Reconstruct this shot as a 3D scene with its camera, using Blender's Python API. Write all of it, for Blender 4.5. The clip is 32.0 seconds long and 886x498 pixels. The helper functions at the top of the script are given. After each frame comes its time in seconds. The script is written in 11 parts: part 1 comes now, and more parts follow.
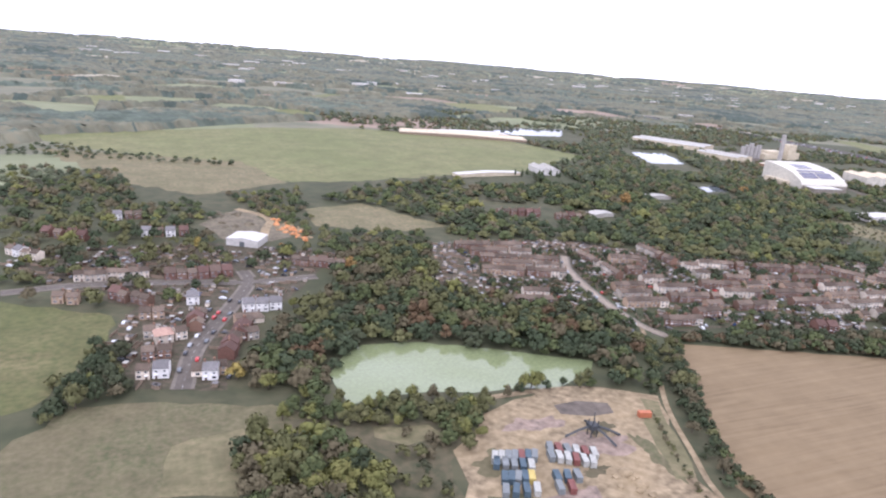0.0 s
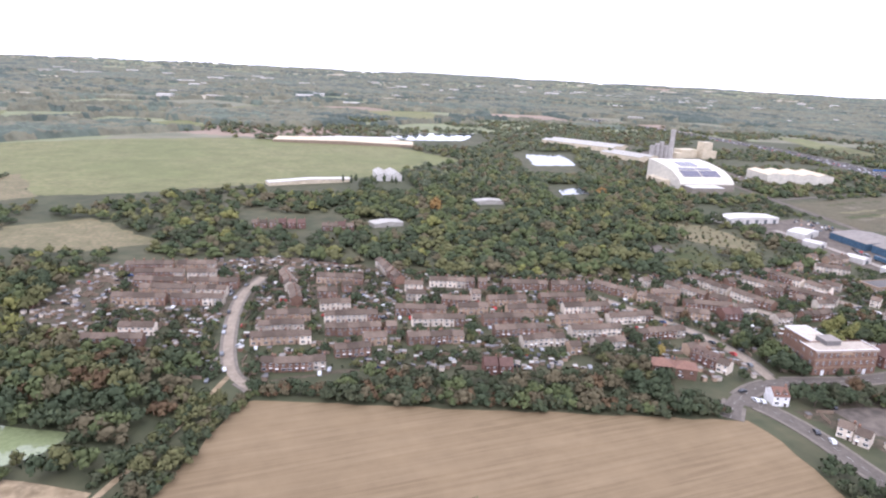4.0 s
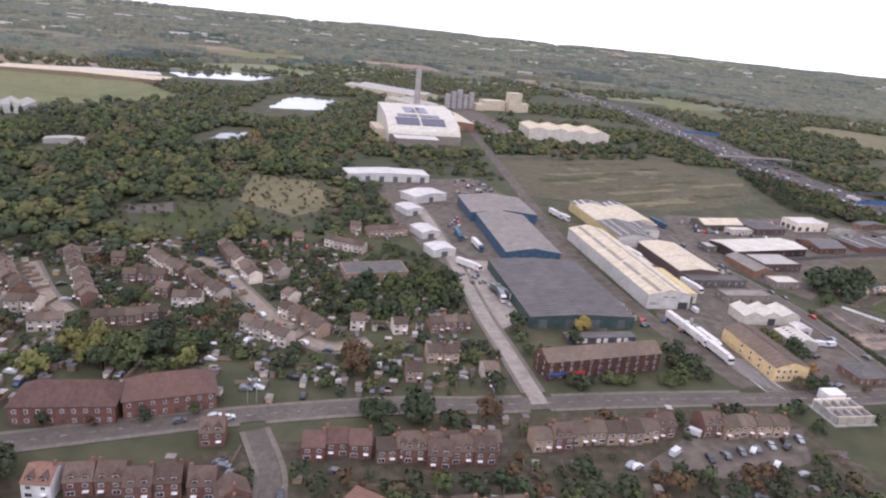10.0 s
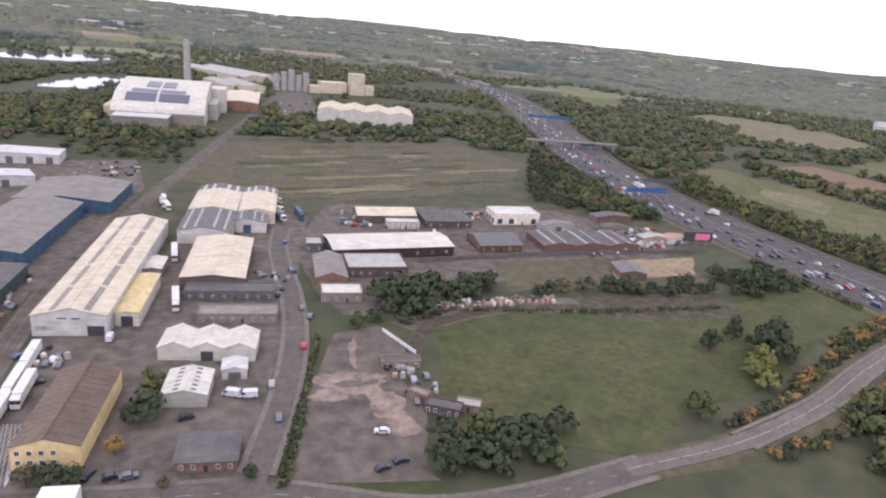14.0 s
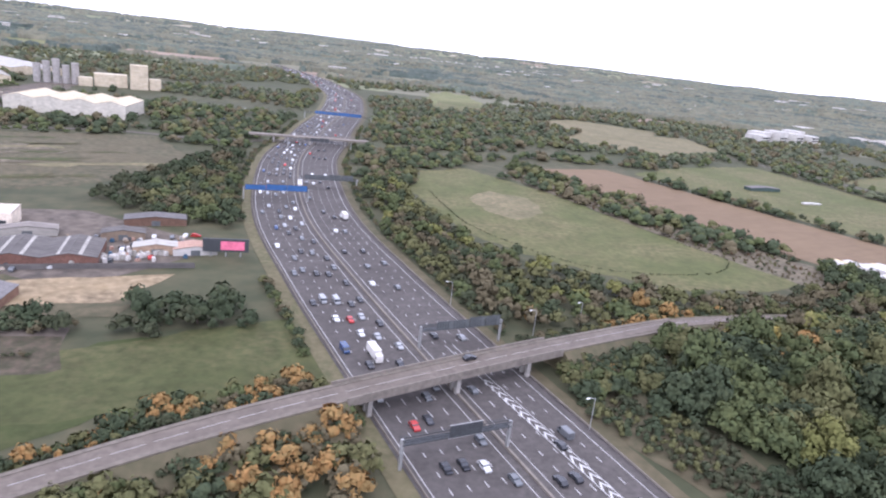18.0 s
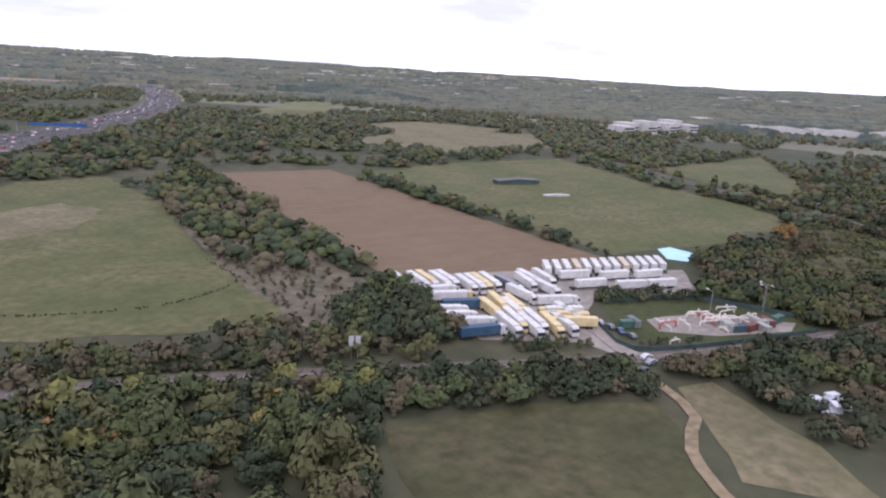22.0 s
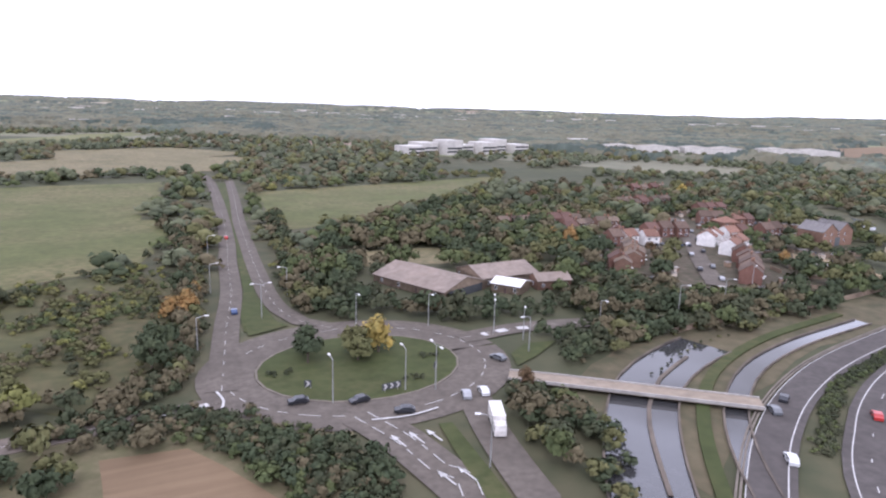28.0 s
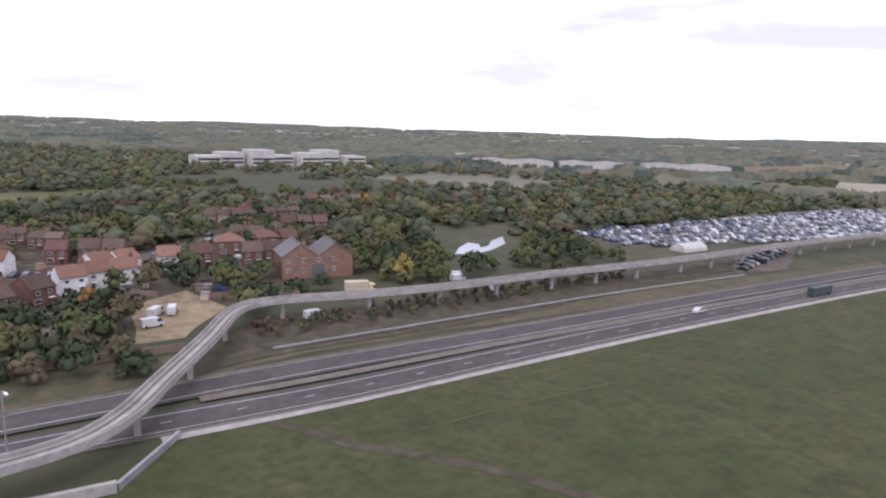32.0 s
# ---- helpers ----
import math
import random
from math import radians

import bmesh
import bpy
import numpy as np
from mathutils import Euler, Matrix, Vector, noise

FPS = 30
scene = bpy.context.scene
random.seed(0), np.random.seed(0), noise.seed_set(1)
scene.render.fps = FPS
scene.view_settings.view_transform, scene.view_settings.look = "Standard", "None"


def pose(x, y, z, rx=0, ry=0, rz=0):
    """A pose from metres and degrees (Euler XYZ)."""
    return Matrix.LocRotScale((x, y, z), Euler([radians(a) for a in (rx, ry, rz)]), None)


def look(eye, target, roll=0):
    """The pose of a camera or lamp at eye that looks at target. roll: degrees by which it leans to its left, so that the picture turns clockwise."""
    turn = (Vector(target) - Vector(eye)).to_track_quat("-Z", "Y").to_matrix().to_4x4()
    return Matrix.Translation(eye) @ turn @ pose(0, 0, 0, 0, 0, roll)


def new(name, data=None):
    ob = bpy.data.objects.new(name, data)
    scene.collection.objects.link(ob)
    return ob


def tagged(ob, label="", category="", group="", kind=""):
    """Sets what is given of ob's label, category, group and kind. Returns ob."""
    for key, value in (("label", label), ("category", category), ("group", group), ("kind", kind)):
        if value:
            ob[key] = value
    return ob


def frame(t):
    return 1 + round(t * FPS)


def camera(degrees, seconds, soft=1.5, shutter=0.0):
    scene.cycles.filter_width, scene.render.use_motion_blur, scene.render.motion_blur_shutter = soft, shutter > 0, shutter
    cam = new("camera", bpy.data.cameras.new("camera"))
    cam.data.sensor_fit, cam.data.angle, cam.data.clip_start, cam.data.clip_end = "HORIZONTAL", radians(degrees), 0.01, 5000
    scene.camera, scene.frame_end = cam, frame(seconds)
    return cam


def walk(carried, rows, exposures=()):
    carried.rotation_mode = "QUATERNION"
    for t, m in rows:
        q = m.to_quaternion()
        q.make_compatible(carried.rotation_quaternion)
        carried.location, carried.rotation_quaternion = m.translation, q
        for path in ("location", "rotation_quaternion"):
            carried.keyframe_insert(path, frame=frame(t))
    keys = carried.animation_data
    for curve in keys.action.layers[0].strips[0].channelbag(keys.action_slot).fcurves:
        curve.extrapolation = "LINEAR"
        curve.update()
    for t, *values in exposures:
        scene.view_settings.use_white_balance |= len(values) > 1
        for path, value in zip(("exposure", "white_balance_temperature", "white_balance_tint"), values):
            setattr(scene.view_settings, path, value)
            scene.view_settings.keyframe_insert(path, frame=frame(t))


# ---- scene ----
cam = camera(68.0, 32.0, soft=2.2)
PATH = [
    (0, (0.00, 0.00, 86.97), (37.78, 88.15, 58.65), 4.68),
    (0.5, (17.67, 0.88, 86.16), (54.83, 89.31, 57.88), 4.76),
    (1, (35.36, 1.72, 85.34), (72.24, 90.58, 58.07), 3.90),
    (1.5, (53.09, 2.51, 84.51), (89.94, 91.83, 58.76), 3.24),
    (2, (70.84, 3.26, 83.68), (107.49, 92.94, 58.85), 2.51),
    (2.5, (88.63, 3.98, 82.85), (125.21, 93.84, 58.63), 2.39),
    (3, (106.44, 4.65, 82.01), (143.19, 94.35, 57.42), 2.53),
    (3.5, (124.28, 5.29, 81.16), (160.96, 94.72, 55.54), 2.74),
    (5.5, (195.94, 7.47, 77.73), (233.76, 95.81, 50.07), 3.49),
    (6, (213.92, 7.92, 76.87), (252.07, 96.00, 48.82), 3.06),
    (6.5, (231.94, 8.34, 75.99), (270.56, 95.93, 47.08), 3.25),
    (7, (249.98, 8.73, 75.12), (288.79, 95.90, 45.23), 3.47),
    (7.5, (268.04, 9.08, 74.24), (306.88, 95.79, 43.06), 3.91),
    (8, (286.14, 9.40, 73.35), (325.17, 95.50, 40.75), 4.61),
    (8.5, (304.26, 9.69, 72.46), (343.55, 95.24, 38.74), 5.20),
    (9, (322.41, 9.94, 71.57), (361.79, 95.42, 37.77), 5.60),
    (9.5, (340.59, 10.17, 70.67), (379.94, 96.03, 37.81), 5.80),
    (10, (358.79, 10.37, 69.77), (398.67, 96.35, 37.88), 5.75),
    (10.5, (377.02, 10.54, 68.87), (417.99, 96.11, 37.26), 5.64),
    (11, (395.28, 10.68, 67.96), (436.97, 95.63, 35.63), 5.80),
    (11.5, (413.56, 10.79, 67.05), (455.92, 95.03, 33.76), 6.21),
    (12, (431.87, 10.87, 66.14), (474.71, 94.46, 31.81), 6.64),
    (12.5, (450.20, 10.93, 65.22), (492.75, 94.35, 30.12), 7.06),
    (13, (468.57, 10.97, 64.30), (510.24, 94.96, 29.53), 6.86),
    (13.5, (486.95, 10.97, 63.38), (527.81, 95.85, 29.81), 6.15),
    (14, (505.37, 10.96, 62.45), (546.39, 96.38, 30.52), 5.87),
    (14.5, (523.80, 10.92, 61.52), (565.33, 96.29, 30.11), 6.66),
    (16.5, (597.81, 10.54, 57.77), (642.84, 95.38, 29.95), 6.18),
    (17, (616.37, 10.39, 56.83), (661.38, 94.94, 28.11), 6.48),
    (17.5, (634.96, 10.23, 55.88), (679.87, 94.68, 26.72), 6.86),
    (18, (653.57, 10.04, 54.93), (698.24, 94.65, 25.84), 6.66),
    (18.5, (672.21, 9.84, 53.98), (716.82, 94.64, 25.38), 6.00),
    (19, (690.87, 9.62, 53.03), (735.53, 94.46, 24.62), 5.71),
    (19.5, (709.55, 9.38, 52.07), (753.75, 94.52, 23.82), 4.97),
    (20, (728.26, 9.12, 51.12), (772.56, 94.16, 22.72), 4.75),
    (20.5, (746.99, 8.86, 50.16), (792.29, 93.41, 21.91), 4.53),
    (21, (765.75, 8.57, 49.20), (811.99, 92.89, 21.77), 3.80),
    (21.5, (784.53, 8.27, 48.24), (830.93, 92.78, 21.67), 3.56),
    (22, (803.33, 7.96, 47.27), (849.97, 92.41, 20.95), 3.39),
    (22.5, (822.15, 7.64, 46.31), (868.32, 91.88, 18.52), 3.78),
    (23, (841.00, 7.30, 45.34), (887.18, 91.49, 17.39), 4.10),
    (23.5, (859.87, 6.96, 44.37), (906.24, 90.85, 15.86), 4.62),
    (24, (878.77, 6.60, 43.40), (925.61, 90.21, 14.84), 4.71),
    (24.5, (897.68, 6.23, 42.43), (944.38, 90.31, 15.02), 4.06),
    (26.5, (973.56, 4.68, 38.53), (1016.23, 91.78, 14.19), 1.38),
    (27, (992.59, 4.27, 37.56), (1035.67, 91.48, 14.34), 1.28),
    (27.5, (1011.64, 3.86, 36.58), (1055.31, 91.24, 15.21), 1.67),
    (28, (1030.70, 3.44, 35.60), (1074.87, 90.69, 14.69), 1.66),
    (28.5, (1049.79, 3.02, 34.63), (1094.00, 90.44, 14.52), 1.64),
    (29, (1068.90, 2.59, 33.65), (1112.78, 90.33, 14.22), 1.53),
    (29.5, (1088.04, 2.17, 32.67), (1131.74, 89.97, 13.17), 1.70),
    (30, (1107.19, 1.73, 31.69), (1150.34, 89.58, 11.17), 1.89),
    (30.5, (1126.36, 1.30, 30.71), (1168.91, 89.41, 10.07), 2.28),
    (31, (1145.55, 0.87, 29.73), (1187.64, 89.39, 9.91), 1.58),
    (31.5, (1164.77, 0.43, 28.75), (1207.28, 89.13, 10.72), 2.26),
    (32, (1184.00, 0.00, 27.77), (1227.39, 88.37, 10.22), 1.87),
]
walk(cam, [(t, look(eye, target, roll)) for t, eye, target, roll in PATH],
     exposures=[(0, 1.10, 5470, 25), (3, 1.20, 5470, 25), (6, 1.26, 5510, 25), (7, 0.49, 5670, 27), (8, 0.44, 5770, 28), (9, 0.69, 5720, 27), (10, 0.59, 5650, 26), (11, 0.54, 5630, 26), (12, 0.54, 5630, 26), (13, 0.59, 5650, 26), (14.5, 0.69, 5610, 26), (16.5, 1.03, 5410, 26), (19, 1.18, 5370, 26), (21, 1.03, 5350, 27), (22, 0.44, 5470, 27), (23, -0.20, 5820, 29), (24, 0.79, 5570, 28), (24.5, 0.74, 5530, 28), (26.5, 0.99, 5450, 26), (28, 0.94, 5510, 26), (29, 0.60, 5660, 26), (30, 0.35, 5720, 26), (32, 0.45, 5640, 26)])

# ---- light ----
world = bpy.data.worlds.new("overcast_sky")
scene.world = world
world.use_nodes = True
wn, wl = world.node_tree.nodes, world.node_tree.links
wn.clear()
w_out = wn.new("ShaderNodeOutputWorld")
w_bg = wn.new("ShaderNodeBackground")
w_sky = wn.new("ShaderNodeTexSky")
w_sky.sky_type = "NISHITA"
w_sky.sun_disc = False
w_sky.sun_elevation, w_sky.sun_rotation = radians(38), radians(215)
w_coord = wn.new("ShaderNodeTexCoord")
w_map = wn.new("ShaderNodeMapping")
w_map.inputs["Scale"].default_value = (1.0, 1.0, 5.0)
w_noise = wn.new("ShaderNodeTexNoise")
w_noise.inputs["Scale"].default_value = 2.6
w_noise.inputs["Detail"].default_value = 6.0
w_ramp = wn.new("ShaderNodeValToRGB")
w_ramp.color_ramp.elements[0].position, w_ramp.color_ramp.elements[0].color = 0.34, (0.70, 0.67, 0.62, 1)
w_ramp.color_ramp.elements[1].position, w_ramp.color_ramp.elements[1].color = 0.57, (1.28, 1.26, 1.235, 1)
w_mix = wn.new("ShaderNodeMix")
w_mix.data_type = "RGBA"
w_mix.inputs[0].default_value = 0.90
w_gain = wn.new("ShaderNodeVectorMath")
w_gain.operation = "SCALE"
w_gain.inputs[3].default_value = 0.10
wl.new(w_coord.outputs["Generated"], w_map.inputs[0])
wl.new(w_map.outputs[0], w_noise.inputs["Vector"])
wl.new(w_noise.outputs[0], w_ramp.inputs[0])
wl.new(w_sky.outputs[0], w_gain.inputs[0])
wl.new(w_gain.outputs[0], w_mix.inputs[6])
wl.new(w_ramp.outputs[0], w_mix.inputs[7])
wl.new(w_mix.outputs[2], w_bg.inputs[0])
wl.new(w_bg.outputs[0], w_out.inputs[0])
w_bg.inputs[1].default_value = 1.0

sun_data = bpy.data.lights.new("sun", "SUN")
sun_data.energy, sun_data.angle, sun_data.color = 0.75, radians(18), (1.0, 0.95, 0.88)
sun = new("sun", sun_data)
sun.matrix_world = look((0, 0, 300), (120, 200, 0))

# ---- scale: one true metre is K here ----
K = 0.57
R = random.Random(7)


# ---- materials ----
def surface(name, colours, fine=2.0, coarse=0.08, rough=0.85, bump=0.0, metal=0.0, per_object=0.0, spec=0.14, per_island=True, streak=None, mottle=0.16):
    """A surface of three colours, mixed by a coarse and a fine noise, mottled in between, with some relief."""
    m = bpy.data.materials.new(name)
    m.use_nodes = True
    n, l = m.node_tree.nodes, m.node_tree.links
    b = n["Principled BSDF"]
    b.inputs["Roughness"].default_value, b.inputs["Metallic"].default_value = rough, metal
    b.inputs["Specular IOR Level"].default_value = spec
    co = n.new("ShaderNodeTexCoord")
    geo = n.new("ShaderNodeNewGeometry")
    big, small = n.new("ShaderNodeTexNoise"), n.new("ShaderNodeTexNoise")
    big.inputs["Scale"].default_value, big.inputs["Detail"].default_value = coarse, 4.0
    small.inputs["Scale"].default_value, small.inputs["Detail"].default_value = fine, 3.0
    l.new(geo.outputs["Position"], big.inputs["Vector"])
    if streak:
        grain = n.new("ShaderNodeMapping")
        grain.inputs["Rotation"].default_value = (0, 0, radians(streak[0]))
        grain.inputs["Scale"].default_value = (streak[1], 1.0, 1.0)
        l.new(geo.outputs["Position"], grain.inputs[0])
        l.new(grain.outputs[0], small.inputs["Vector"])
    else:
        l.new(geo.outputs["Position"], small.inputs["Vector"])
    mixes = []
    for source, low, high in ((big, 0.38, 0.62), (small, 0.35, 0.70)):
        r = n.new("ShaderNodeMapRange")
        r.inputs[1].default_value, r.inputs[2].default_value = low, high
        l.new(source.outputs[0], r.inputs[0])
        mix = n.new("ShaderNodeMix")
        mix.data_type = "RGBA"
        l.new(r.outputs[0], mix.inputs[0])
        mixes.append(mix)
    a, c, e = [(*col, 1.0) for col in colours]
    mixes[0].inputs[6].default_value, mixes[0].inputs[7].default_value = a, c
    l.new(mixes[0].outputs[2], mixes[1].inputs[6])
    mixes[1].inputs[7].default_value = e
    last = mixes[1].outputs[2]
    if mottle:
        mid = n.new("ShaderNodeTexNoise")
        mid.inputs["Scale"].default_value, mid.inputs["Detail"].default_value, mid.inputs["Roughness"].default_value = math.sqrt(fine * coarse), 7.0, 0.62
        l.new(geo.outputs["Position"], mid.inputs["Vector"])
        span = n.new("ShaderNodeMapRange")
        span.inputs[1].default_value, span.inputs[2].default_value = 0.3, 0.7
        span.inputs[3].default_value, span.inputs[4].default_value = 1 - mottle, 1 + mottle
        l.new(mid.outputs[0], span.inputs[0])
        tone = n.new("ShaderNodeHueSaturation")
        l.new(span.outputs[0], tone.inputs["Value"])
        l.new(last, tone.inputs["Color"])
        last = tone.outputs[0]
    if per_object:
        info = n.new("ShaderNodeObjectInfo")
        both = n.new("ShaderNodeMath")
        both.operation = "WRAP"
        both.inputs[1].default_value, both.inputs[2].default_value = 1.0, 0.0
        total = n.new("ShaderNodeMath")
        l.new(info.outputs["Random"], total.inputs[0])
        if per_island:
            l.new(geo.outputs["Random Per Island"], total.inputs[1])
        else:
            total.inputs[1].default_value = 0.0
        l.new(total.outputs[0], both.inputs[0])
        r = n.new("ShaderNodeMapRange")
        r.inputs[3].default_value, r.inputs[4].default_value = 1 - per_object, 1 + per_object
        l.new(both.outputs[0], r.inputs[0])
        hsv = n.new("ShaderNodeHueSaturation")
        l.new(r.outputs[0], hsv.inputs["Value"])
        l.new(last, hsv.inputs["Color"])
        last = hsv.outputs[0]
    l.new(last, b.inputs["Base Color"])
    if bump:
        bp = n.new("ShaderNodeBump")
        bp.inputs["Strength"].default_value, bp.inputs["Distance"].default_value = bump, 0.15
        l.new(small.outputs[0], bp.inputs["Height"])
        l.new(bp.outputs[0], b.inputs["Normal"])
    return m


def plain(name, col, rough=0.6, metal=0.0, fine=3.0, vary=0.18, **more):
    lo, hi = [tuple(max(0.0, v * f) for v in col) for f in (1 - vary, 1 + vary * 0.6)]
    return surface(name, (col, lo, hi), fine=fine, coarse=0.3, rough=rough, metal=metal, **more)


GROUND = surface("rough_grassland", ((0.060, 0.063, 0.033), (0.086, 0.078, 0.045), (0.046, 0.051, 0.027)), fine=0.15, coarse=0.008, bump=0.3)
GRASS = surface("meadow_grass", ((0.088, 0.094, 0.034), (0.140, 0.118, 0.058), (0.070, 0.078, 0.029)), fine=0.5, coarse=0.03, bump=0.3)
LAWN = surface("mown_grass", ((0.049, 0.059, 0.020), (0.070, 0.070, 0.029), (0.040, 0.050, 0.017)), fine=0.6, coarse=0.05, bump=0.2)
PASTURE = surface("pale_pasture", ((0.128, 0.134, 0.056), (0.162, 0.152, 0.072), (0.112, 0.118, 0.048)), fine=0.25, coarse=0.012, bump=0.2)
PITCH = surface("worn_pitch_grass", ((0.062, 0.068, 0.025), (0.084, 0.079, 0.035), (0.049, 0.056, 0.021)), fine=0.6, coarse=0.06, bump=0.2, mottle=0.24)
MEADOW = surface("dull_meadow", ((0.066, 0.065, 0.028), (0.092, 0.078, 0.039), (0.052, 0.054, 0.023)), fine=0.5, coarse=0.05, bump=0.3, mottle=0.25)
FURZE = surface("pale_brown_scrub", ((0.118, 0.098, 0.064), (0.082, 0.072, 0.046), (0.150, 0.126, 0.088)), fine=0.6, coarse=0.10, bump=0.5, mottle=0.3)
AIRFIELD = surface("airfield_grass", ((0.053, 0.061, 0.022), (0.070, 0.068, 0.029), (0.043, 0.050, 0.020)), fine=0.9, coarse=0.07, bump=0.2, mottle=0.24)
STUBBLE = surface("stubble_field", ((0.166, 0.120, 0.066), (0.142, 0.102, 0.056), (0.190, 0.140, 0.080)), fine=0.9, coarse=0.04, bump=0.2, streak=(4, 0.04), mottle=0.08)
SOIL = surface("ploughed_soil", ((0.150, 0.104, 0.062), (0.132, 0.092, 0.055), (0.168, 0.119, 0.071)), fine=0.9, coarse=0.03, bump=0.3, streak=(28, 0.06), mottle=0.08)
DRY = surface("dry_grass", ((0.190, 0.155, 0.088), (0.140, 0.122, 0.066), (0.105, 0.098, 0.050)), fine=0.5, coarse=0.05, bump=0.4)
SCRUB = surface("brown_scrub", ((0.102, 0.090, 0.048), (0.078, 0.080, 0.038), (0.130, 0.110, 0.064)), fine=0.7, coarse=0.05, bump=0.5)
HEATH = surface("dark_heath", ((0.080, 0.070, 0.040), (0.056, 0.057, 0.031), (0.108, 0.090, 0.054)), fine=0.4, coarse=0.03, bump=0.4)
DIRT = surface("bare_dirt", ((0.215, 0.162, 0.092), (0.128, 0.098, 0.060), (0.285, 0.222, 0.136)), fine=0.5, coarse=0.07, bump=0.3)
YARD = surface("worn_concrete_yard", ((0.250, 0.215, 0.175), (0.200, 0.175, 0.150), (0.290, 0.255, 0.215)), fine=0.6, coarse=0.08)
WORN = surface("stained_yard_surface", ((0.100, 0.083, 0.066), (0.068, 0.058, 0.049), (0.142, 0.118, 0.094)), fine=0.35, coarse=0.07, rough=0.9)
TARMAC = surface("grey_tarmac", ((0.106, 0.091, 0.075), (0.127, 0.109, 0.090), (0.089, 0.077, 0.064)), fine=1.2, coarse=0.10, rough=0.9)
BRIDGE_TAR = surface("dusty_bridge_asphalt", ((0.132, 0.110, 0.090), (0.150, 0.126, 0.104), (0.112, 0.094, 0.078)), fine=1.2, coarse=0.10, rough=0.9)
MWAY = surface("motorway_asphalt", ((0.080, 0.071, 0.065), (0.094, 0.084, 0.077), (0.068, 0.061, 0.056)), fine=1.0, coarse=0.05, rough=0.9)
CONC_ROAD = surface("pale_concrete_road", ((0.225, 0.184, 0.138), (0.190, 0.156, 0.118), (0.258, 0.214, 0.162)), fine=1.0, coarse=0.12)
PAVING = surface("pavement_slabs", ((0.140, 0.120, 0.096), (0.119, 0.103, 0.084), (0.162, 0.140, 0.114)), fine=1.5, coarse=0.2)
CONCRETE = surface("weathered_concrete", ((0.300, 0.280, 0.255), (0.250, 0.232, 0.212), (0.350, 0.330, 0.300)), fine=1.2, coarse=0.25)
PINK_DUST = surface("pinkish_dusty_ground", ((0.205, 0.152, 0.118), (0.130, 0.102, 0.082), (0.250, 0.190, 0.148)), fine=0.7, coarse=0.16, mottle=0.3)
DULL_CONCRETE = surface("stained_brown_concrete", ((0.172, 0.150, 0.126), (0.142, 0.124, 0.104), (0.200, 0.176, 0.148)), fine=1.2, coarse=0.25)
PAINT = plain("white_road_paint", (0.43, 0.42, 0.40))
GARDEN = surface("back_gardens", ((0.066, 0.053, 0.036), (0.104, 0.081, 0.058), (0.045, 0.046, 0.025)), fine=0.6, coarse=0.28, bump=0.4)
# field colours lightened and greyed to stand in for haze over distance
HAZED_FIELDS = [
    surface("hazed_grass_field", ((0.162, 0.173, 0.095), (0.194, 0.197, 0.118), (0.140, 0.151, 0.083)), fine=0.03, coarse=0.006),
    surface("hazed_stubble_field", ((0.275, 0.243, 0.174), (0.232, 0.205, 0.146), (0.313, 0.281, 0.207)), fine=0.03, coarse=0.006),
    surface("hazed_rough_field", ((0.146, 0.143, 0.095), (0.178, 0.164, 0.112), (0.121, 0.123, 0.081)), fine=0.03, coarse=0.006),
    surface("hazed_ploughed_field", ((0.216, 0.162, 0.118), (0.184, 0.138, 0.101), (0.248, 0.192, 0.143)), fine=0.03, coarse=0.006),
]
# haze painted in: cooler, paler leaf tones than on the near trees
HAZED_CANOPY = [
    surface("hazed_green_canopy", ((0.095, 0.112, 0.084), (0.120, 0.134, 0.098), (0.071, 0.085, 0.067)), fine=0.10, coarse=0.012, rough=0.95, spec=0.08, mottle=0.3),
    surface("hazed_autumn_canopy", ((0.120, 0.120, 0.084), (0.098, 0.102, 0.074), (0.142, 0.132, 0.089)), fine=0.10, coarse=0.012, rough=0.95, spec=0.08, mottle=0.3),
    surface("hazed_dark_canopy", ((0.068, 0.083, 0.067), (0.085, 0.100, 0.079), (0.055, 0.068, 0.056)), fine=0.10, coarse=0.012, rough=0.95, spec=0.08, mottle=0.3),
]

BRICK = surface("brown_brick", ((0.182, 0.110, 0.076), (0.208, 0.130, 0.092), (0.150, 0.092, 0.066)), fine=3.0, coarse=0.3, per_object=0.25)
RED_BRICK = surface("red_brick", ((0.148, 0.078, 0.058), (0.126, 0.068, 0.051), (0.174, 0.096, 0.072)), fine=3.0, coarse=0.3, per_object=0.1)
BUFF_BRICK = surface("buff_brick", ((0.310, 0.220, 0.148), (0.270, 0.192, 0.130), (0.350, 0.258, 0.180)), fine=3.0, coarse=0.3, per_object=0.2)
RENDER = surface("cream_render", ((0.500, 0.432, 0.345), (0.425, 0.366, 0.292), (0.575, 0.505, 0.415)), fine=1.5, coarse=0.3, per_object=0.36)
WHITE_WALL = surface("white_painted_wall", ((0.64, 0.62, 0.585), (0.56, 0.54, 0.51), (0.70, 0.68, 0.65)), fine=1.5, coarse=0.3)
YELLOW_WALL = surface("yellow_render", ((0.62, 0.46, 0.22), (0.55, 0.40, 0.19), (0.67, 0.51, 0.27)), fine=1.5, coarse=0.3)
TILES = surface("brown_roof_tiles", ((0.112, 0.084, 0.062), (0.140, 0.106, 0.078), (0.088, 0.067, 0.051)), fine=4.0, coarse=0.12, per_object=0.38, bump=0.3)
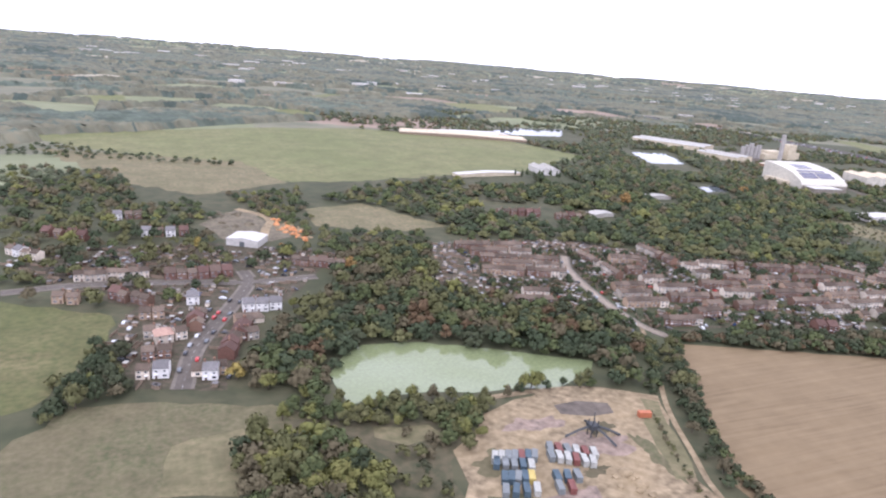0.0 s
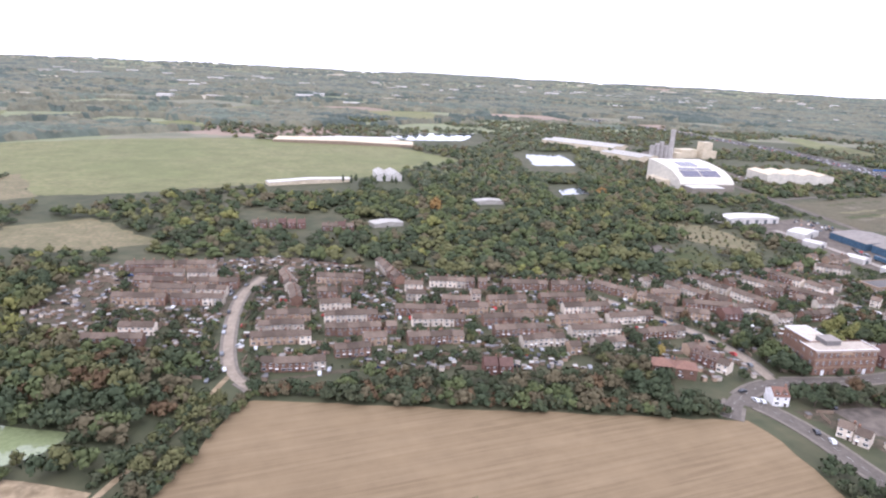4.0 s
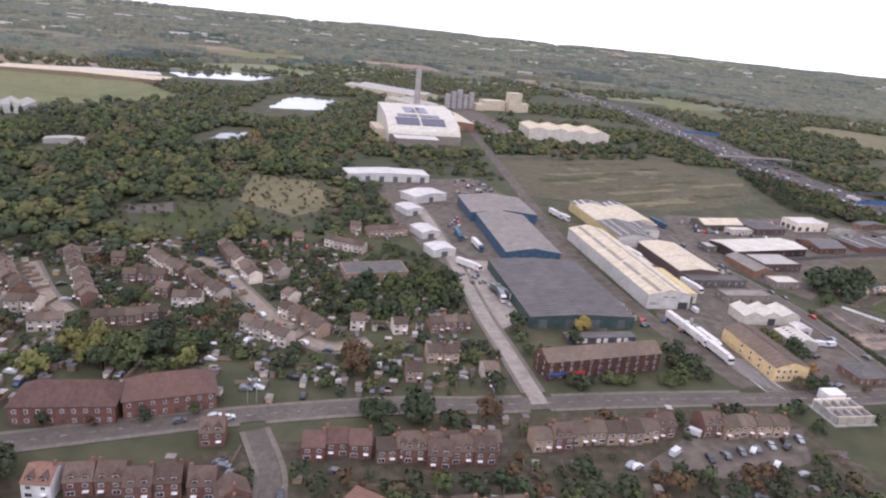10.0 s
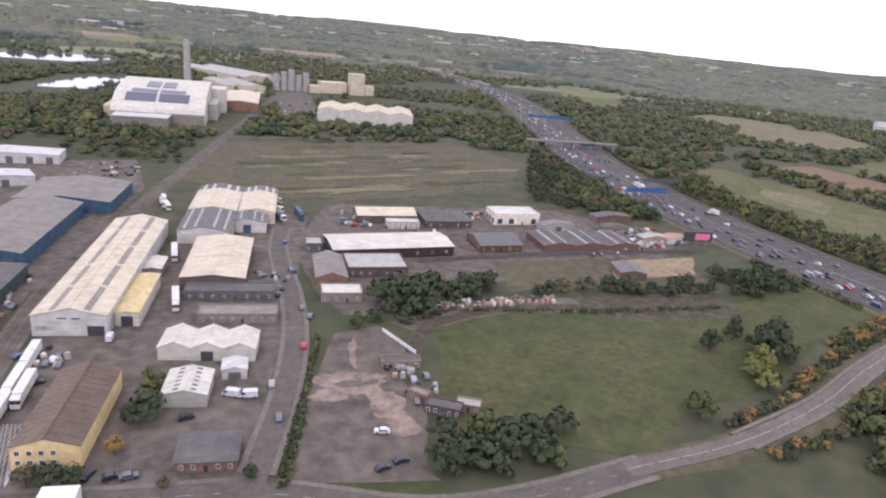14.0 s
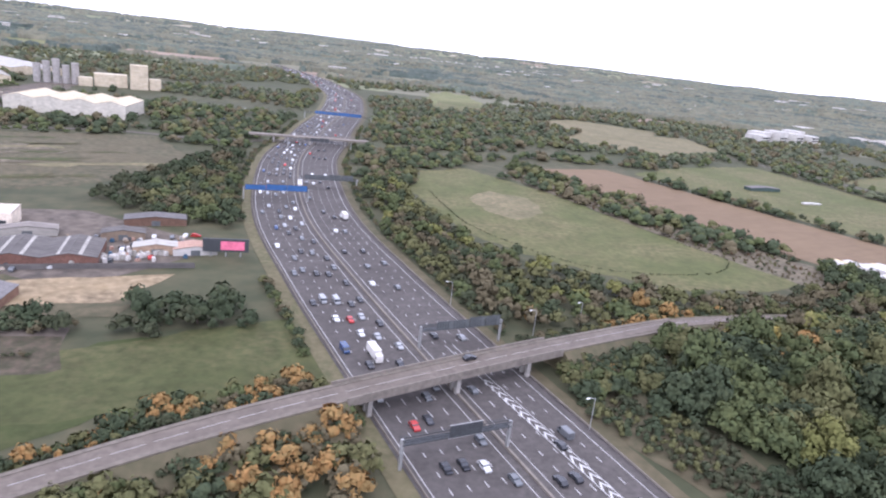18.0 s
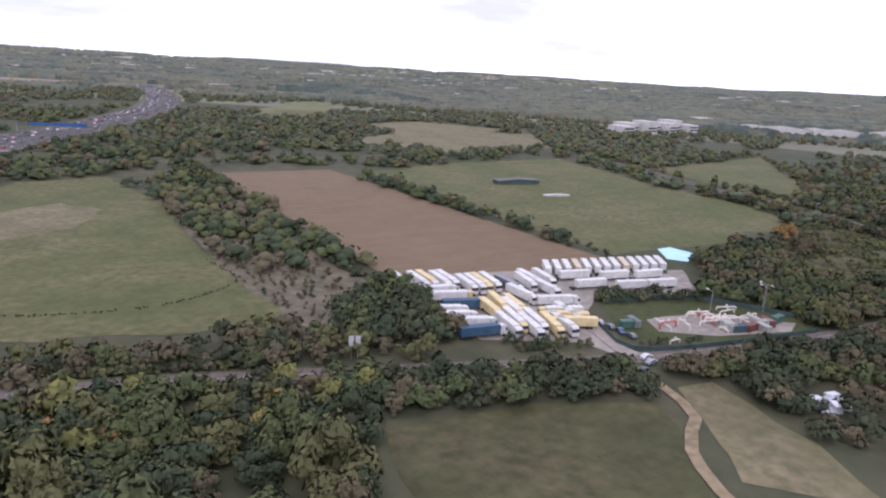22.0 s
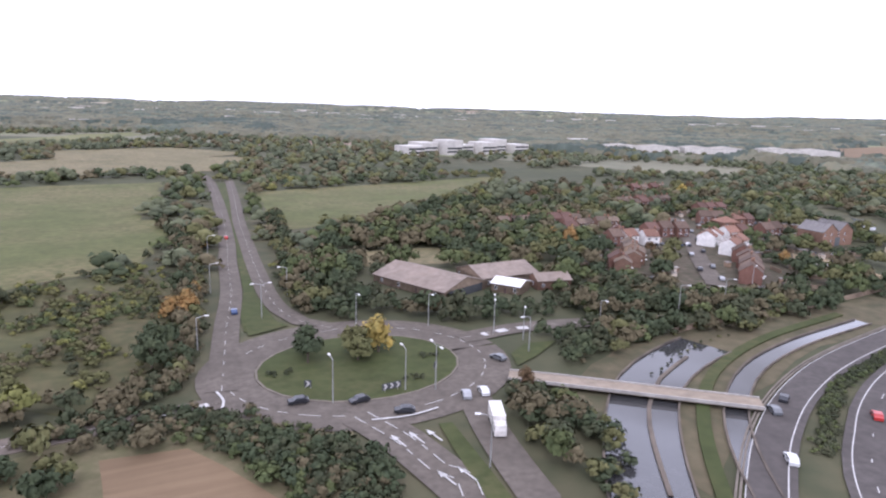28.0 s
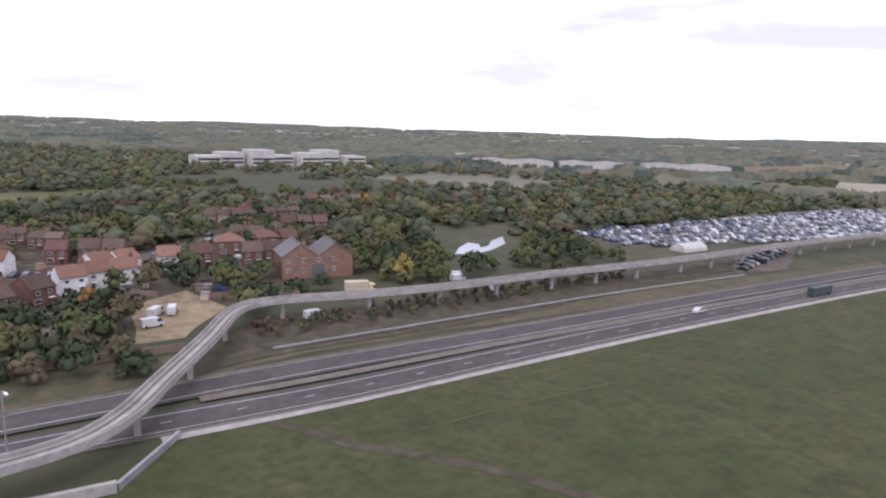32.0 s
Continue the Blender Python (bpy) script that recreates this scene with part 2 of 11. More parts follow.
RED_TILES = surface("red_roof_tiles", ((0.180, 0.100, 0.072), (0.152, 0.085, 0.062), (0.212, 0.124, 0.090)), fine=4.0, coarse=0.5, per_object=0.2, bump=0.3)
SALMON_TILES = surface("salmon_roof_tiles", ((0.340, 0.220, 0.165), (0.300, 0.190, 0.142), (0.380, 0.252, 0.192)), fine=4.0, coarse=0.5, bump=0.3)
DARK_TILES = surface("dark_brown_roof_tiles", ((0.106, 0.074, 0.056), (0.130, 0.092, 0.070), (0.088, 0.063, 0.049)), fine=4.0, coarse=0.5, per_object=0.25, bump=0.3)
DARK_RED = surface("dark_red_roof_tiles", ((0.112, 0.066, 0.052), (0.132, 0.080, 0.064), (0.093, 0.056, 0.046)), fine=4.0, coarse=0.5, per_object=0.2, bump=0.3)
SLATE = surface("grey_slate", ((0.150, 0.140, 0.135), (0.180, 0.168, 0.160), (0.125, 0.118, 0.115)), fine=4.0, coarse=0.5, per_object=0.15, bump=0.3)
GLASS = plain("window_glass", (0.030, 0.034, 0.040), rough=0.08, spec=0.6)
FRAME = plain("white_window_frame", (0.72, 0.71, 0.69), rough=0.4)
DOOR_PAINT = plain("painted_door", (0.10, 0.07, 0.06), per_object=0.5)
CHIMNEY_POT = plain("clay_pot", (0.34, 0.17, 0.11))
SHEET = surface("grey_roof_sheet", ((0.200, 0.178, 0.155), (0.168, 0.150, 0.132), (0.232, 0.208, 0.182)), fine=1.4, coarse=0.12, rough=0.7, streak=(78, 0.12))
SHEET_BROWN = surface("weathered_brown_sheet", ((0.200, 0.160, 0.130), (0.165, 0.135, 0.112), (0.230, 0.190, 0.158)), fine=0.8, coarse=0.15)
DARK_SHEET = surface("dark_felt_roof", ((0.112, 0.102, 0.095), (0.135, 0.124, 0.114), (0.095, 0.088, 0.082)), fine=1.4, coarse=0.12, streak=(78, 0.12))
CREAM_SHEET = surface("cream_roof_sheet", ((0.470, 0.398, 0.278), (0.400, 0.338, 0.238), (0.540, 0.468, 0.342)), fine=1.4, coarse=0.12, rough=0.6, streak=(78, 0.12))
PALE_SHEET = surface("pale_grey_roof_sheet", ((0.318, 0.300, 0.260), (0.276, 0.261, 0.228), (0.358, 0.338, 0.296)), fine=1.4, coarse=0.1, rough=0.5, streak=(78, 0.12))
WHITE_SHEET = surface("white_cladding", ((0.46, 0.435, 0.395), (0.39, 0.37, 0.335), (0.52, 0.495, 0.455)), fine=1.4, coarse=0.1, rough=0.5, streak=(78, 0.12))
BLUE_SHEET = surface("blue_cladding", ((0.045, 0.085, 0.130), (0.038, 0.072, 0.112), (0.060, 0.105, 0.150)), fine=0.8, coarse=0.2, rough=0.5)
GREEN_SHEET = surface("dark_green_cladding", ((0.050, 0.075, 0.065), (0.042, 0.062, 0.055), (0.062, 0.090, 0.080)), fine=0.8, coarse=0.2, rough=0.5)
YELLOW_SHEET = surface("yellow_cladding", ((0.47, 0.37, 0.17), (0.41, 0.32, 0.15), (0.52, 0.42, 0.21)), fine=0.8, coarse=0.2, rough=0.5)
IVORY_SHEET = surface("ivory_roof_sheet", ((0.470, 0.435, 0.358), (0.410, 0.378, 0.312), (0.530, 0.495, 0.415)), fine=1.4, coarse=0.12, rough=0.6, streak=(78, 0.12))
GREY_STRIP = surface("grey_roof_strip", ((0.205, 0.180, 0.145), (0.170, 0.150, 0.122), (0.240, 0.212, 0.172)), fine=1.2, coarse=0.3, rough=0.5)
PLUM_BRICK = surface("plum_brick", ((0.098, 0.068, 0.062), (0.082, 0.058, 0.054), (0.116, 0.082, 0.074)), fine=3.0, coarse=0.3)
ORANGE_BRICK = surface("orange_brick", ((0.215, 0.118, 0.070), (0.180, 0.100, 0.062), (0.250, 0.142, 0.088)), fine=3.0, coarse=0.3)
ROOFLIGHT = plain("translucent_roof_panel", (0.34, 0.31, 0.27), rough=0.3)
SOLAR = plain("solar_panel", (0.060, 0.055, 0.085), rough=0.2, spec=0.6)
STEEL = plain("galvanised_steel", (0.33, 0.33, 0.32), rough=0.45, metal=0.4)
# also colours the sheets that stand for shade in open doorways
DARK_STEEL = plain("dark_steel_and_shade", (0.055, 0.058, 0.060), rough=0.5)
SIGN_BLUE = plain("blue_road_sign", (0.045, 0.105, 0.245), rough=0.4)
SIGN_BACK = plain("grey_sign_back", (0.105, 0.112, 0.112), rough=0.5)
RUBBER = plain("black_rubber", (0.022, 0.022, 0.023), rough=0.8)
FENCE = surface("weathered_timber_fence", ((0.200, 0.150, 0.105), (0.165, 0.122, 0.088), (0.230, 0.180, 0.130)), fine=2.0, coarse=0.3)
WATER_M = plain("still_pond_water", (0.165, 0.190, 0.092), rough=0.03, spec=0.42, vary=0.06)
RIVER_M = plain("dark_river_water", (0.040, 0.040, 0.040), rough=0.04, spec=0.7, vary=0.1)
LAKE_M = plain("bright_lake_water", (0.10, 0.11, 0.12), rough=0.05, spec=0.9, vary=0.05)
ALGAE = plain("milky_blue_pool", (0.36, 0.60, 0.70), rough=0.2, vary=0.05)
BARK = plain("tree_bark", (0.090, 0.072, 0.055), rough=0.9)


def foliage(name, a, b, c):
    return surface(name, (a, b, c), fine=0.9, coarse=0.12, rough=0.9, per_object=0.09, spec=0.08, mottle=0.2)


LEAF = [
    foliage("green_leaves", (0.076, 0.090, 0.037), (0.093, 0.104, 0.042), (0.058, 0.073, 0.033)),
    foliage("dark_green_leaves", (0.049, 0.062, 0.033), (0.063, 0.073, 0.037), (0.041, 0.053, 0.030)),
    foliage("olive_leaves", (0.099, 0.099, 0.042), (0.118, 0.112, 0.050), (0.081, 0.084, 0.036)),
    foliage("brown_leaves", (0.093, 0.080, 0.046), (0.083, 0.073, 0.042), (0.110, 0.092, 0.054)),
    foliage("yellow_green_leaves", (0.131, 0.134, 0.043), (0.168, 0.157, 0.055), (0.118, 0.122, 0.042)),
    foliage("yellow_leaves", (0.324, 0.239, 0.062), (0.279, 0.207, 0.062), (0.216, 0.184, 0.062)),
    foliage("orange_leaves", (0.279, 0.156, 0.057), (0.234, 0.138, 0.052), (0.180, 0.129, 0.052)),
    foliage("copper_leaves", (0.092, 0.060, 0.034), (0.080, 0.054, 0.031), (0.108, 0.074, 0.040)),
    foliage("hedge_leaves", (0.054, 0.062, 0.033), (0.065, 0.066, 0.037), (0.043, 0.051, 0.029)),
    # last two: haze of distance put into greyer, bluer leaf colours
    foliage("hazed_grey_green_leaves", (0.097, 0.108, 0.061), (0.114, 0.121, 0.070), (0.084, 0.094, 0.055)),
    foliage("hazed_dull_green_leaves", (0.073, 0.084, 0.051), (0.086, 0.095, 0.057), (0.063, 0.072, 0.045)),
]


# ---- building blocks ----
def mesh(name, verts, faces, materials, index=None, smooth=False):
    me = bpy.data.meshes.new(name)
    me.from_pydata([tuple(v) for v in verts], [], [tuple(f) for f in faces])
    for m in materials if isinstance(materials, (list, tuple)) else [materials]:
        me.materials.append(m)
    if index is not None:
        me.polygons.foreach_set("material_index", np.array(index, dtype=np.int32))
    if smooth:
        me.polygons.foreach_set("use_smooth", np.ones(len(me.polygons), dtype=bool))
    me.update()
    return me


def part(name, me, parent, at=None, label=""):
    ob = new(name, me)
    ob.parent = parent
    if at is not None:
        ob.matrix_basis = at
    return tagged(ob, label) if label else ob


def thing(name, at, label, category, group=""):
    ob = new(name)
    ob.empty_display_size = 0.3
    ob.matrix_basis = at
    return tagged(ob, label, category, group)


BOX_F = [(0, 3, 2, 1), (4, 5, 6, 7), (0, 1, 5, 4), (1, 2, 6, 5), (2, 3, 7, 6), (3, 0, 4, 7)]


def boxes(name, items, materials, index=None):
    """Boxes (x0, y0, z0, x1, y1, z1) in one mesh."""
    v, f, mi = [], [], []
    for k, (x0, y0, z0, x1, y1, z1) in enumerate(items):
        o = len(v)
        v += [(x0, y0, z0), (x1, y0, z0), (x1, y1, z0), (x0, y1, z0), (x0, y0, z1), (x1, y0, z1), (x1, y1, z1), (x0, y1, z1)]
        f += [tuple(a + o for a in face) for face in BOX_F]
        mi += [index[k] if index else 0] * 6
    return mesh(name, v, f, materials, mi)


def tube(name, points, radius, material, sides=6, taper=1.0):
    """A round bar along some points."""
    v, f = [], []
    pts = [Vector(p) for p in points]
    for k, p in enumerate(pts):
        d = (pts[min(k + 1, len(pts) - 1)] - pts[max(k - 1, 0)]).normalized()
        side = d.cross(Vector((0, 0, 1)) if abs(d.z) < 0.9 else Vector((1, 0, 0))).normalized()
        up = side.cross(d)
        r = radius * (1 + (taper - 1) * k / max(1, len(pts) - 1))
        v += [p + side * r * math.cos(6.2832 * s / sides) + up * r * math.sin(6.2832 * s / sides) for s in range(sides)]
    for k in range(len(pts) - 1):
        for s in range(sides):
            a, b = k * sides + s, k * sides + (s + 1) % sides
            f.append((a, b, b + sides, a + sides))
    f += [tuple(range(sides)), tuple(range(len(v) - 1, len(v) - sides - 1, -1))]
    return mesh(name, v, f, material)


def smooth_line(points, step=4.0):
    """A Catmull-Rom line through points of two or three numbers."""
    p = [np.array(a, float) for a in points]
    p = [2 * p[0] - p[1], *p, 2 * p[-1] - p[-2]]
    out = []
    for a, b, c, e in zip(p, p[1:], p[2:], p[3:]):
        n = max(1, int(np.linalg.norm(c - b) / step))
        for k in range(n):
            t = k / n
            out.append(0.5 * (2 * b + (c - a) * t + (2 * a - 5 * b + 4 * c - e) * t * t + (3 * b - a - 3 * c + e) * t ** 3))
    return out + [p[-2]]


def sides_of(line):
    out = []
    for k in range(len(line)):
        d = line[min(k + 1, len(line) - 1)][:2] - line[max(k - 1, 0)][:2]
        d = d / (np.linalg.norm(d) + 1e-9)
        out.append(np.array([-d[1], d[0]]))
    return out


def ribbon(name, points, width, z, material, label, category="road", left=None, right=None, step=4.0, thick=0.0):
    """A strip along a line; left and right: offsets from the line in place of half the width."""
    line = smooth_line(points, step)
    nrm = sides_of(line)
    lo, hi = (-width / 2 if right is None else right), (width / 2 if left is None else left)
    v, f = [], []
    for p, n in zip(line, nrm):
        h = p[2] if len(p) > 2 else 0.0
        v += [(p[0] + n[0] * lo, p[1] + n[1] * lo, h + z), (p[0] + n[0] * hi, p[1] + n[1] * hi, h + z)]
    for k in range(len(line) - 1):
        f.append((2 * k, 2 * k + 2, 2 * k + 3, 2 * k + 1))
    if thick:
        n0 = len(v)
        v += [(x, y, h - thick) for x, y, h in v]
        for k in range(len(line) - 1):
            a = 2 * k
            f += [(a, a + n0, a + 2 + n0, a + 2), (a + 1, a + 3, a + 3 + n0, a + 1 + n0), (a + n0, a + 1 + n0, a + 3 + n0, a + 2 + n0)]
    ob = new(name, mesh(name, v, f, material))
    return tagged(ob, label, category, kind="structure")


def dashes(parent, name, points, offset, length, gap, width, z, material=None, label="white painted lane dashes"):
    """Painted dashes along a line, joined."""
    line = smooth_line(points, 1.0)
    nrm = sides_of(line)
    v, f, run = [], [], 0.0
    for k in range(len(line) - 1):
        seg = np.linalg.norm((line[k + 1] - line[k])[:2])
        if run % (length + gap) < length:
            o = len(v)
            for p, n in ((line[k], nrm[k]), (line[k + 1], nrm[k + 1])):
                h = p[2] if len(p) > 2 else 0.0
                for s in (-width / 2, width / 2):
                    v.append((p[0] + n[0] * (offset + s), p[1] + n[1] * (offset + s), h + z))
            f.append((o, o + 2, o + 3, o + 1))
        run += seg
    ob = part(name, mesh(name, v, f, material or PAINT), parent, label=label)
    return tagged(ob, kind="stuff")


OPEN, OPEN_GARDENS = [], []
MX, MY = -400, -160
TAKEN = np.zeros((2600, 1400), dtype=bool)


def shade(poly):
    """Mark the ground inside an outline as taken, so that no tree stands on it."""
    xs, ys = np.array([p[0] for p in poly]), np.array([p[1] for p in poly])
    i0, i1 = max(0, int(xs.min()) - MX), min(2599, int(xs.max()) - MX)
    j0, j1 = max(0, int(ys.min()) - MY), min(1399, int(ys.max()) - MY)
    if i1 <= i0 or j1 <= j0:
        return
    gx, gy = np.meshgrid(np.arange(i0, i1) + MX + 0.5, np.arange(j0, j1) + MY + 0.5, indexing="ij")
    odd = np.zeros(gx.shape, dtype=bool)
    for x0, y0, x1, y1 in zip(xs, ys, np.roll(xs, -1), np.roll(ys, -1)):
        if y0 != y1:
            odd ^= ((y0 > gy) != (y1 > gy)) & (gx < (x1 - x0) * (gy - y0) / (y1 - y0) + x0)
    TAKEN[i0:i1, j0:j1] |= odd


def patch(name, points, z, material, label, category="field", wobble=1.0, kind="structure"):
    """A piece of ground with an uneven outline."""
    OPEN.append(points)
    if category in ("field", "lake", "pond", "pool", "yard", "car park", "court", "lawn", "gravel") and name not in ("rough_meadow", "scrub_ground", "green_verge"):
        shade(points)
    if name == "gardens":
        OPEN_GARDENS.append(points)
    rnd = random.Random(len(points) * 31 + int(points[0][0]))
    outline = []
    for (x0, y0), (x1, y1) in zip(points, points[1:] + points[:1]):
        n = max(1, int(math.hypot(x1 - x0, y1 - y0) / 5))
        for k in range(n):
            j = wobble if k else wobble * 0.4
            outline.append((x0 + (x1 - x0) * k / n + rnd.uniform(-j, j), y0 + (y1 - y0) * k / n + rnd.uniform(-j, j), z))
    bm = bmesh.new()
    vs = [bm.verts.new(p) for p in outline]
    es = [bm.edges.new((a, b)) for a, b in zip(vs, vs[1:] + vs[:1])]
    bmesh.ops.triangle_fill(bm, use_beauty=True, edges=es)
    bmesh.ops.recalc_face_normals(bm, faces=bm.faces)
    if sum(fc.normal.z for fc in bm.faces) < 0:
        bmesh.ops.reverse_faces(bm, faces=bm.faces)
    me = bpy.data.meshes.new(name)
    bm.to_mesh(me)
    bm.free()
    me.materials.append(material)
    return tagged(new(name, me), label, category, kind=kind)


def inside(x, y, poly):
    hit_ = False
    for (x0, y0), (x1, y1) in zip(poly, poly[1:] + poly[:1]):
        if (y0 > y) != (y1 > y) and x < (x1 - x0) * (y - y0) / (y1 - y0) + x0:
            hit_ = not hit_
    return hit_


# ---- trees ----
def ico(sub):
    bm = bmesh.new()
    bmesh.ops.create_icosphere(bm, subdivisions=sub, radius=1.0)
    v = np.array([p.co for p in bm.verts])
    f = np.array([[p.index for p in fc.verts] for fc in bm.faces])
    bm.free()
    return v, f


ICO1, ICO2 = ico(1), ico(2)


def crown_arrays(seed, lobes, sphere, cards, card_size, tall=1.0, core=0.82, lump=1.0):
    """Triangles of a crown of radius about 1 on the ground at 0: lobes with leaf sprays all over them."""
    rnd = np.random.RandomState(seed)
    vs, fs, ns, n = [], [], [], 0
    spots = []
    for k in range(lobes):
        a = 6.283 * k / max(1, lobes - 1) + rnd.uniform(-0.5, 0.5)
        r = 0.0 if k == 0 else rnd.uniform(0.30, 0.62 + 0.45 * (1 - lump))
        c = np.array([r * math.cos(a), r * math.sin(a), (1.45 if k == 0 else rnd.uniform(0.70 - 0.5 * (1 - lump), 1.25 + 0.5 * (1 - lump)) - 0.35 * (1 - lump) * (r > 0.6)) * tall])
        s = np.array([rnd.uniform(0.42, 0.6), rnd.uniform(0.42, 0.6), rnd.uniform(0.42, 0.62) * tall]) * lump * (1.12 if k == 0 else 1.0)
        v = sphere[0] * (1 + rnd.uniform(-0.22, 0.22, (len(sphere[0]), 1))) * s * core + c
        vs.append(v)
        ns.append(sphere[0] + np.array([0, 0, 0.35]))
        fs.append(sphere[1] + n)
        n += len(v)
        spots.append((c, s))
    for _ in range(cards):
        c, s = spots[rnd.randint(len(spots))]
        d = rnd.normal(size=3)
        d[2] = abs(d[2]) * 0.9 - 0.25
        d /= np.linalg.norm(d)
        p = c + d * s * rnd.uniform(0.74, 1.16)
        t = np.cross(d, rnd.normal(size=3))
        t /= np.linalg.norm(t)
        q = np.cross(d, t) * 0.9 + d * rnd.uniform(-0.5, 0.6)
        h = card_size * rnd.uniform(0.6, 1.4)
        tri = np.array([p - t * h, p + q * h * 1.3, p + t * h])
        if np.dot(np.cross(tri[1] - tri[0], tri[2] - tri[0]), d + np.array([0, 0, 0.5])) < 0:
            tri = tri[::-1]
        vs.append(tri)
        soft = d + np.array([0, 0, 0.35]) + rnd.normal(size=3) * 0.15
        ns.append(np.array([soft, soft, soft]))
        fs.append(np.array([[n, n + 1, n + 2]]))
        n += 3
    ns = np.concatenate(ns)
    return np.concatenate(vs), np.concatenate(fs), ns / np.linalg.norm(ns, axis=1)[:, None]


NEAR_CROWNS = [crown_arrays(s, 11, ICO1, 500, 0.118, 1.0 + 0.14 * (s % 3), 0.64, 0.74) for s in range(6)]
COUNTRY_CROWNS = [crown_arrays(50 + s, 3, ICO1, 16, 0.22, 0.85, 0.86) for s in range(6)]
BUSH_CROWNS = [crown_arrays(80 + s, 2, ICO1, 48, 0.22, 0.9, 0.7) for s in range(5)]
BELT_CROWNS = [crown_arrays(90 + s, 5, ICO1, 40, 0.20, 0.85 + 0.14 * (s % 3), 0.82, 0.86) for s in range(6)]
MID_CROWNS = [crown_arrays(20 + s, 5, ICO1, 104, 0.185, 0.85 + 0.14 * (s % 3), 0.66, 0.84) for s in range(6)]
BIG_CROWNS = [crown_arrays(60 + s, 17, ICO1, 1150, 0.088, 0.85 + 0.14 * (s % 3), 0.62, 0.66) for s in range(7)]


def array_mesh(name, v, f, nrm, materials, index=None):
    me = bpy.data.meshes.new(name)
    me.vertices.add(len(v))
    me.vertices.foreach_set("co", np.ascontiguousarray(v, dtype=np.float32).ravel())
    me.loops.add(len(f) * 3)
    me.polygons.add(len(f))
    me.loops.foreach_set("vertex_index", np.ascontiguousarray(f, dtype=np.int32).ravel())
    me.polygons.foreach_set("loop_start", np.arange(0, len(f) * 3, 3, dtype=np.int32))
    for m in materials:
        me.materials.append(m)
    if index is not None:
        me.polygons.foreach_set("material_index", np.ascontiguousarray(index, dtype=np.int32))
    me.update(calc_edges=True)
    me.normals_split_custom_set_from_vertices(nrm.tolist())
    return me


def trunk_mesh():
    v, f = [], []
    for base, top, r0, r1 in (((0, 0, -0.1), (0.02, 0, 0.8), 0.075, 0.05), ((0.02, 0, 0.5), (0.35, 0.1, 1.0), 0.04, 0.015),
                              ((0.02, 0, 0.55), (-0.3, 0.2, 1.05), 0.04, 0.015), ((0, 0, 0.6), (0.0, -0.33, 1.1), 0.035, 0.015), ((0.02, 0, 0.8), (0, 0, 1.4), 0.05, 0.015)):
        o = len(v)
        for p, r in ((base, r0), (top, r1)):
            v += [(p[0] + r * math.cos(1.2566 * s), p[1] + r * math.sin(1.2566 * s), p[2]) for s in range(5)]
        f += [(o + s, o + (s + 1) % 5, o + 5 + (s + 1) % 5, o + 5 + s) for s in range(5)]
    return mesh("trunk", v, f, BARK)


TRUNK = trunk_mesh()
KIND_WORD = ["green", "dark green", "olive-green", "brown autumn", "yellow-green", "bright yellow autumn", "orange autumn", "copper-brown", "dark hedge-green"]
crown_cache = {}
single_count = [0]


def tree(x, y, r, kind=0, z=0.0, shape=None, group=""):
    """One broadleaf tree of crown radius r."""
    shape = R.randrange(len(NEAR_CROWNS)) if shape is None else shape
    if (kind, shape) not in crown_cache:
        crown_cache[kind, shape] = array_mesh("crown", *NEAR_CROWNS[shape], [LEAF[kind]])
    words = KIND_WORD[kind]
    size = "large" if r > 3.3 else "small" if r < 2.0 else "medium-sized"
    ob = thing("tree", pose(x, y, z, 0, 0, R.uniform(0, 360)), f"{size} {words} broadleaf tree with a rounded uneven crown", "tree", group)
    ob.scale = (r, r, r * R.uniform(0.85, 1.15))
    part("trunk", TRUNK, ob)
    part("crown", crown_cache[kind, shape], ob, label=f"{words} leafy crown")
    single_count[0] += 1
    return ob


def wood(name, trees, protos, label, category="woodland"):
    """Many trees joined: rows of x, y, z, radius, kind, height factor."""
    vs, fs, ns, mi, n = [], [], [], [], 0
    rnd = random.Random(len(trees))
    for x, y, z, r, kind, h in trees:
        v, f, nr = protos[rnd.randrange(len(protos))]
        a = rnd.uniform(0, 6.283)
        c, s = math.cos(a) * r, math.sin(a) * r
        vs.append(np.stack([v[:, 0] * c - v[:, 1] * s + x, v[:, 0] * s + v[:, 1] * c + y, (v[:, 2] - 0.25) * r * h + z], 1))
        c, s = c / r, s / r
        ns.append(np.stack([nr[:, 0] * c - nr[:, 1] * s, nr[:, 0] * s + nr[:, 1] * c, nr[:, 2]], 1))
        fs.append(f + n)
        mi.append(np.full(len(f), kind))
        n += len(v)
    if not vs:
        return None
    ob = new(name, array_mesh(name, np.concatenate(vs), np.concatenate(fs), np.concatenate(ns), LEAF, np.concatenate(mi)))
    return tagged(ob, label, category, kind="stuff")


def spots_in(poly, spacing, jitter=0.42, seed=0):
    rnd = random.Random(seed + int(poly[0][0] * 10))
    xs, ys = [p[0] for p in poly], [p[1] for p in poly]
    out, y, odd = [], min(ys), 0
    while y < max(ys):
        x = min(xs) + (spacing / 2 if odd else 0)
        while x < max(xs):
            px, py = x + rnd.uniform(-jitter, jitter) * spacing, y + rnd.uniform(-jitter, jitter) * spacing
            if inside(px, py, poly):
                out.append((px, py, rnd))
            x += spacing
        y += spacing * 0.87
        odd = 1 - odd
    return out


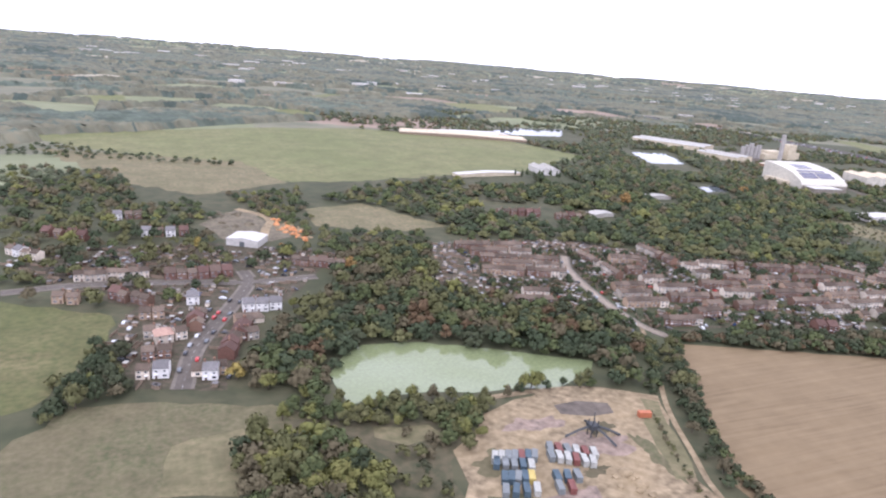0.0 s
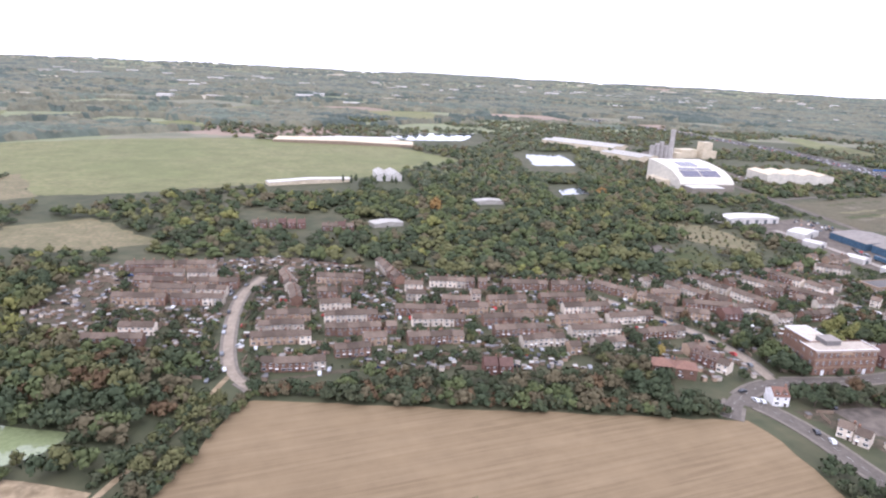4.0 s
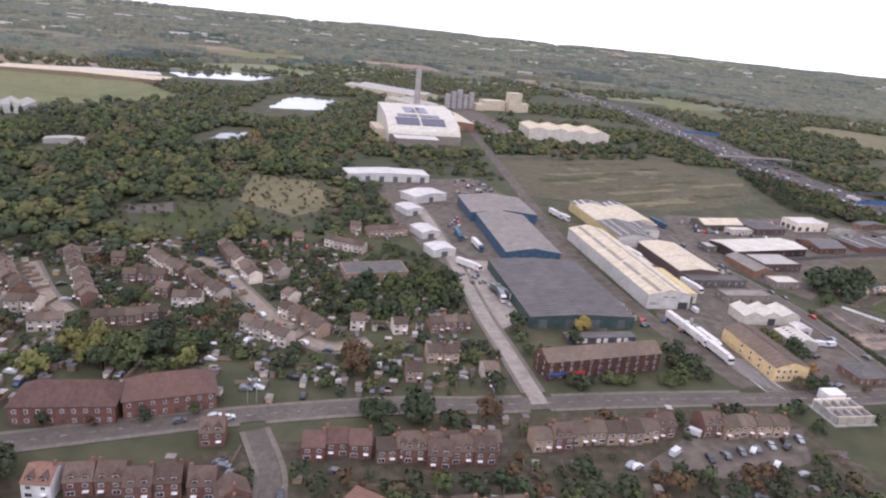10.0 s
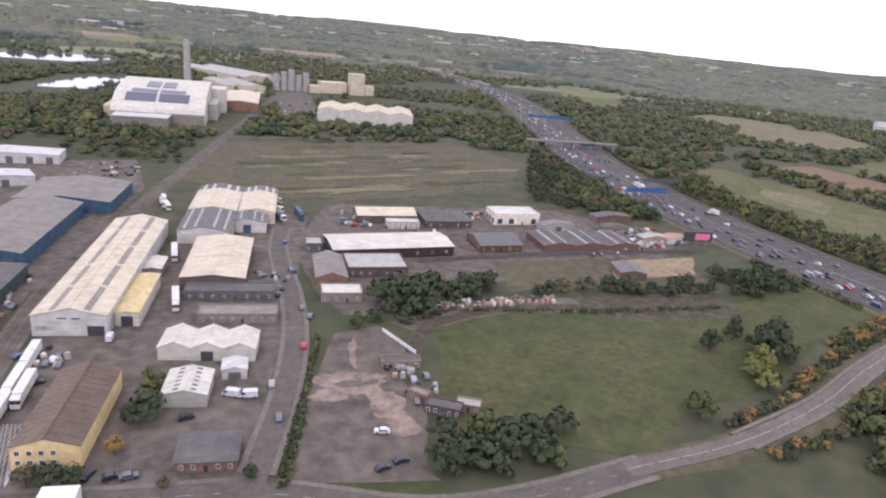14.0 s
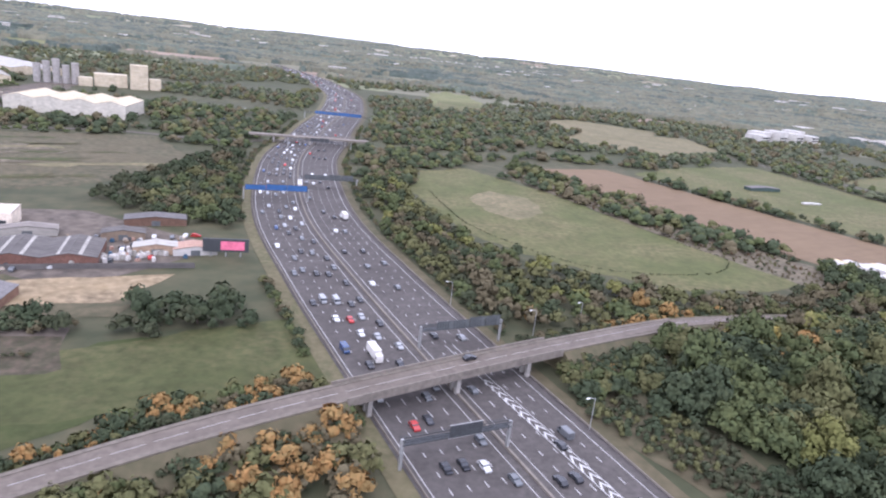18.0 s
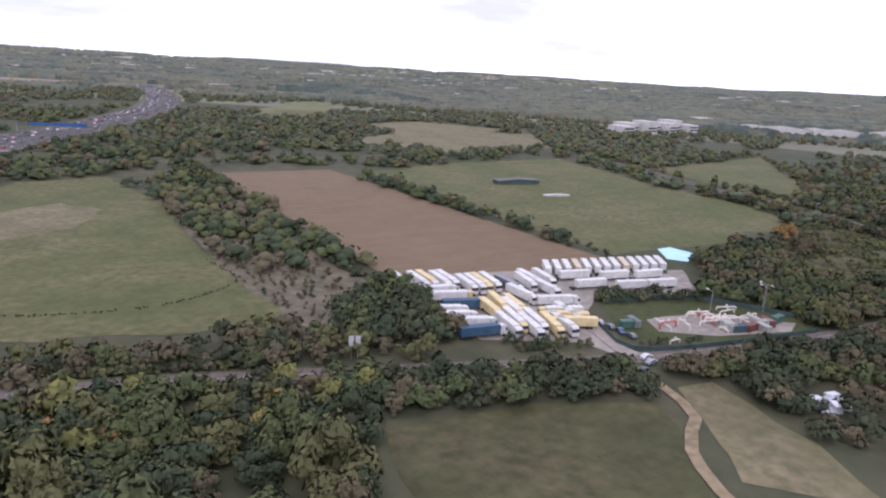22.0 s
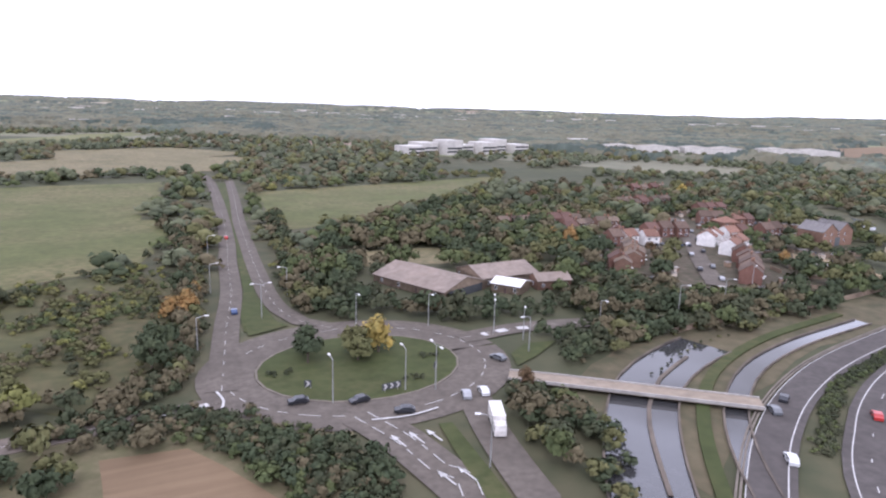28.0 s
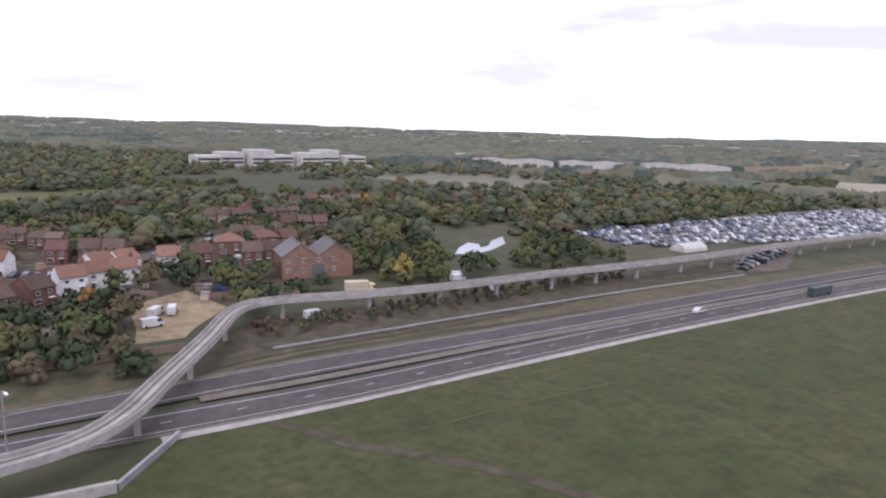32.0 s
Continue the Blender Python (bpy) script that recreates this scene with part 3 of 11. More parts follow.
# ---- which ground is taken, so that no tree stands on it ----
def take(x, y, r):
    i0, i1 = int(max(0, x - r - MX)), int(min(2599, x + r - MX))
    j0, j1 = int(max(0, y - r - MY)), int(min(1399, y + r - MY))
    if i1 >= i0 and j1 >= j0:
        TAKEN[i0:i1 + 1, j0:j1 + 1] = True


def take_line(points, r):
    for p in smooth_line(points, 2.0):
        take(p[0], p[1], r)


def free(x, y):
    i, j = int(x - MX), int(y - MY)
    return not (0 <= i < 2600 and 0 <= j < 1400 and TAKEN[i, j])


ROADS = []


def pavements():
    """Kerbed pavements beside the roads, left out where another road joins."""
    for i, (line, half, points, z, kerb) in enumerate(ROADS):
        if not kerb:
            continue
        fine = smooth_line(points, 2.0)
        nrm = sides_of(fine)
        for side in (-1, 1):
            v, f, last = [], [], False
            for p, n in zip(fine, nrm):
                mid = p[:2] + n * side * (half + 0.5)
                clear = all(j == i or np.min(np.hypot(*(other[0] - mid).T)) > other[1] + 0.9 for j, other in enumerate(ROADS))
                if clear:
                    o = len(v)
                    for off, h in ((half, 0.0), (half, z + 0.05), (half + 0.95, z + 0.05), (half + 0.95, 0.0)):
                        v.append((p[0] + n[0] * off * side, p[1] + n[1] * off * side, h))
                    if last:
                        for a in range(3):
                            q = (o - 4 + a, o + a, o + a + 1, o - 3 + a)
                            f.append(q if side < 0 else q[::-1])
                last = clear
            if f:
                tagged(new("pavement", mesh("pavement", v, f, PAVING)), "narrow grey pavement with a raised kerb beside the road", "pavement", kind="structure")


def road(name, points, width, material, label, z=0.10, marks=True, kerb=True, verge=0.0):
    """A road with kerbs and a dashed middle line."""
    z += 0.005 * len(ROADS)
    ob = ribbon(name, points, width, z, material, label)
    take_line(points, width / 2 + 1.2)
    ROADS.append((np.array([p[:2] for p in smooth_line(points, 1.0)]), width / 2, points, z, kerb))
    if marks:
        dashes(ob, "lane_marking", points, 0.0, 1.6, 2.6, 0.06, z + 0.012)
    return ob


# ---- ground ----
def ground_sheet():
    v, f = [], []
    rings = [0, 150, 400, 800, 1300, 2000, 3000, 4200, 5600, 7500]
    v.append((600, 200, 0))
    for r in rings[1:]:
        v += [(600 + r * math.cos(6.2832 * k / 72), 200 + r * math.sin(6.2832 * k / 72), 0) for k in range(72)]
    for k in range(72):
        f.append((0, 1 + k, 1 + (k + 1) % 72))
    for i in range(len(rings) - 2):
        a = 1 + 72 * i
        for k in range(72):
            f.append((a + k, a + 72 + k, a + 72 + (k + 1) % 72, a + (k + 1) % 72))
    return tagged(new("ground", mesh("ground", v, f, GROUND)), "rough green and brown grassland reaching to the horizon", "ground", kind="structure")


ground_sheet()

# fields and open ground, west to east
patch("water", [(38.7, 161.8), (44.1, 171.3), (51.7, 177.5), (71.4, 175.7), (95.2, 163.8), (118.3, 151.4), (112.5, 144.4), (98.9, 139.6), (78.8, 142.2), (52.5, 146.2), (39.8, 144.0)], 0.05, WATER_M, "calm greenish pond ringed by trees", "pond", 0.8)
patch("stubble_field", [(153.3, 154.9), (156.6, 155.6), (266.6, 112.8), (269.7, 111.9), (270.1, 101.5), (262, 70), (230, -10), (120, -10), (113.7, 89.7)], 0.04, STUBBLE, "pale brown harvested stubble field", "field", 0.6)
patch("large_pasture", [(-115.0, 604.1), (-24.0, 652.3), (80.1, 703.3), (199.4, 724.6), (349.9, 655.8), (383.1, 553.7), (278.0, 475.8), (103.4, 426.7), (62.6, 426.2), (48.0, 491.1), (-39.0, 531.3)], 0.05, PASTURE, "broad pale green pasture", "field", 3)
patch("scrub_ground", [(-90.8, 545.1), (6.5, 511.3), (48.7, 498.2), (67.1, 420.9), (13.2, 389.0), (-26.0, 420.2)], 0.06, DRY, "brown scrubby ground beside the pasture", "field", 3)
patch("dry_field", [(65.5, 352.4), (102.1, 364.3), (134.0, 310.7), (102.4, 300.5), (66.0, 316.7)], 0.05, DRY, "rough field of dry brown grass", "field", 2)
patch("green_paddock", [(-52.1, 233.2), (-18.8, 214.8), (-19.1, 197.6), (-25.6, 177.6), (-32.1, 161.6), (-70, 150), (-140, 240)], 0.05, GRASS, "green paddock beside the houses", "field", 1.5)
patch("rough_meadow", [(-23.6, 159.5), (20.9, 149.6), (35.7, 139.0), (13.4, 130.3), (-2.7, 118.7), (0, 60), (-50, 120)], 0.04, SCRUB, "rough brown meadow with dry tussocks", "field", 1.5)
patch("dry_tussocks", [(-2.6, 136.9), (13.2, 139.7), (14.6, 130.0), (9.7, 115.1), (-4.7, 119.2)], 0.07, DRY, "patch of dry yellow tussock grass", "grass", 1.0)
patch("heath_strip", [(23.8, 141.5), (40.9, 137.1), (60.9, 131.2), (66.0, 122.1), (55.9, 115.4), (53.1, 102.7), (39.7, 106.5), (42.8, 120.1), (36.2, 130.0), (24.2, 135.6)], 0.055, HEATH, "strip of dark rough heath between pond and yard", "grass", 1.0)
patch("dry_tussocks", [(42.6, 133.3), (56.2, 130.5), (58.1, 124.2), (47.8, 123.3), (41.9, 128.5)], 0.075, DRY, "patch of dry brown tussock grass by the pond", "grass", 1.0)
patch("bare_track", [(914.4, 62.2), (916.8, 61.9), (917.5, 57.0), (919.3, 53.1), (920.3, 50.5), (913.6, 53.2), (914.9, 57.4)], 0.07, DIRT, "bare sandy ground beside the cottage", "ground", 0.8)
patch("works_ground", [(71.1, 131.3), (93.2, 139.4), (109.3, 135.4), (123.9, 127.9), (106.9, 93.7), (106, 80), (80, 60), (50, 80), (57.2, 118.5)], 0.06, DIRT, "sandy bare ground of a storage yard with wheel tracks", "yard", 1.0)
for k, (cx, cy, rx, ry, m, lab) in enumerate(((66, 112, 7, 5, SCRUB, "weedy patch in the sandy yard"), (62, 96, 5, 9, SCRUB, "weedy strip in the sandy yard"), (82, 124, 8, 4, FURZE, "dark trodden sand in the yard"), (92, 112, 10, 6, FURZE, "dark trodden sand round the machinery"), (78, 92, 9, 7, FURZE, "oily trodden sand among containers"), (104, 104, 3, 9, SCRUB, "weedy edge of the yard"), (86, 103, 4, 2, HEATH, "dark mud in the yard"), (98, 118, 4, 3, HEATH, "dark mud in the yard"))):
    ring_ = []
    for q in range(36):
        a_ = math.pi * 2 * q / 36
        e_ = 0.85 + 0.22 * math.sin(2 * a_ + k) + 0.16 * math.sin(5 * a_ + 2.1 * k) + 0.10 * math.sin(9 * a_ + 4.3 * k)
        ring_.append((cx + rx * e_ * math.cos(a_), cy + ry * e_ * math.sin(a_)))
    patch("trodden_ground", ring_, 0.064 + 0.003 * k, PINK_DUST if m is FURZE else m, lab, "ground", 0.8)
patch("muddy_ground", [(91.5, 130.7), (99.5, 131.8), (107.1, 128.3), (105.6, 123.5), (98.7, 123.4), (91.4, 126.7)], 0.10, WORN, "dark muddy patch beside the machinery", "ground", 0.8)
patch("muddy_ground", [(117.6, 128.5), (121.8, 125.3), (107.0, 94.7), (101.7, 95.2), (108.3, 112.1)], 0.085, DRY, "brown weedy strip along the yard edge", "ground", 1.0)
patch("storage_yard", [(10.6, 323.7), (34.6, 356.7), (42.9, 329.7), (56.9, 305.0), (40.5, 291.5), (21.4, 296.4)], 0.06, FURZE, "dusty scrap yard of orange and brown heaps", "yard", 2.0)
ribbon("yard_track", [(31, 354), (41, 342), (45, 328), (41, 314), (38, 298)], 4.0, 0.075, DIRT, "pale sandy track through the scrap yard", "track")
patch("gardens", [(113.9, 279.3), (183.5, 277.3), (231.0, 243.0), (332.2, 214.8), (315.2, 219.4), (388.4, 217.3), (406.9, 206.6), (432.7, 150.3), (422.2, 114.8), (399.0, 116.0), (277.2, 131.0), (260.7, 142.4), (177.5, 166.8), (149.6, 163.9), (109.6, 200.6), (93.1, 228.2)], 0.03, GARDEN, "back gardens with lawns, sheds and hedges between the terraces", "garden", 1.0)
patch("gardens", [(-19.1, 197.6), (-12.5, 220.9), (-33.9, 237.8), (-59.7, 271.9), (-38.0, 290.7), (25.8, 291.4), (66.3, 269.3), (39.3, 224.9), (24.2, 206.4), (10.9, 159.4), (-10.4, 164.6)], 0.03, GARDEN, "gardens and yards of a village street", "garden", 1.0)
patch("gardens", [(285, 112), (420, 104), (478, 92), (478, 40), (440, 20), (300, 40)], 0.03, GARDEN, "gardens and car parks south of the main road", "garden", 1.0)
patch("gardens", [(1127.1, 130.1), (1159.7, 173.7), (1196.5, 194.5), (1246.8, 196.4), (1245.2, 150.4), (1210.2, 108.1), (1175.9, 92.2), (1155.3, 80.7), (1140.4, 83.7), (1129.6, 98.7)], 0.03, GARDEN, "gardens and yards of the riverside village", "garden", 1.0)
patch("dry_field", [(401.0, 305.6), (424.0, 291.1), (422.1, 253.2), (403.8, 238.8), (388.0, 264.0)], 0.05, DRY, "rough clearing of dry brown grass among trees", "field", 1.5)
patch("sports_court", [(347.8, 258.5), (364.9, 261.3), (364.7, 247.4), (350.5, 247.2)], 0.07, TARMAC, "grey hard court beside the playing field", "court", 0.2)
patch("playing_field", [(352.3, 245.6), (381.5, 256.1), (374.6, 224.6), (355.9, 229.8)], 0.05, LAWN, "small mown playing field", "field", 0.6)
patch("car_park", [(295.9, 109.3), (305.4, 108.1), (314.9, 103.2), (313.3, 92.3), (295.4, 96.4)], 0.06, WORN, "small tarmac car park behind houses", "car park", 0.3)
patch("car_park", [(433.9, 83.2), (448.9, 88.1), (476.9, 84.5), (468.8, 75.6), (452.5, 74.5)], 0.06, WORN, "tarmac car park beside brick flats", "car park", 0.3)
patch("works_yard", [(446.9, 189.6), (462.7, 181.9), (446.2, 144.0), (433.6, 137.3), (434.8, 149.9)], 0.05, YARD, "worn concrete lorry yard", "yard", 0.4)
patch("works_yard", [(481.2, 96.7), (484.1, 136.3), (507.3, 175.8), (522.1, 229.5), (553.3, 214.8), (534.0, 145.1), (515.8, 88.8)], 0.04, WORN, "patched tarmac yards between warehouses", "yard", 0.4)
patch("works_yard", [(440.1, 187.7), (440.3, 231.4), (450.8, 292.4), (503.1, 297.6), (505.5, 251.8), (479.7, 154.1), (463.0, 131.2), (449.3, 143.2)], 0.04, WORN, "tarmac yards between grey warehouses", "yard", 0.4)
patch("works_yard", [(542.4, 186.2), (563.1, 228.5), (647.1, 214.3), (679.0, 176.4), (646.0, 154.0), (572.4, 150.3), (545.3, 136.4), (541.4, 151.1)], 0.045, WORN, "stained concrete yards of a small trading estate", "yard", 0.4)
patch("waste_ground", [(518.1, 264.7), (540.5, 339.0), (671.5, 351.9), (684.9, 295.3), (642.7, 244.4), (574.0, 232.1), (544.9, 240.2)], 0.05, HEATH, "flat waste ground of brown and green scrub", "field", 2)
streak_rnd = random.Random(5)
for k in range(34):
    sx, sy, sl, sw = streak_rnd.uniform(552, 652), streak_rnd.uniform(246, 334), streak_rnd.uniform(8, 26), streak_rnd.uniform(1.2, 4.5)
    ring_ = []
    for q in range(14):
        a_ = math.pi * 2 * q / 14
        e_ = streak_rnd.uniform(0.45, 1.15)
        ring_.append((sx + sl * math.cos(a_) * e_, sy + sw * math.sin(a_) * streak_rnd.uniform(0.5, 1.2) + 0.12 * sl * math.cos(a_) + 1.5 * math.sin(3 * a_)))
    patch("dry_streak", ring_, 0.09 + 0.003 * k, (DRY, MEADOW, FURZE, LAWN)[k % 4], ("streak of dry pale grass on the waste ground", "streak of rough green grass on the waste ground")[k % 2], "grass", 0.9)
patch("sports_pitch", [(561.6, 128.6), (578.2, 132.3), (644.0, 124.7), (682.1, 130.3), (700, 128), (690, 100), (624.8, 103.6), (577.4, 76.6), (549.0, 94.4)], 0.06, PITCH, "large mown sports ground", "field", 1.0)
patch("car_park", [(540.1, 130.9), (550.0, 132.8), (552.4, 120.0), (547.2, 112.0), (547.5, 98.7), (541.8, 83.9), (543.0, 81.6), (521.6, 87.2), (528.3, 106.4)], 0.07, WORN, "dark worn tarmac car park with pale patches", "car park", 0.4)
patch("lawn", [(521.4, 86.8), (542.9, 81.3), (541.2, 78.6), (521.2, 84.9)], 0.09, LAWN, "strip of mown grass between car park and road", "lawn", 0.2)
sand_rnd = random.Random(17)
for k, (cx, cy, rx, ry) in enumerate(((535.5, 112.5, 4.4, 3.6), (539.0, 111.0, 5.4, 4.2), (541.8, 103.5, 3.6, 5.4), (542.2, 97.0, 2.8, 5.0), (533.0, 108.0, 3.6, 2.4), (541.5, 122.5, 0.9, 6.5))):
    ring_ = []
    for q in range(30):
        a_ = math.pi * 2 * q / 30
        e_ = 0.9 + 0.14 * math.sin(3 * a_ + k) + sand_rnd.uniform(-0.12, 0.12)
        ring_.append((cx + rx * e_ * math.cos(a_) + (0.25 * ry * math.sin(a_) if k == 5 else 0), cy + ry * e_ * math.sin(a_)))
    patch("pale_patch", ring_, 0.10 + 0.003 * k, PINK_DUST, "pale dusty worn patch on the car park", "ground", 0.6)
patch("dark_patch", [(534.5, 111.5), (537.0, 112.4), (540.0, 111.0), (543.0, 111.2), (542.4, 109.6), (538.5, 109.4), (535.5, 110.0)], 0.124, WORN, "dark remnant of tarmac in the dust", "ground", 0.5)
ribbon("cinder_track", [(553.0, 119.0), (555.6, 124.6), (560.5, 129.8), (571.0, 133.4), (586.0, 134.4), (612.0, 130.2), (637.0, 125.2)], 3.4, 0.085, GARDEN, "dark cinder track round the pitch", "track")
ribbon("yard_wall", [(550.2, 129.9), (553.4, 118.6)], 0.16, 0.8, WHITE_WALL, "low white painted wall beside the car park", "wall", thick=0.75)
patch("cinder_ground", [(553.2, 133.4), (569.9, 140.9), (645.9, 134.0), (644.0, 124.7), (578.2, 132.3), (557.7, 127.7)], 0.055, WORN, "dark cinder ground beside the pitch", "ground", 1.0)
patch("waste_yard", [(589.8, 144.0), (595.5, 164.4), (632.5, 163.5), (658.1, 145.2), (653.5, 137.3), (634.7, 139.8)], 0.06, HEATH, "weedy overgrown plot behind the workshops", "yard", 1.0)
patch("bare_plot", [(633.6, 159.9), (665.4, 159.0), (653.3, 144.7), (625.0, 146.7)], 0.075, DIRT, "pale bare dirt plot behind a fence", "yard", 0.6)
patch("bare_plot", [(603.3, 138.6), (625.7, 135.2), (645.1, 130.3), (645.3, 118.2), (643.1, 116.7), (604.3, 125.0)], 0.065, GARDEN, "flat plot of bare dark brown earth", "field", 0.6)
patch("green_verge", [(650.7, 127.1), (674.4, 124.7), (677.6, 113.5), (652.5, 104.1), (627.1, 91.6), (608.7, 86.7), (590.6, 92.5), (588.8, 127.6), (639.1, 115.6)], 0.05, LAWN, "green playing field beside the motorway trees", "field", 1.0)
patch("meadow", [(759.4, 245.8), (780.7, 281.5), (809.2, 289.5), (823.8, 234.6), (826.9, 181.5), (840.9, 127.1), (817.2, 122.4), (788.5, 129.2), (772.8, 143.7), (754.7, 176.8), (753.4, 205.0)], 0.06, GRASS, "green meadow with a dark ragged ring of hedge plants", "field", 1.5)
patch("dry_patch", [(778.1, 229.5), (794.8, 242.3), (806.3, 230.3), (798.9, 206.5), (780.7, 197.5), (775.0, 210.6)], 0.10, DRY, "patch of dry trampled grass in the meadow", "grass", 1.5)
patch("scrub_strip", [(821.0, 276.9), (833.7, 288.5), (848.2, 238.0), (852.8, 182.5), (856.0, 144.6), (863.2, 131.0), (850.0, 110.0), (841.2, 105.9), (835.9, 119.8), (829.9, 152.6), (825.8, 199.7)], 0.07, FURZE, "strip of pale brown dead scrub between the fields", "ground", 1.0)
patch("ploughed_field", [(848.2, 293.7), (900.8, 296.6), (926.5, 134.3), (901.4, 133.5), (863.4, 139.5)], 0.05, SOIL, "bare brown ploughed field", "field", 0.5)
patch("meadow", [(912.6, 285.5), (976.3, 311.2), (1049.8, 319.6), (1043.3, 259.6), (1029.3, 164.1), (977.2, 140.3), (930.7, 139.6), (924.9, 193.6)], 0.05, GRASS, "green meadow with grazed patches", "field", 1.5)
patch("meadow", [(1082.3, 276.6), (1101.2, 281.7), (1226.6, 315.0), (1107.4, 198.1), (1070.1, 187.7)], 0.05, GRASS, "green field beside the dual carriageway", "field", 1.5)
patch("lorry_park", [(863.2, 138.1), (882.2, 138.9), (901.7, 134.3), (939.2, 123.0), (926.0, 106.2), (902.6, 114.5), (892.2, 106.1), (887.5, 88.3), (883.3, 88.8), (881.4, 94.3), (864.4, 101.8), (862.0, 123.0)], 0.06, YARD, "dusty concrete lorry park", "yard", 0.3)
patch("lawn", [(899.9, 109.5), (921.6, 104.3), (934.8, 87.0), (932.8, 81.8), (908.0, 85.0), (889.9, 92.9)], 0.05, LAWN, "green lawn of a fenced pipe compound", "lawn", 0.3)
patch("gravel_bed", [(902.1, 98.7), (917.9, 97.7), (932.2, 85.9), (926.6, 83.1), (909.5, 86.8), (899.8, 93.0)], 0.08, YARD, "pale gravel bed under pipework", "gravel", 0.4)
patch("near_meadow", [(836.0, 80.0), (858.8, 79.0), (877.0, 71.5), (875.0, 64.0), (866, 52), (850, 20), (828, 40)], 0.05, MEADOW, "rough olive-brown meadow by a farm track", "field", 0.8)
patch("dry_verge", [(884.4, 73.6), (891.7, 73.4), (890.7, 64.9), (889.7, 53.1), (884, 40), (872, 52), (879.9, 65.2)], 0.06, DRY, "pale dry grass beside the track", "field", 0.8)
patch("pale_pool", [(948.9, 141.4), (954.3, 141.7), (956.8, 131.3), (946.9, 128.4), (943.3, 132.3)], 0.10, ALGAE, "pale blue milky pool", "pool", 0.3)
patch("bramble_bank", [(1025.2, 78.6), (1040.3, 78.9), (1052.8, 69.3), (1051.9, 54.3), (1053.6, 38.7), (1030, 40), (1000, 30), (985, 60)], 0.04, SCRUB, "rough ground under brambles", "ground", 0.4)
patch("small_field", [(1027.4, 72.0), (1035.7, 71.3), (1043.6, 55.8), (1047.9, 40.0), (1022, 38), (1012, 38), (1033.1, 48.0), (1028.0, 61.2)], 0.06, SOIL, "small pale brown field behind a hedge", "field", 0.4)
patch("meadow", [(1013.5, 224.4), (1042.8, 217.5), (1035.7, 176.8), (1017.5, 161.9)], 0.06, GRASS, "small green meadow beside scrub", "field", 1.0)
patch("paddock", [(1077.1, 156.7), (1105.3, 154.3), (1103.5, 136.9), (1080.2, 140.3)], 0.05, DRY, "paddock of short dry grass behind the barns", "field", 0.6)
patch("scrub_ground", [(984.8, 112.3), (983.8, 137.4), (1010.8, 144.6), (1033.7, 156.8), (1040.9, 136.9), (1036.5, 93.3), (1024.9, 83.7), (1007.3, 93.4)], 0.045, MEADOW, "rough grass with low scrub and brambles", "field", 1.2)
patch("meadow", [(979.8, 205.6), (1047.8, 208.1), (1034.5, 159.8), (1011.0, 145.5), (982.1, 155.0)], 0.055, GRASS, "green meadow behind the scrub", "field", 1.0)
patch("glade", [(1025.2, 132.4), (1035.7, 136.8), (1036.4, 124.4), (1028.0, 120.3), (1023.7, 124.5)], 0.075, LAWN, "small green glade in the scrub", "grass", 0.5)
patch("clearing", [(721.9, 84.7), (727.2, 88.4), (736.2, 87.3), (738.1, 81.8), (741.2, 70.0), (740.5, 65.1), (740, 40), (728, 45)], 0.06, HEATH, "rough bank of dark scrub beside the motorway", "grass", 1.0)
patch("airfield_grass", [(1080, -140), (1080, 0), (1104, 27), (1122, 38), (1146, 44), (1150, 48), (1166, 51.5), (1181, 53.5), (1188, 60.5), (1212, 63.5), (1265, 69.8), (1330, 76.2), (1420, 81.8), (1560, 88), (1600, -140)], 0.05, AIRFIELD, "wide mown airfield grass with brown streaks", "grass", 0.2)
ribbon("mud_track", [(1195.5, 59.5), (1197.8, 57.2), (1201.8, 51.8), (1206.7, 47.6), (1212.5, 41.5), (1220, 30)], 1.3, 0.07, GARDEN, "muddy brown rut across the airfield grass", "track", step=1.5)
for k, (ax, ay, bx, by) in enumerate(((1203, 52, 1262, 57), (1160, 44, 1236, 22), (1225, 61, 1330, 68))):
    ribbon("mud_track", [(ax, ay), (ax * 0.6 + bx * 0.4, ay * 0.6 + by * 0.4 + 1.0), (bx, by)], 0.4, 0.075 + 0.004 * k, MEADOW, "faint wheel track in the airfield grass", "track")
patch("car_park", [(1301, 95.5), (1316, 94.8), (1349, 116.5), (1344, 121.5), (1312, 111.5)], 0.10, WORN, "tarmac overflow car park under the guideway", "car park", 0.6)
patch("river_bank", [(1078, 66), (1100, 78), (1125, 82), (1160, 80), (1200, 84), (1290, 97), (1290, 90), (1200, 77), (1160, 69), (1125, 64), (1100, 55), (1080, 42)], 0.03, HEATH, "rough brown and green river bank", "bank", 0.6)
patch("scrub_bank", [(1189.6, 79.9), (1199.4, 92.5), (1213.0, 95.7), (1249.5, 103.8), (1288.7, 108.5), (1319.6, 112.1), (1303.9, 98.8), (1274.0, 92.8), (1237.1, 83.5), (1208.3, 79.2), (1195.7, 77.1), (1188.8, 73.6)], 0.13, GARDEN, "dark brown bank of dead scrub under the viaduct", "bank", 0.5)
patch("road_bank", [(1188.0, 80.5), (1211.3, 88.9), (1252.5, 90.5), (1314.6, 93.0), (1349.4, 94.4), (1338.7, 88.0), (1246.0, 81.8), (1208.1, 78.5), (1188.3, 72.8)], 0.06, HEATH, "dark brown scrubby bank beside the perimeter road", "bank", 0.4)
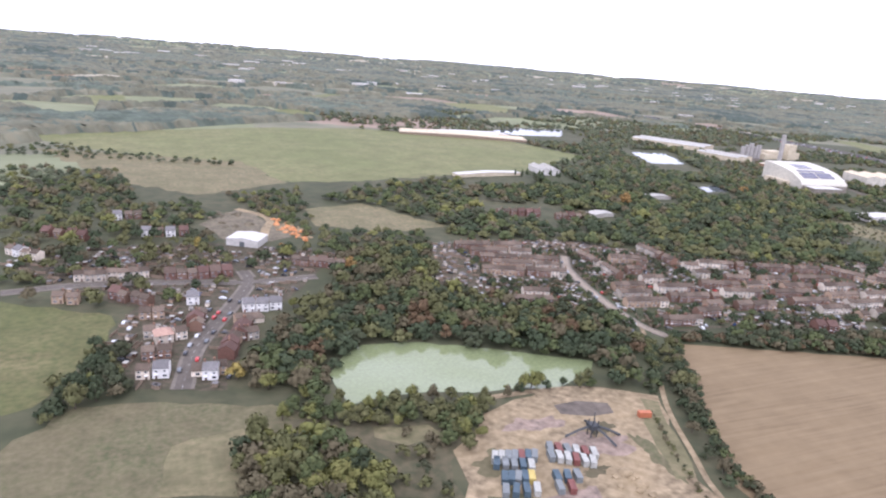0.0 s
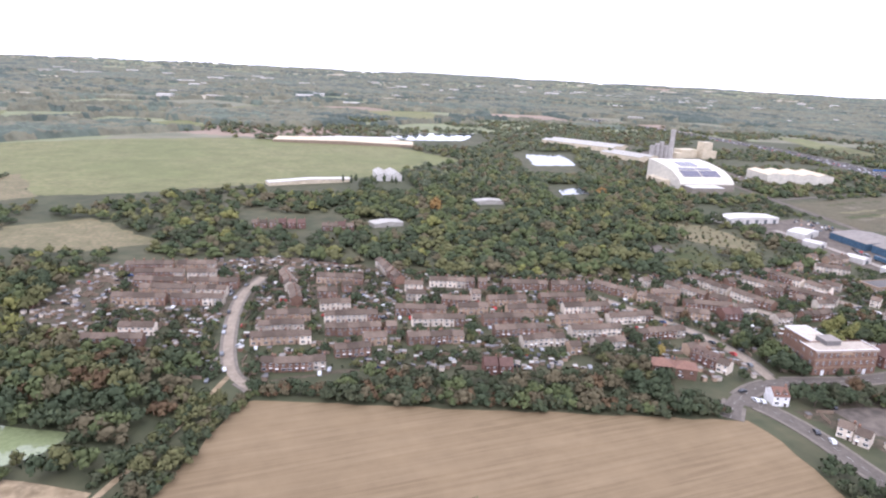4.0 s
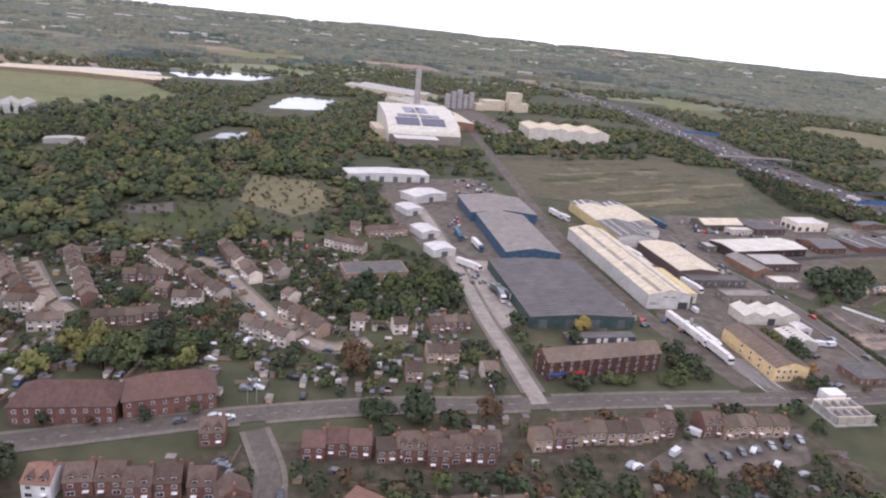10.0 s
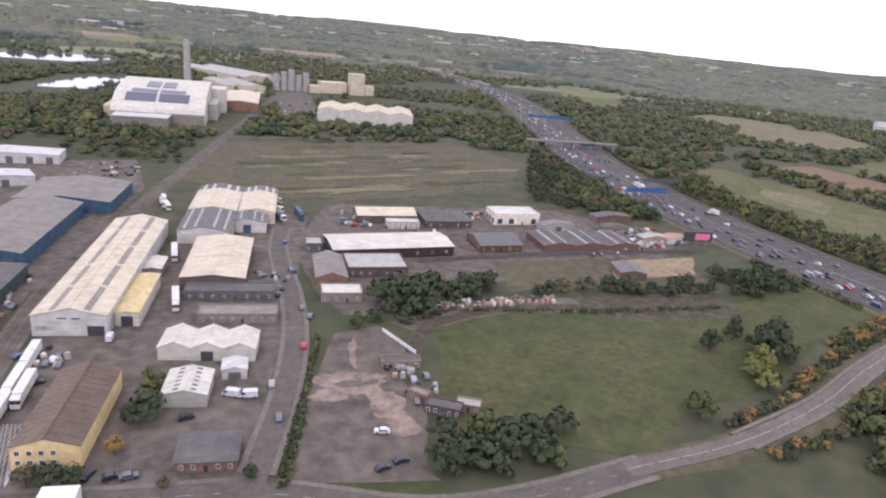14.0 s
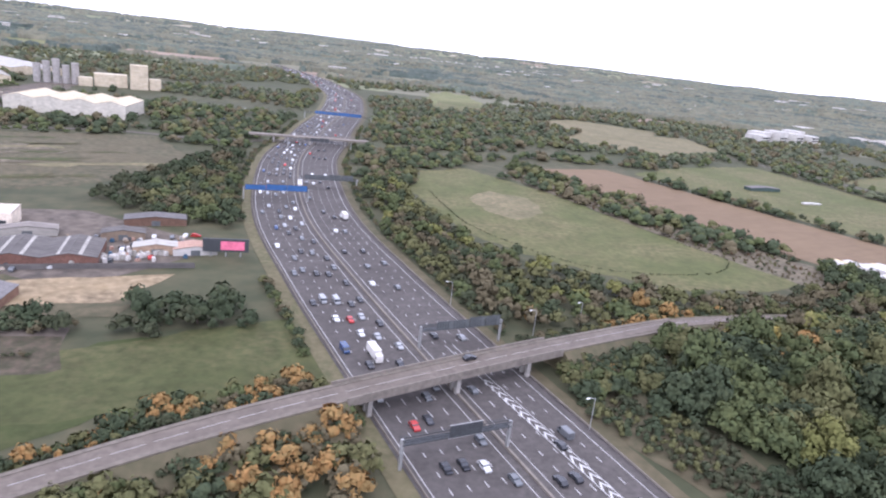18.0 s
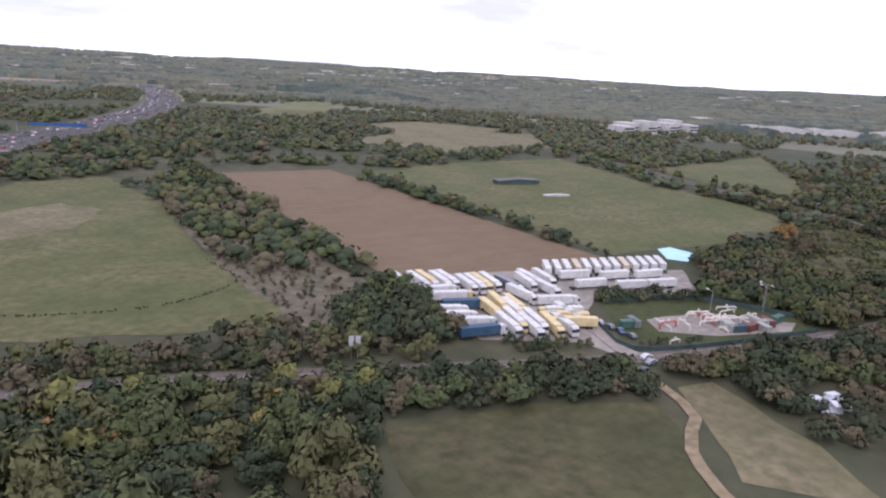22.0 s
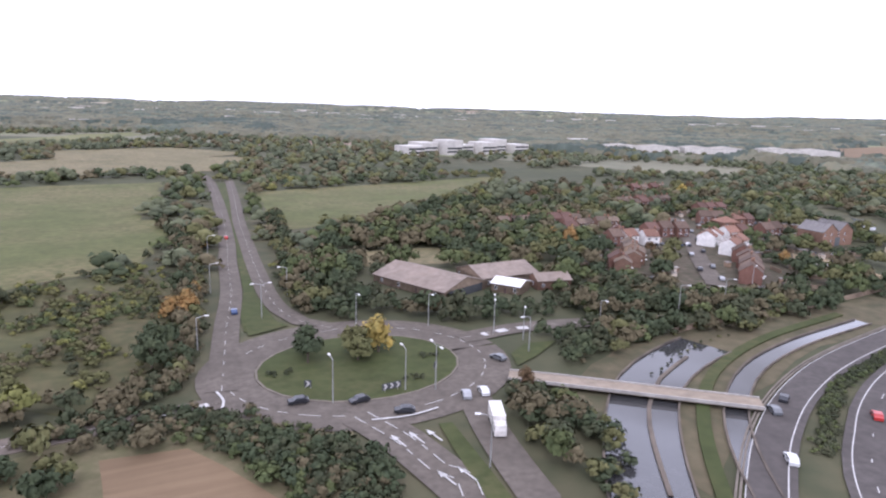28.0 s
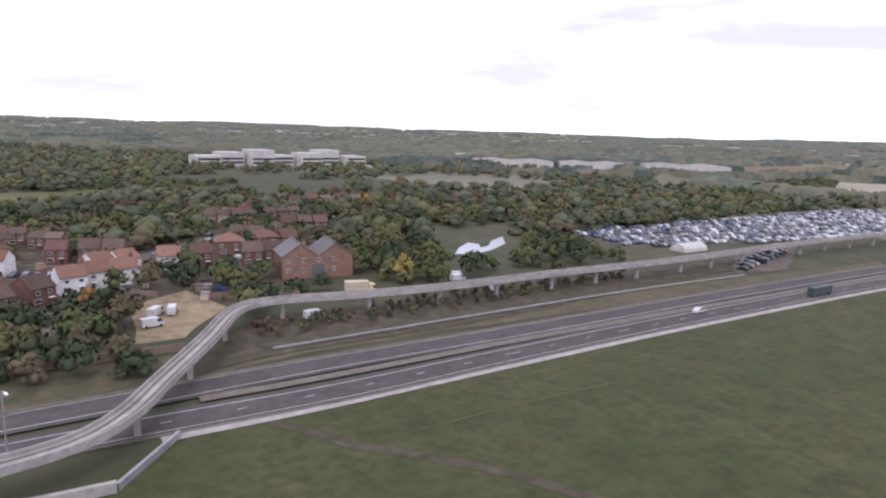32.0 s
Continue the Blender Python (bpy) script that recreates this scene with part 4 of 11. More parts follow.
patch("dirt_yard", [(1183.7, 107.3), (1192.8, 115.5), (1197.4, 102.5), (1190.5, 88.7), (1184.5, 88.4)], 0.07, DIRT, "small dirt yard with parked vans beside the guideway", "yard", 0.6)
patch("vehicle_park", [(1299.0, 154.4), (1438.7, 174.5), (1480, 175), (1440, 122), (1354.3, 123.2), (1301.9, 128.3)], 0.05, TARMAC, "huge tarmac parking field", "car park", 0.6)
patch("lake", [(376.0, 752.0), (440.0, 790.0), (506.0, 792.0), (452.0, 712.0), (388.6, 712.0)], 0.05, LAKE_M, "bright lake between fields", "lake", 3)
patch("lake", [(440.0, 522.1), (483.7, 518.2), (512.2, 591.1), (469.8, 594.3)], 0.05, LAKE_M, "bright lake among trees", "lake", 2)
patch("lake", [(387.7, 389.5), (412.3, 391.9), (418.2, 413.3), (396.3, 408.0)], 0.05, LAKE_M, "small bright lake among trees", "lake", 1)
patch("lagoon", [(1252.5, 133.0), (1257.0, 140.0), (1263.0, 146.5), (1264.5, 143.5), (1262.5, 139.0), (1266.0, 141.0), (1270.0, 147.0), (1277.0, 153.0), (1272.0, 142.5), (1263.0, 135.0), (1257.0, 131.5)], 0.05, LAKE_M, "small curved pond catching the sky", "pond", 0.3)

for k, (pts, m, lab) in enumerate((([(192.0, 1126.6), (304.1, 1279.3), (329.5, 1206.9), (220.3, 1080.7)], PASTURE, "distant pale green field"), ([(91.9, 866.1), (157.3, 921.4), (183.9, 829.9), (135.0, 790.0)], PASTURE, "distant green field among woods"),
                    ([(426.6, 1168.2), (574.3, 1185.7), (581.6, 1017.8), (447.9, 984.2)], PASTURE, "distant striped pale field"), ([(-99.8, 972.7), (-56.2, 1016.9), (-45.6, 866.6), (-75.8, 839.9)], PASTURE, "distant pale field"),
                    ([(1009.7, 770.7), (1070.6, 774.7), (970.9, 592.3), (934.7, 598.0)], PASTURE, "distant green field beyond the motorway"), ([(945.4, 654.7), (1057.5, 820.1), (1032.7, 671.8), (967.9, 567.4)], PASTURE, "distant green hillside field"),
                    ([(912.4, 558.0), (971.1, 658.6), (1020.5, 661.3), (976.7, 571.3)], GRASS, "distant green field beyond woods"), ([(942.5, 401.5), (1017.1, 466.2), (1127.5, 455.4), (1079.1, 364.7), (992.1, 347.3)], DRY, "distant field of dry yellow grass"),
                    ([(-291.8, 1499.7), (-154.0, 1532.7), (-155.9, 1292.3), (-244.0, 1246.7)], SOIL, "distant brown ploughed field"), ([(1776.8, 513.4), (2120.5, 589.3), (1816.6, 404.4), (1668.7, 395.9)], SOIL, "distant brown field by the airport"),
                    ([(994.4, 519.8), (1071.1, 554.2), (1122.9, 491.3), (1061.8, 433.9), (1000.7, 422.0)], DRY, "distant field of pale dry grass"))):
    patch("distant_field", pts, 0.08 + 0.03 * k, m, lab, "field", 2)

# ---- roads ----
VILLAGE_ROAD = [(0.4, 162.0), (4.3, 184.7), (11.8, 204.1), (17.6, 217.8), (25.1, 239.4), (24.3, 252.6)]
road("road", VILLAGE_ROAD, 4.0, TARMAC, "grey tarmac village street between brick houses")
road("road", [(-53.9, 241.3), (-29.6, 245.4), (3.5, 242.9), (25.1, 239.4), (50.9, 241.7)], 3.6, TARMAC, "grey village high street")
TRACK = [(151.9, 170.9), (138.4, 146.8), (122.5, 122.6), (112.7, 101.0), (107.4, 87.5), (104, 60), (98, 20)]
road("road", TRACK, 1.5, DIRT, "narrow sandy lane between hedges", marks=False, kerb=False)
road("track", [(75.5, 138.9), (92.9, 138.8), (107.2, 136.6), (123.3, 127.1)], 2.2, DIRT, "sandy track along the pond", marks=False, kerb=False, z=0.11)
ESTATE_A = [(156.7, 161.0), (152.3, 174.2), (154.5, 202.8), (160.9, 232.9), (170.5, 251.8)]
road("road", ESTATE_A, 2.8, CONC_ROAD, "pale concrete estate road", marks=False)
ESTATE_B = [(294.3, 125.3), (298.7, 141.8), (298.0, 160.3), (292.4, 180.3), (285.6, 200.8)]
road("road", ESTATE_B, 3.0, CONC_ROAD, "pale concrete estate road curving between terraces", marks=False)
ESTATE_C = [(402.6, 139.1), (392.0, 139.0), (384.2, 154.6), (379.4, 171.8), (374.5, 192.1), (368.9, 199.7)]
road("road", ESTATE_C, 3.6, CONC_ROAD, "pale concrete cul-de-sac", marks=False)
ESTATE_D = [(339.5, 168.3), (333.7, 180.6), (327.7, 203.2)]
road("road", ESTATE_D, 3.2, CONC_ROAD, "short pale concrete side road", marks=False)
MAIN = [(266.2, 113.7), (276.2, 121.0), (294.3, 125.3), (321.9, 119.2), (364.3, 117.1), (396.6, 113.4), (417.5, 108.4), (446.2, 102.8), (472.5, 96.9), (498.1, 90.6), (517.7, 86.4), (537.6, 76.7), (553.9, 74.4), (575.7, 75.2)]
road("main_road", MAIN, 4.4, TARMAC, "grey main road with a dashed centre line")
LANE_S = [(276.2, 121.0), (279.5, 114.5), (280.5, 101.1), (278, 75), (282, 40)]
road("road", LANE_S, 4.6, TARMAC, "tarmac road bending past a junction")
YARD_RD = [(428.1, 106.0), (432.0, 126.6), (436.2, 149.6), (444.3, 185.0), (453.7, 231.1), (458.9, 274.8)]
road("road", YARD_RD, 3.6, YARD, "worn concrete road into the works", marks=False)
WORKS_RD = [(516.2, 86.4), (525.2, 108.5), (531.6, 129.7), (535.4, 152.0), (537.9, 181.6), (542.8, 202.8)]
road("road", WORKS_RD, 3.8, TARMAC, "tarmac estate road between sheds and a car park", marks=False)
SIDE_S = [(373.1, 111.6), (373.8, 99.8), (373.2, 85.4), (386, 60)]
road("road", SIDE_S, 3.4, TARMAC, "side road between brick houses", marks=False)
RAIL = [(478.9, 100.0), (480.7, 134.5), (489.1, 182.3), (506.0, 236.8), (532.1, 318.1), (569.4, 432.5), (649.2, 677.7)]
track_bed = road("track_bed", RAIL, 5.2, WORN, "railway bed with rusty rails beside the warehouses", marks=False, kerb=False, z=0.0)
RUST = plain("rusty_rail_steel", (0.075, 0.055, 0.045), rough=0.6)
for off in (-1.5, -0.7, 0.6, 1.4):
    rail = dashes(track_bed, "rail", RAIL, off, 9999, 0, 0.10, 0.13, RUST, "rusty steel rail")
road("road", [(537.0, 349.8), (580.7, 354.6), (652.9, 360.6), (708.0, 345.6), (779.0, 373.8)], 4.0, TARMAC, "road crossing the waste ground", marks=False, kerb=False)

# motorway
MW = [(704, -900), (704, -400), (704, -160), (704, 0), (704, 70), (704, 110), (704.5, 150), (707, 200), (716, 250), (731, 305), (750, 350), (772, 405), (806, 484), (838, 575), (857, 640), (872, 735), (884, 860), (880, 1100)]
motorway = ribbon("motorway", MW, 33.0, 0.14, MWAY, "ten-lane grey asphalt motorway with a concrete central barrier", "motorway")
take_line(MW, 19.0)
for off in (15.0, 1.6, -1.6, -14.2):
    dashes(motorway, "edge_line", MW, off, 9999, 0, 0.12, 0.165, label="continuous white edge line")
for off in (12.4, 9.7, 7.0, 4.3, -4.3, -6.9, -9.5, -12.0):
    dashes(motorway, "lane_marking", MW, off, 1.2, 3.4, 0.14, 0.165)
ribbon("central_barrier", MW, 0.4, 0.5, DULL_CONCRETE, "low stained concrete barrier along the middle of the motorway", "barrier", thick=0.4)
ribbon("verge", MW, 0, 0.10, SCRUB, "strip of brown verge grass beside the motorway", "verge", left=19.5, right=16.5)
ribbon("verge", MW, 0, 0.10, HEATH, "strip of dark verge scrub beside the motorway", "verge", left=-16.5, right=-19.0)
ribbon("safety_barrier", MW, 0.14, 0.62, DULL_CONCRETE, "grey crash barrier at the edge of the motorway", "barrier", left=-15.9, right=-16.05, thick=0.3)
ribbon("safety_barrier", MW, 0.14, 0.62, DULL_CONCRETE, "grey crash barrier at the edge of the motorway", "barrier", left=16.05, right=15.9, thick=0.3)
hv, hf = [], []
gore = smooth_line([(712.5, 0), (713.0, 40), (712.5, 70), (711.0, 100)], 0.7)
gore_n = sides_of(gore)
for k in range(0, len(gore) - 4, 3):
    for sg in (-1, 1):
        o = len(hv)
        for q, off in ((k + 2, 0.0), (k, 0.72 * sg), (k + 1, 0.72 * sg), (k + 3, 0.0)):
            hv.append((gore[q][0] + gore_n[q][0] * off, gore[q][1] + gore_n[q][1] * off, 0.172))
        hf.append((o, o + 1, o + 2, o + 3) if sg > 0 else (o + 3, o + 2, o + 1, o))
tagged(part("chevron_hatching", mesh("chevron_hatching", hv, hf, PAINT), motorway, label="white painted chevrons between slip road and lanes"), kind="stuff")
for s in (-0.8, 0.8):
    dashes(motorway, "edge_line", [(712.5, -80), (713.0, 40), (712.5, 70), (711.0, 112)], s, 9999, 0, 0.14, 0.17, label="white line beside hatching")

# overbridge and the road on it
BR = [(572, 75.6, 0.16), (596, 75, 1.0), (620, 78.5, 2.2), (642, 84.8, 3.2), (670, 91, 4.0), (705, 96.5, 4.3), (735, 101, 4.0), (765, 106, 2.6), (800, 105.5, 0.9), (832, 99.5, 0.15), (880, 86.5, 0.1), (905, 82.5, 0.1), (935, 78.5, 0.1), (960, 78, 0.1), (1000, 78, 0.1), (1026, 79.5, 0.1), (1042, 81, 0.1)]
bridge_road = ribbon("bridge_road", BR, 3.8, 0.0, BRIDGE_TAR, "grey tarmac road climbing over the motorway", "road", thick=0.1)
take_line(BR, 2.7)
dashes(bridge_road, "lane_marking", BR, 0.0, 4.5, 0.9, 0.07, 0.015)
for s in (-1, 1):
    ribbon("pavement", BR[1:8], 0, 0.11, PAVING, "kerbed strip beside the bridge road", "pavement", left=max(1.9 * s, 2.6 * s), right=min(1.9 * s, 2.6 * s), thick=0.25)


def embankment(name, line, width, lo, hi):
    """Sloped earth sides under a raised road between two values of x."""
    pts = [p for p in smooth_line(line, 4.0) if lo <= p[0] <= hi]
    nrm = sides_of(pts)
    v, f = [], []
    for p, n in zip(pts, nrm):
        h = p[2] - 0.12
        for o, z in ((-width / 2 - h * 1.6, 0.0), (-width / 2, h), (width / 2, h), (width / 2 + h * 1.6, 0.0)):
            v.append((p[0] + n[0] * o, p[1] + n[1] * o, z))
    for k in range(len(pts) - 1):
        for j in range(3):
            a = 4 * k + j
            f.append((a, a + 4, a + 5, a + 1))
    f += [(0, 1, 2, 3), tuple(range(len(v) - 1, len(v) - 5, -1))]
    return tagged(new(name, mesh(name, v, f, HEATH)), "scrubby earth embankment carrying the road", "embankment", kind="structure")


embankment("embankment", BR, 5.6, 572, 684)
embankment("embankment", BR, 5.6, 725, 835)
overbridge = thing("overbridge", pose(704, 96.4, 0), "plain concrete road bridge spanning the motorway", "bridge")
deck = [p for p in smooth_line(BR, 4.0) if 681 <= p[0] <= 728]
dn = sides_of(deck)
for s, word in ((-1, "south"), (1, "north")):
    v, f = [], []
    for p, n in zip(deck, dn):
        for o, z in ((2.6 * s, -0.9), (2.6 * s, 0.55), (2.8 * s, 0.55), (2.8 * s, -0.9)):
            v.append((p[0] + n[0] * o - 704, p[1] + n[1] * o - 96.4, p[2] + z))
    for k in range(len(deck) - 1):
        for j in range(4):
            a, b = 4 * k + j, 4 * k + (j + 1) % 4
            f.append((a, b, b + 4, a + 4))
    part("parapet", mesh("parapet", v, f, DULL_CONCRETE), overbridge, label="stained brown concrete parapet and edge beam")
v, f = [], []
for p, n in zip(deck, dn):
    for o, z in ((-2.55, -0.85), (-2.55, -0.12), (2.55, -0.12), (2.55, -0.85)):
        v.append((p[0] + n[0] * o - 704, p[1] + n[1] * o - 96.4, p[2] + z))
for k in range(len(deck) - 1):
    for j in range(4):
        a, b = 4 * k + j, 4 * k + (j + 1) % 4
        f.append((a, b, b + 4, a + 4))
part("deck", mesh("deck", v, f, DULL_CONCRETE), overbridge)
for px in (687.5, 704.0, 719.5):
    py = np.interp(px, [q[0] for q in deck], [q[1] for q in deck])
    for o in (-1.7, 0, 1.7):
        part("pier", boxes("pier", [(px - 704 - 0.35, py - 96.4 + o - 0.35, 0.0, px - 704 + 0.35, py - 96.4 + o + 0.35, 3.5)], CONCRETE), overbridge)

# far overbridge
far_bridge = thing("overbridge", pose(745, 343, 0, 0, 0, -12), "distant concrete road bridge over the motorway", "bridge")
part("deck", boxes("deck", [(-30, -2.5, 3.2, 30, 2.5, 4.0)], DULL_CONCRETE), far_bridge)
for px in (-18, 0, 18):
    part("pier", boxes("pier", [(px - 0.5, -1.8, 0, px + 0.5, 1.8, 3.2)], CONCRETE), far_bridge)

# lanes by the lorry park
road("farm_track", [(884.0, 81.8), (882.5, 77.2), (881.2, 70.0), (879.1, 65.5), (871.5, 59.5), (866, 45), (862, 10)], 1.8, DIRT, "pale curving farm track", marks=False, kerb=False, z=0.11)
road("yard_entry", [(888.9, 100.5), (886.2, 88.8), (886.9, 85.5)], 3.2, YARD, "dusty concrete entry to the lorry park", marks=False, kerb=False, z=0.12)

# roundabout and the dual carriageway
RC = (1060.0, 86.0)
ring = [(RC[0] + 18.2 * math.cos(6.2832 * k / 40), RC[1] + 15.5 * math.sin(6.2832 * k / 40)) for k in range(41)]
ribbon("roundabout_road", ring, 7.4, 0.115, TARMAC, "wide tarmac roundabout carriageway", "road", step=3)
take_line(ring, 4.5)
dashes(bpy.data.objects["roundabout_road"], "lane_marking", ring, 0.0, 1.0, 1.2, 0.1, 0.13)
isl = [(RC[0] + 14.3 * math.cos(6.2832 * k / 24), RC[1] + 11.7 * math.sin(6.2832 * k / 24)) for k in range(24)]
patch("roundabout_island", isl, 0.16, LAWN, "round grass island in the middle of the roundabout", "lawn", 0.05)
ribbon("kerb", isl + [isl[0]], 0.3, 0.18, PAVING, "pale raised kerb round the island", "kerb", thick=0.2)
DUAL_W = [(1041, 84), (1042.8, 94.2), (1045.6, 110.0), (1049.3, 129.0), (1052.5, 154.0), (1055.6, 175.0), (1059.6, 208.0), (1065.4, 264.2), (1070.3, 327.3), (1068, 360)]
DUAL_E = [(1061, 102.5), (1057.0, 107.5), (1055.4, 115.0), (1055.5, 126.5), (1057.9, 152.5), (1060.2, 173.4), (1064.1, 208.0), (1071.5, 262.1), (1078.7, 320.7)]
road("dual_carriageway", DUAL_W, 4.0, TARMAC, "tarmac carriageway running straight away from the roundabout", kerb=False)
road("dual_carriageway", DUAL_E, 3.7, TARMAC, "tarmac carriageway beside a grass median", kerb=False)
patch("median", [(1047.6, 105.5), (1053.6, 106.2), (1053.3, 115.0), (1053.4, 126.5), (1056.0, 152.5), (1058.3, 173.4), (1062.2, 208), (1069.6, 262), (1076, 310), (1072, 310), (1067.5, 264), (1061.7, 208), (1057.7, 175), (1054.7, 154), (1051.6, 129), (1048.4, 114)], 0.13, LAWN, "narrow grass median between the carriageways", "grass", 0.05)
SOUTH_RD = [(1054.8, 71.0), (1057.0, 63.9), (1058.0, 57.2), (1058.8, 51.2), (1047, 25), (1040, -20), (1034, -80)]
road("road", SOUTH_RD, 5.6, TARMAC, "wide tarmac approach road with lane arrows", marks=False, kerb=False)
SOUTH_E = [(1069.6, 70.2), (1067.2, 62.3), (1065.4, 53.9), (1064.5, 48.7), (1056, 25), (1049, -20), (1043, -80)]
road("road", SOUTH_E, 4.2, TARMAC, "tarmac road leaving the roundabout beside a grass median", marks=False, kerb=False)
patch("median", [(1062.2, 65.6), (1063.8, 65.2), (1062.5, 52.9), (1062.1, 49.7), (1050.5, 25), (1044, -20), (1041.5, -20), (1050, 25), (1059.9, 50.7), (1060.3, 53.9)], 0.20, LAWN, "long grass median between the carriageways", "grass", 0.1)
for pts in ([(1048.2, 109.0), (1051.0, 112.6), (1054.8, 106.0), (1050.6, 104.1), (1047.8, 103.3)], [(1082.0, 81.2), (1086.4, 84.1), (1091.8, 83.3), (1085.1, 79.0), (1080.2, 76.8)]):
    patch("splitter_island", pts, 0.24, LAWN, "kerbed grass island between the lanes of a junction", "grass", 0.1)
def arrow(x, y, turn, size=1.0):
    """A painted lane arrow."""
    at = pose(x, y, 0.285, 0, 0, turn)
    pts = [(-1.6, -0.1), (0.3, -0.1), (0.3, -0.42), (1.5, 0), (0.3, 0.42), (0.3, 0.1), (-1.6, 0.1)]
    ob = new("lane_arrow", mesh("lane_arrow", [tuple(at @ Vector((a * size, b * size, 0))) for a, b in pts], [(0, 1, 5, 6), (2, 3, 4, 5, 1)], PAINT))
    return tagged(ob, "white painted arrow on the tarmac", "marking", kind="structure")


for p in ((1056.4, 63.6), (1058.5, 63.5), (1060.5, 63.2), (1057.9, 55.0), (1060.1, 54.9)):
    arrow(p[0], p[1], 100)
for off in (-0.95, 0.95):
    dashes(bpy.data.objects["roundabout_road"], "lane_marking", SOUTH_RD, off, 1.6, 1.4, 0.12, 0.285)
dashes(bpy.data.objects["roundabout_road"], "give_way_line", [(1055.5, 69.3), (1060, 68.6), (1065, 69.4)], 0.0, 0.6, 0.4, 0.3, 0.287)
dashes(bpy.data.objects["roundabout_road"], "give_way_line", [(1040.2, 78.6), (1040.8, 81), (1040.4, 84)], 0.0, 0.6, 0.4, 0.3, 0.287)
dashes(bpy.data.objects["roundabout_road"], "hatching", [(1082, 90), (1088, 90.6), (1094, 89.6)], 0.0, 0.7, 0.6, 1.4, 0.287)
dashes(bpy.data.objects["roundabout_road"], "hatching", [(1034, 79.3), (1039, 80.6)], 0.0, 0.6, 0.6, 1.0, 0.287)
NE_RD = [(1078, 90), (1090, 91), (1102, 89), (1120, 84)]
road("road", NE_RD, 4.4, TARMAC, "tarmac road leaving the roundabout towards the village", kerb=False)
BRIDGE_RD = [(1076.5, 73.2), (1081, 69.8), (1090, 62.3), (1101, 53.2)]
ribbon("small_bridge_road", BRIDGE_RD, 3.0, 0.9, CONC_ROAD, "narrow pale road bridge over the river channels", "bridge", thick=0.35)
take_line(BRIDGE_RD, 2.4)
for o in (-1.5, 1.5):
    ribbon("bridge_parapet", BRIDGE_RD, 0, 1.08, CONCRETE, "low concrete parapet of the river bridge", "parapet", left=o + 0.09, right=o - 0.09, thick=0.4)

# perimeter roads
PA = [(1060, 20), (1087, 41), (1100, 49.5), (1113, 55.5), (1128, 60), (1152, 64.2), (1186, 69.5), (1206, 72.6), (1240, 76.4), (1290, 82.5), (1380, 91), (1480, 97)]
PB = [(1066, 5), (1092, 33), (1108, 44), (1122, 50.5), (1136, 54.5), (1155, 58.8), (1180, 62.4), (1204, 64.6), (1229, 68.4), (1265, 73.2), (1330, 79.8), (1420, 85.5)]
road("perimeter_road", PA, 4.6, MWAY, "dark asphalt perimeter road", z=0.10, marks=False, kerb=False)
road("perimeter_road", PB, 5.0, MWAY, "dark asphalt perimeter road beside the airfield", z=0.11, marks=False, kerb=False)
pz = max(r_[3] for r_ in ROADS) + 0.012
for off, wd in ((-1.45, 0.13), (2.3, 0.10)):
    dashes(bpy.data.objects["perimeter_road"], "edge_line", PA, off, 9999, 0, wd, pz, label="white edge line")
for off, wd in ((1.5, 0.13), (-2.2, 0.10)):
    dashes(bpy.data.objects["perimeter_road"], "edge_line", PB, off, 9999, 0, wd, pz, label="white edge line")
dashes(bpy.data.objects["perimeter_road"], "lane_marking", PB, -0.3, 1.4, 5.5, 0.11, pz)
for off in (2.75, 3.15):
    ribbon("kerb", PA, 0, 0.24, PAVING, "pale double kerb beside the perimeter road", "kerb", left=off + 0.12, right=off - 0.12, thick=0.2)
ribbon("kerb", PB, 0, 0.22, PAVING, "pale kerb beside the airfield", "kerb", left=-2.6, right=-2.95, thick=0.2)
ribbon("paved_strip", [(1190, 67.2), (1204, 68.7), (1237, 73.1), (1290, 79.0), (1380, 87.6), (1480, 93.5)], 1.5, pz - 0.004, PAVING, "worn paved strip between the two roads", "pavement")
ribbon("airfield_path", [(1186, 59.4), (1202, 61.0), (1230, 65), (1265, 69.5), (1330, 76), (1420, 81.5)], 1.2, 0.12, CONCRETE, "pale concrete path along the airfield edge", "path")


# river channels with banks
def channel(points, width, label):
    ribbon("river", points, width, 0.07, RIVER_M, label, "river")
    take_line(points, width / 2 + 1.0)
    for s in (-1, 1):
        ribbon("bank_wall", points, 0, 0.34, WORN, "low concrete channel wall", "wall", left=max(s * width / 2, s * (width / 2 + 0.25)), right=min(s * width / 2, s * (width / 2 + 0.25)), thick=0.3)


channel([(1064, 28), (1075, 45), (1085, 57), (1094, 65), (1104, 70), (1113, 72.8)], 8.2, "still dark river channel reflecting the sky")
channel([(1082, 36), (1090.5, 47.2), (1100, 56), (1112, 63), (1128, 67.6), (1150, 70.5)], 2.6, "narrow straight river channel beside the road")
ribbon("channel_divider", [(1076, 43.5), (1082, 52), (1088, 59), (1096, 65.3), (1106, 70.0)], 0.5, 0.28, WORN, "curved low wall dividing the river channel", "wall", thick=0.25)
ribbon("grass_strip", [(1078, 38), (1087.5, 49.5), (1097.5, 59), (1109, 66), (1126, 71.5), (1150, 75)], 1.6, 0.32, LAWN, "grassy strip between the two river channels", "grass", thick=0.3)


pavements()


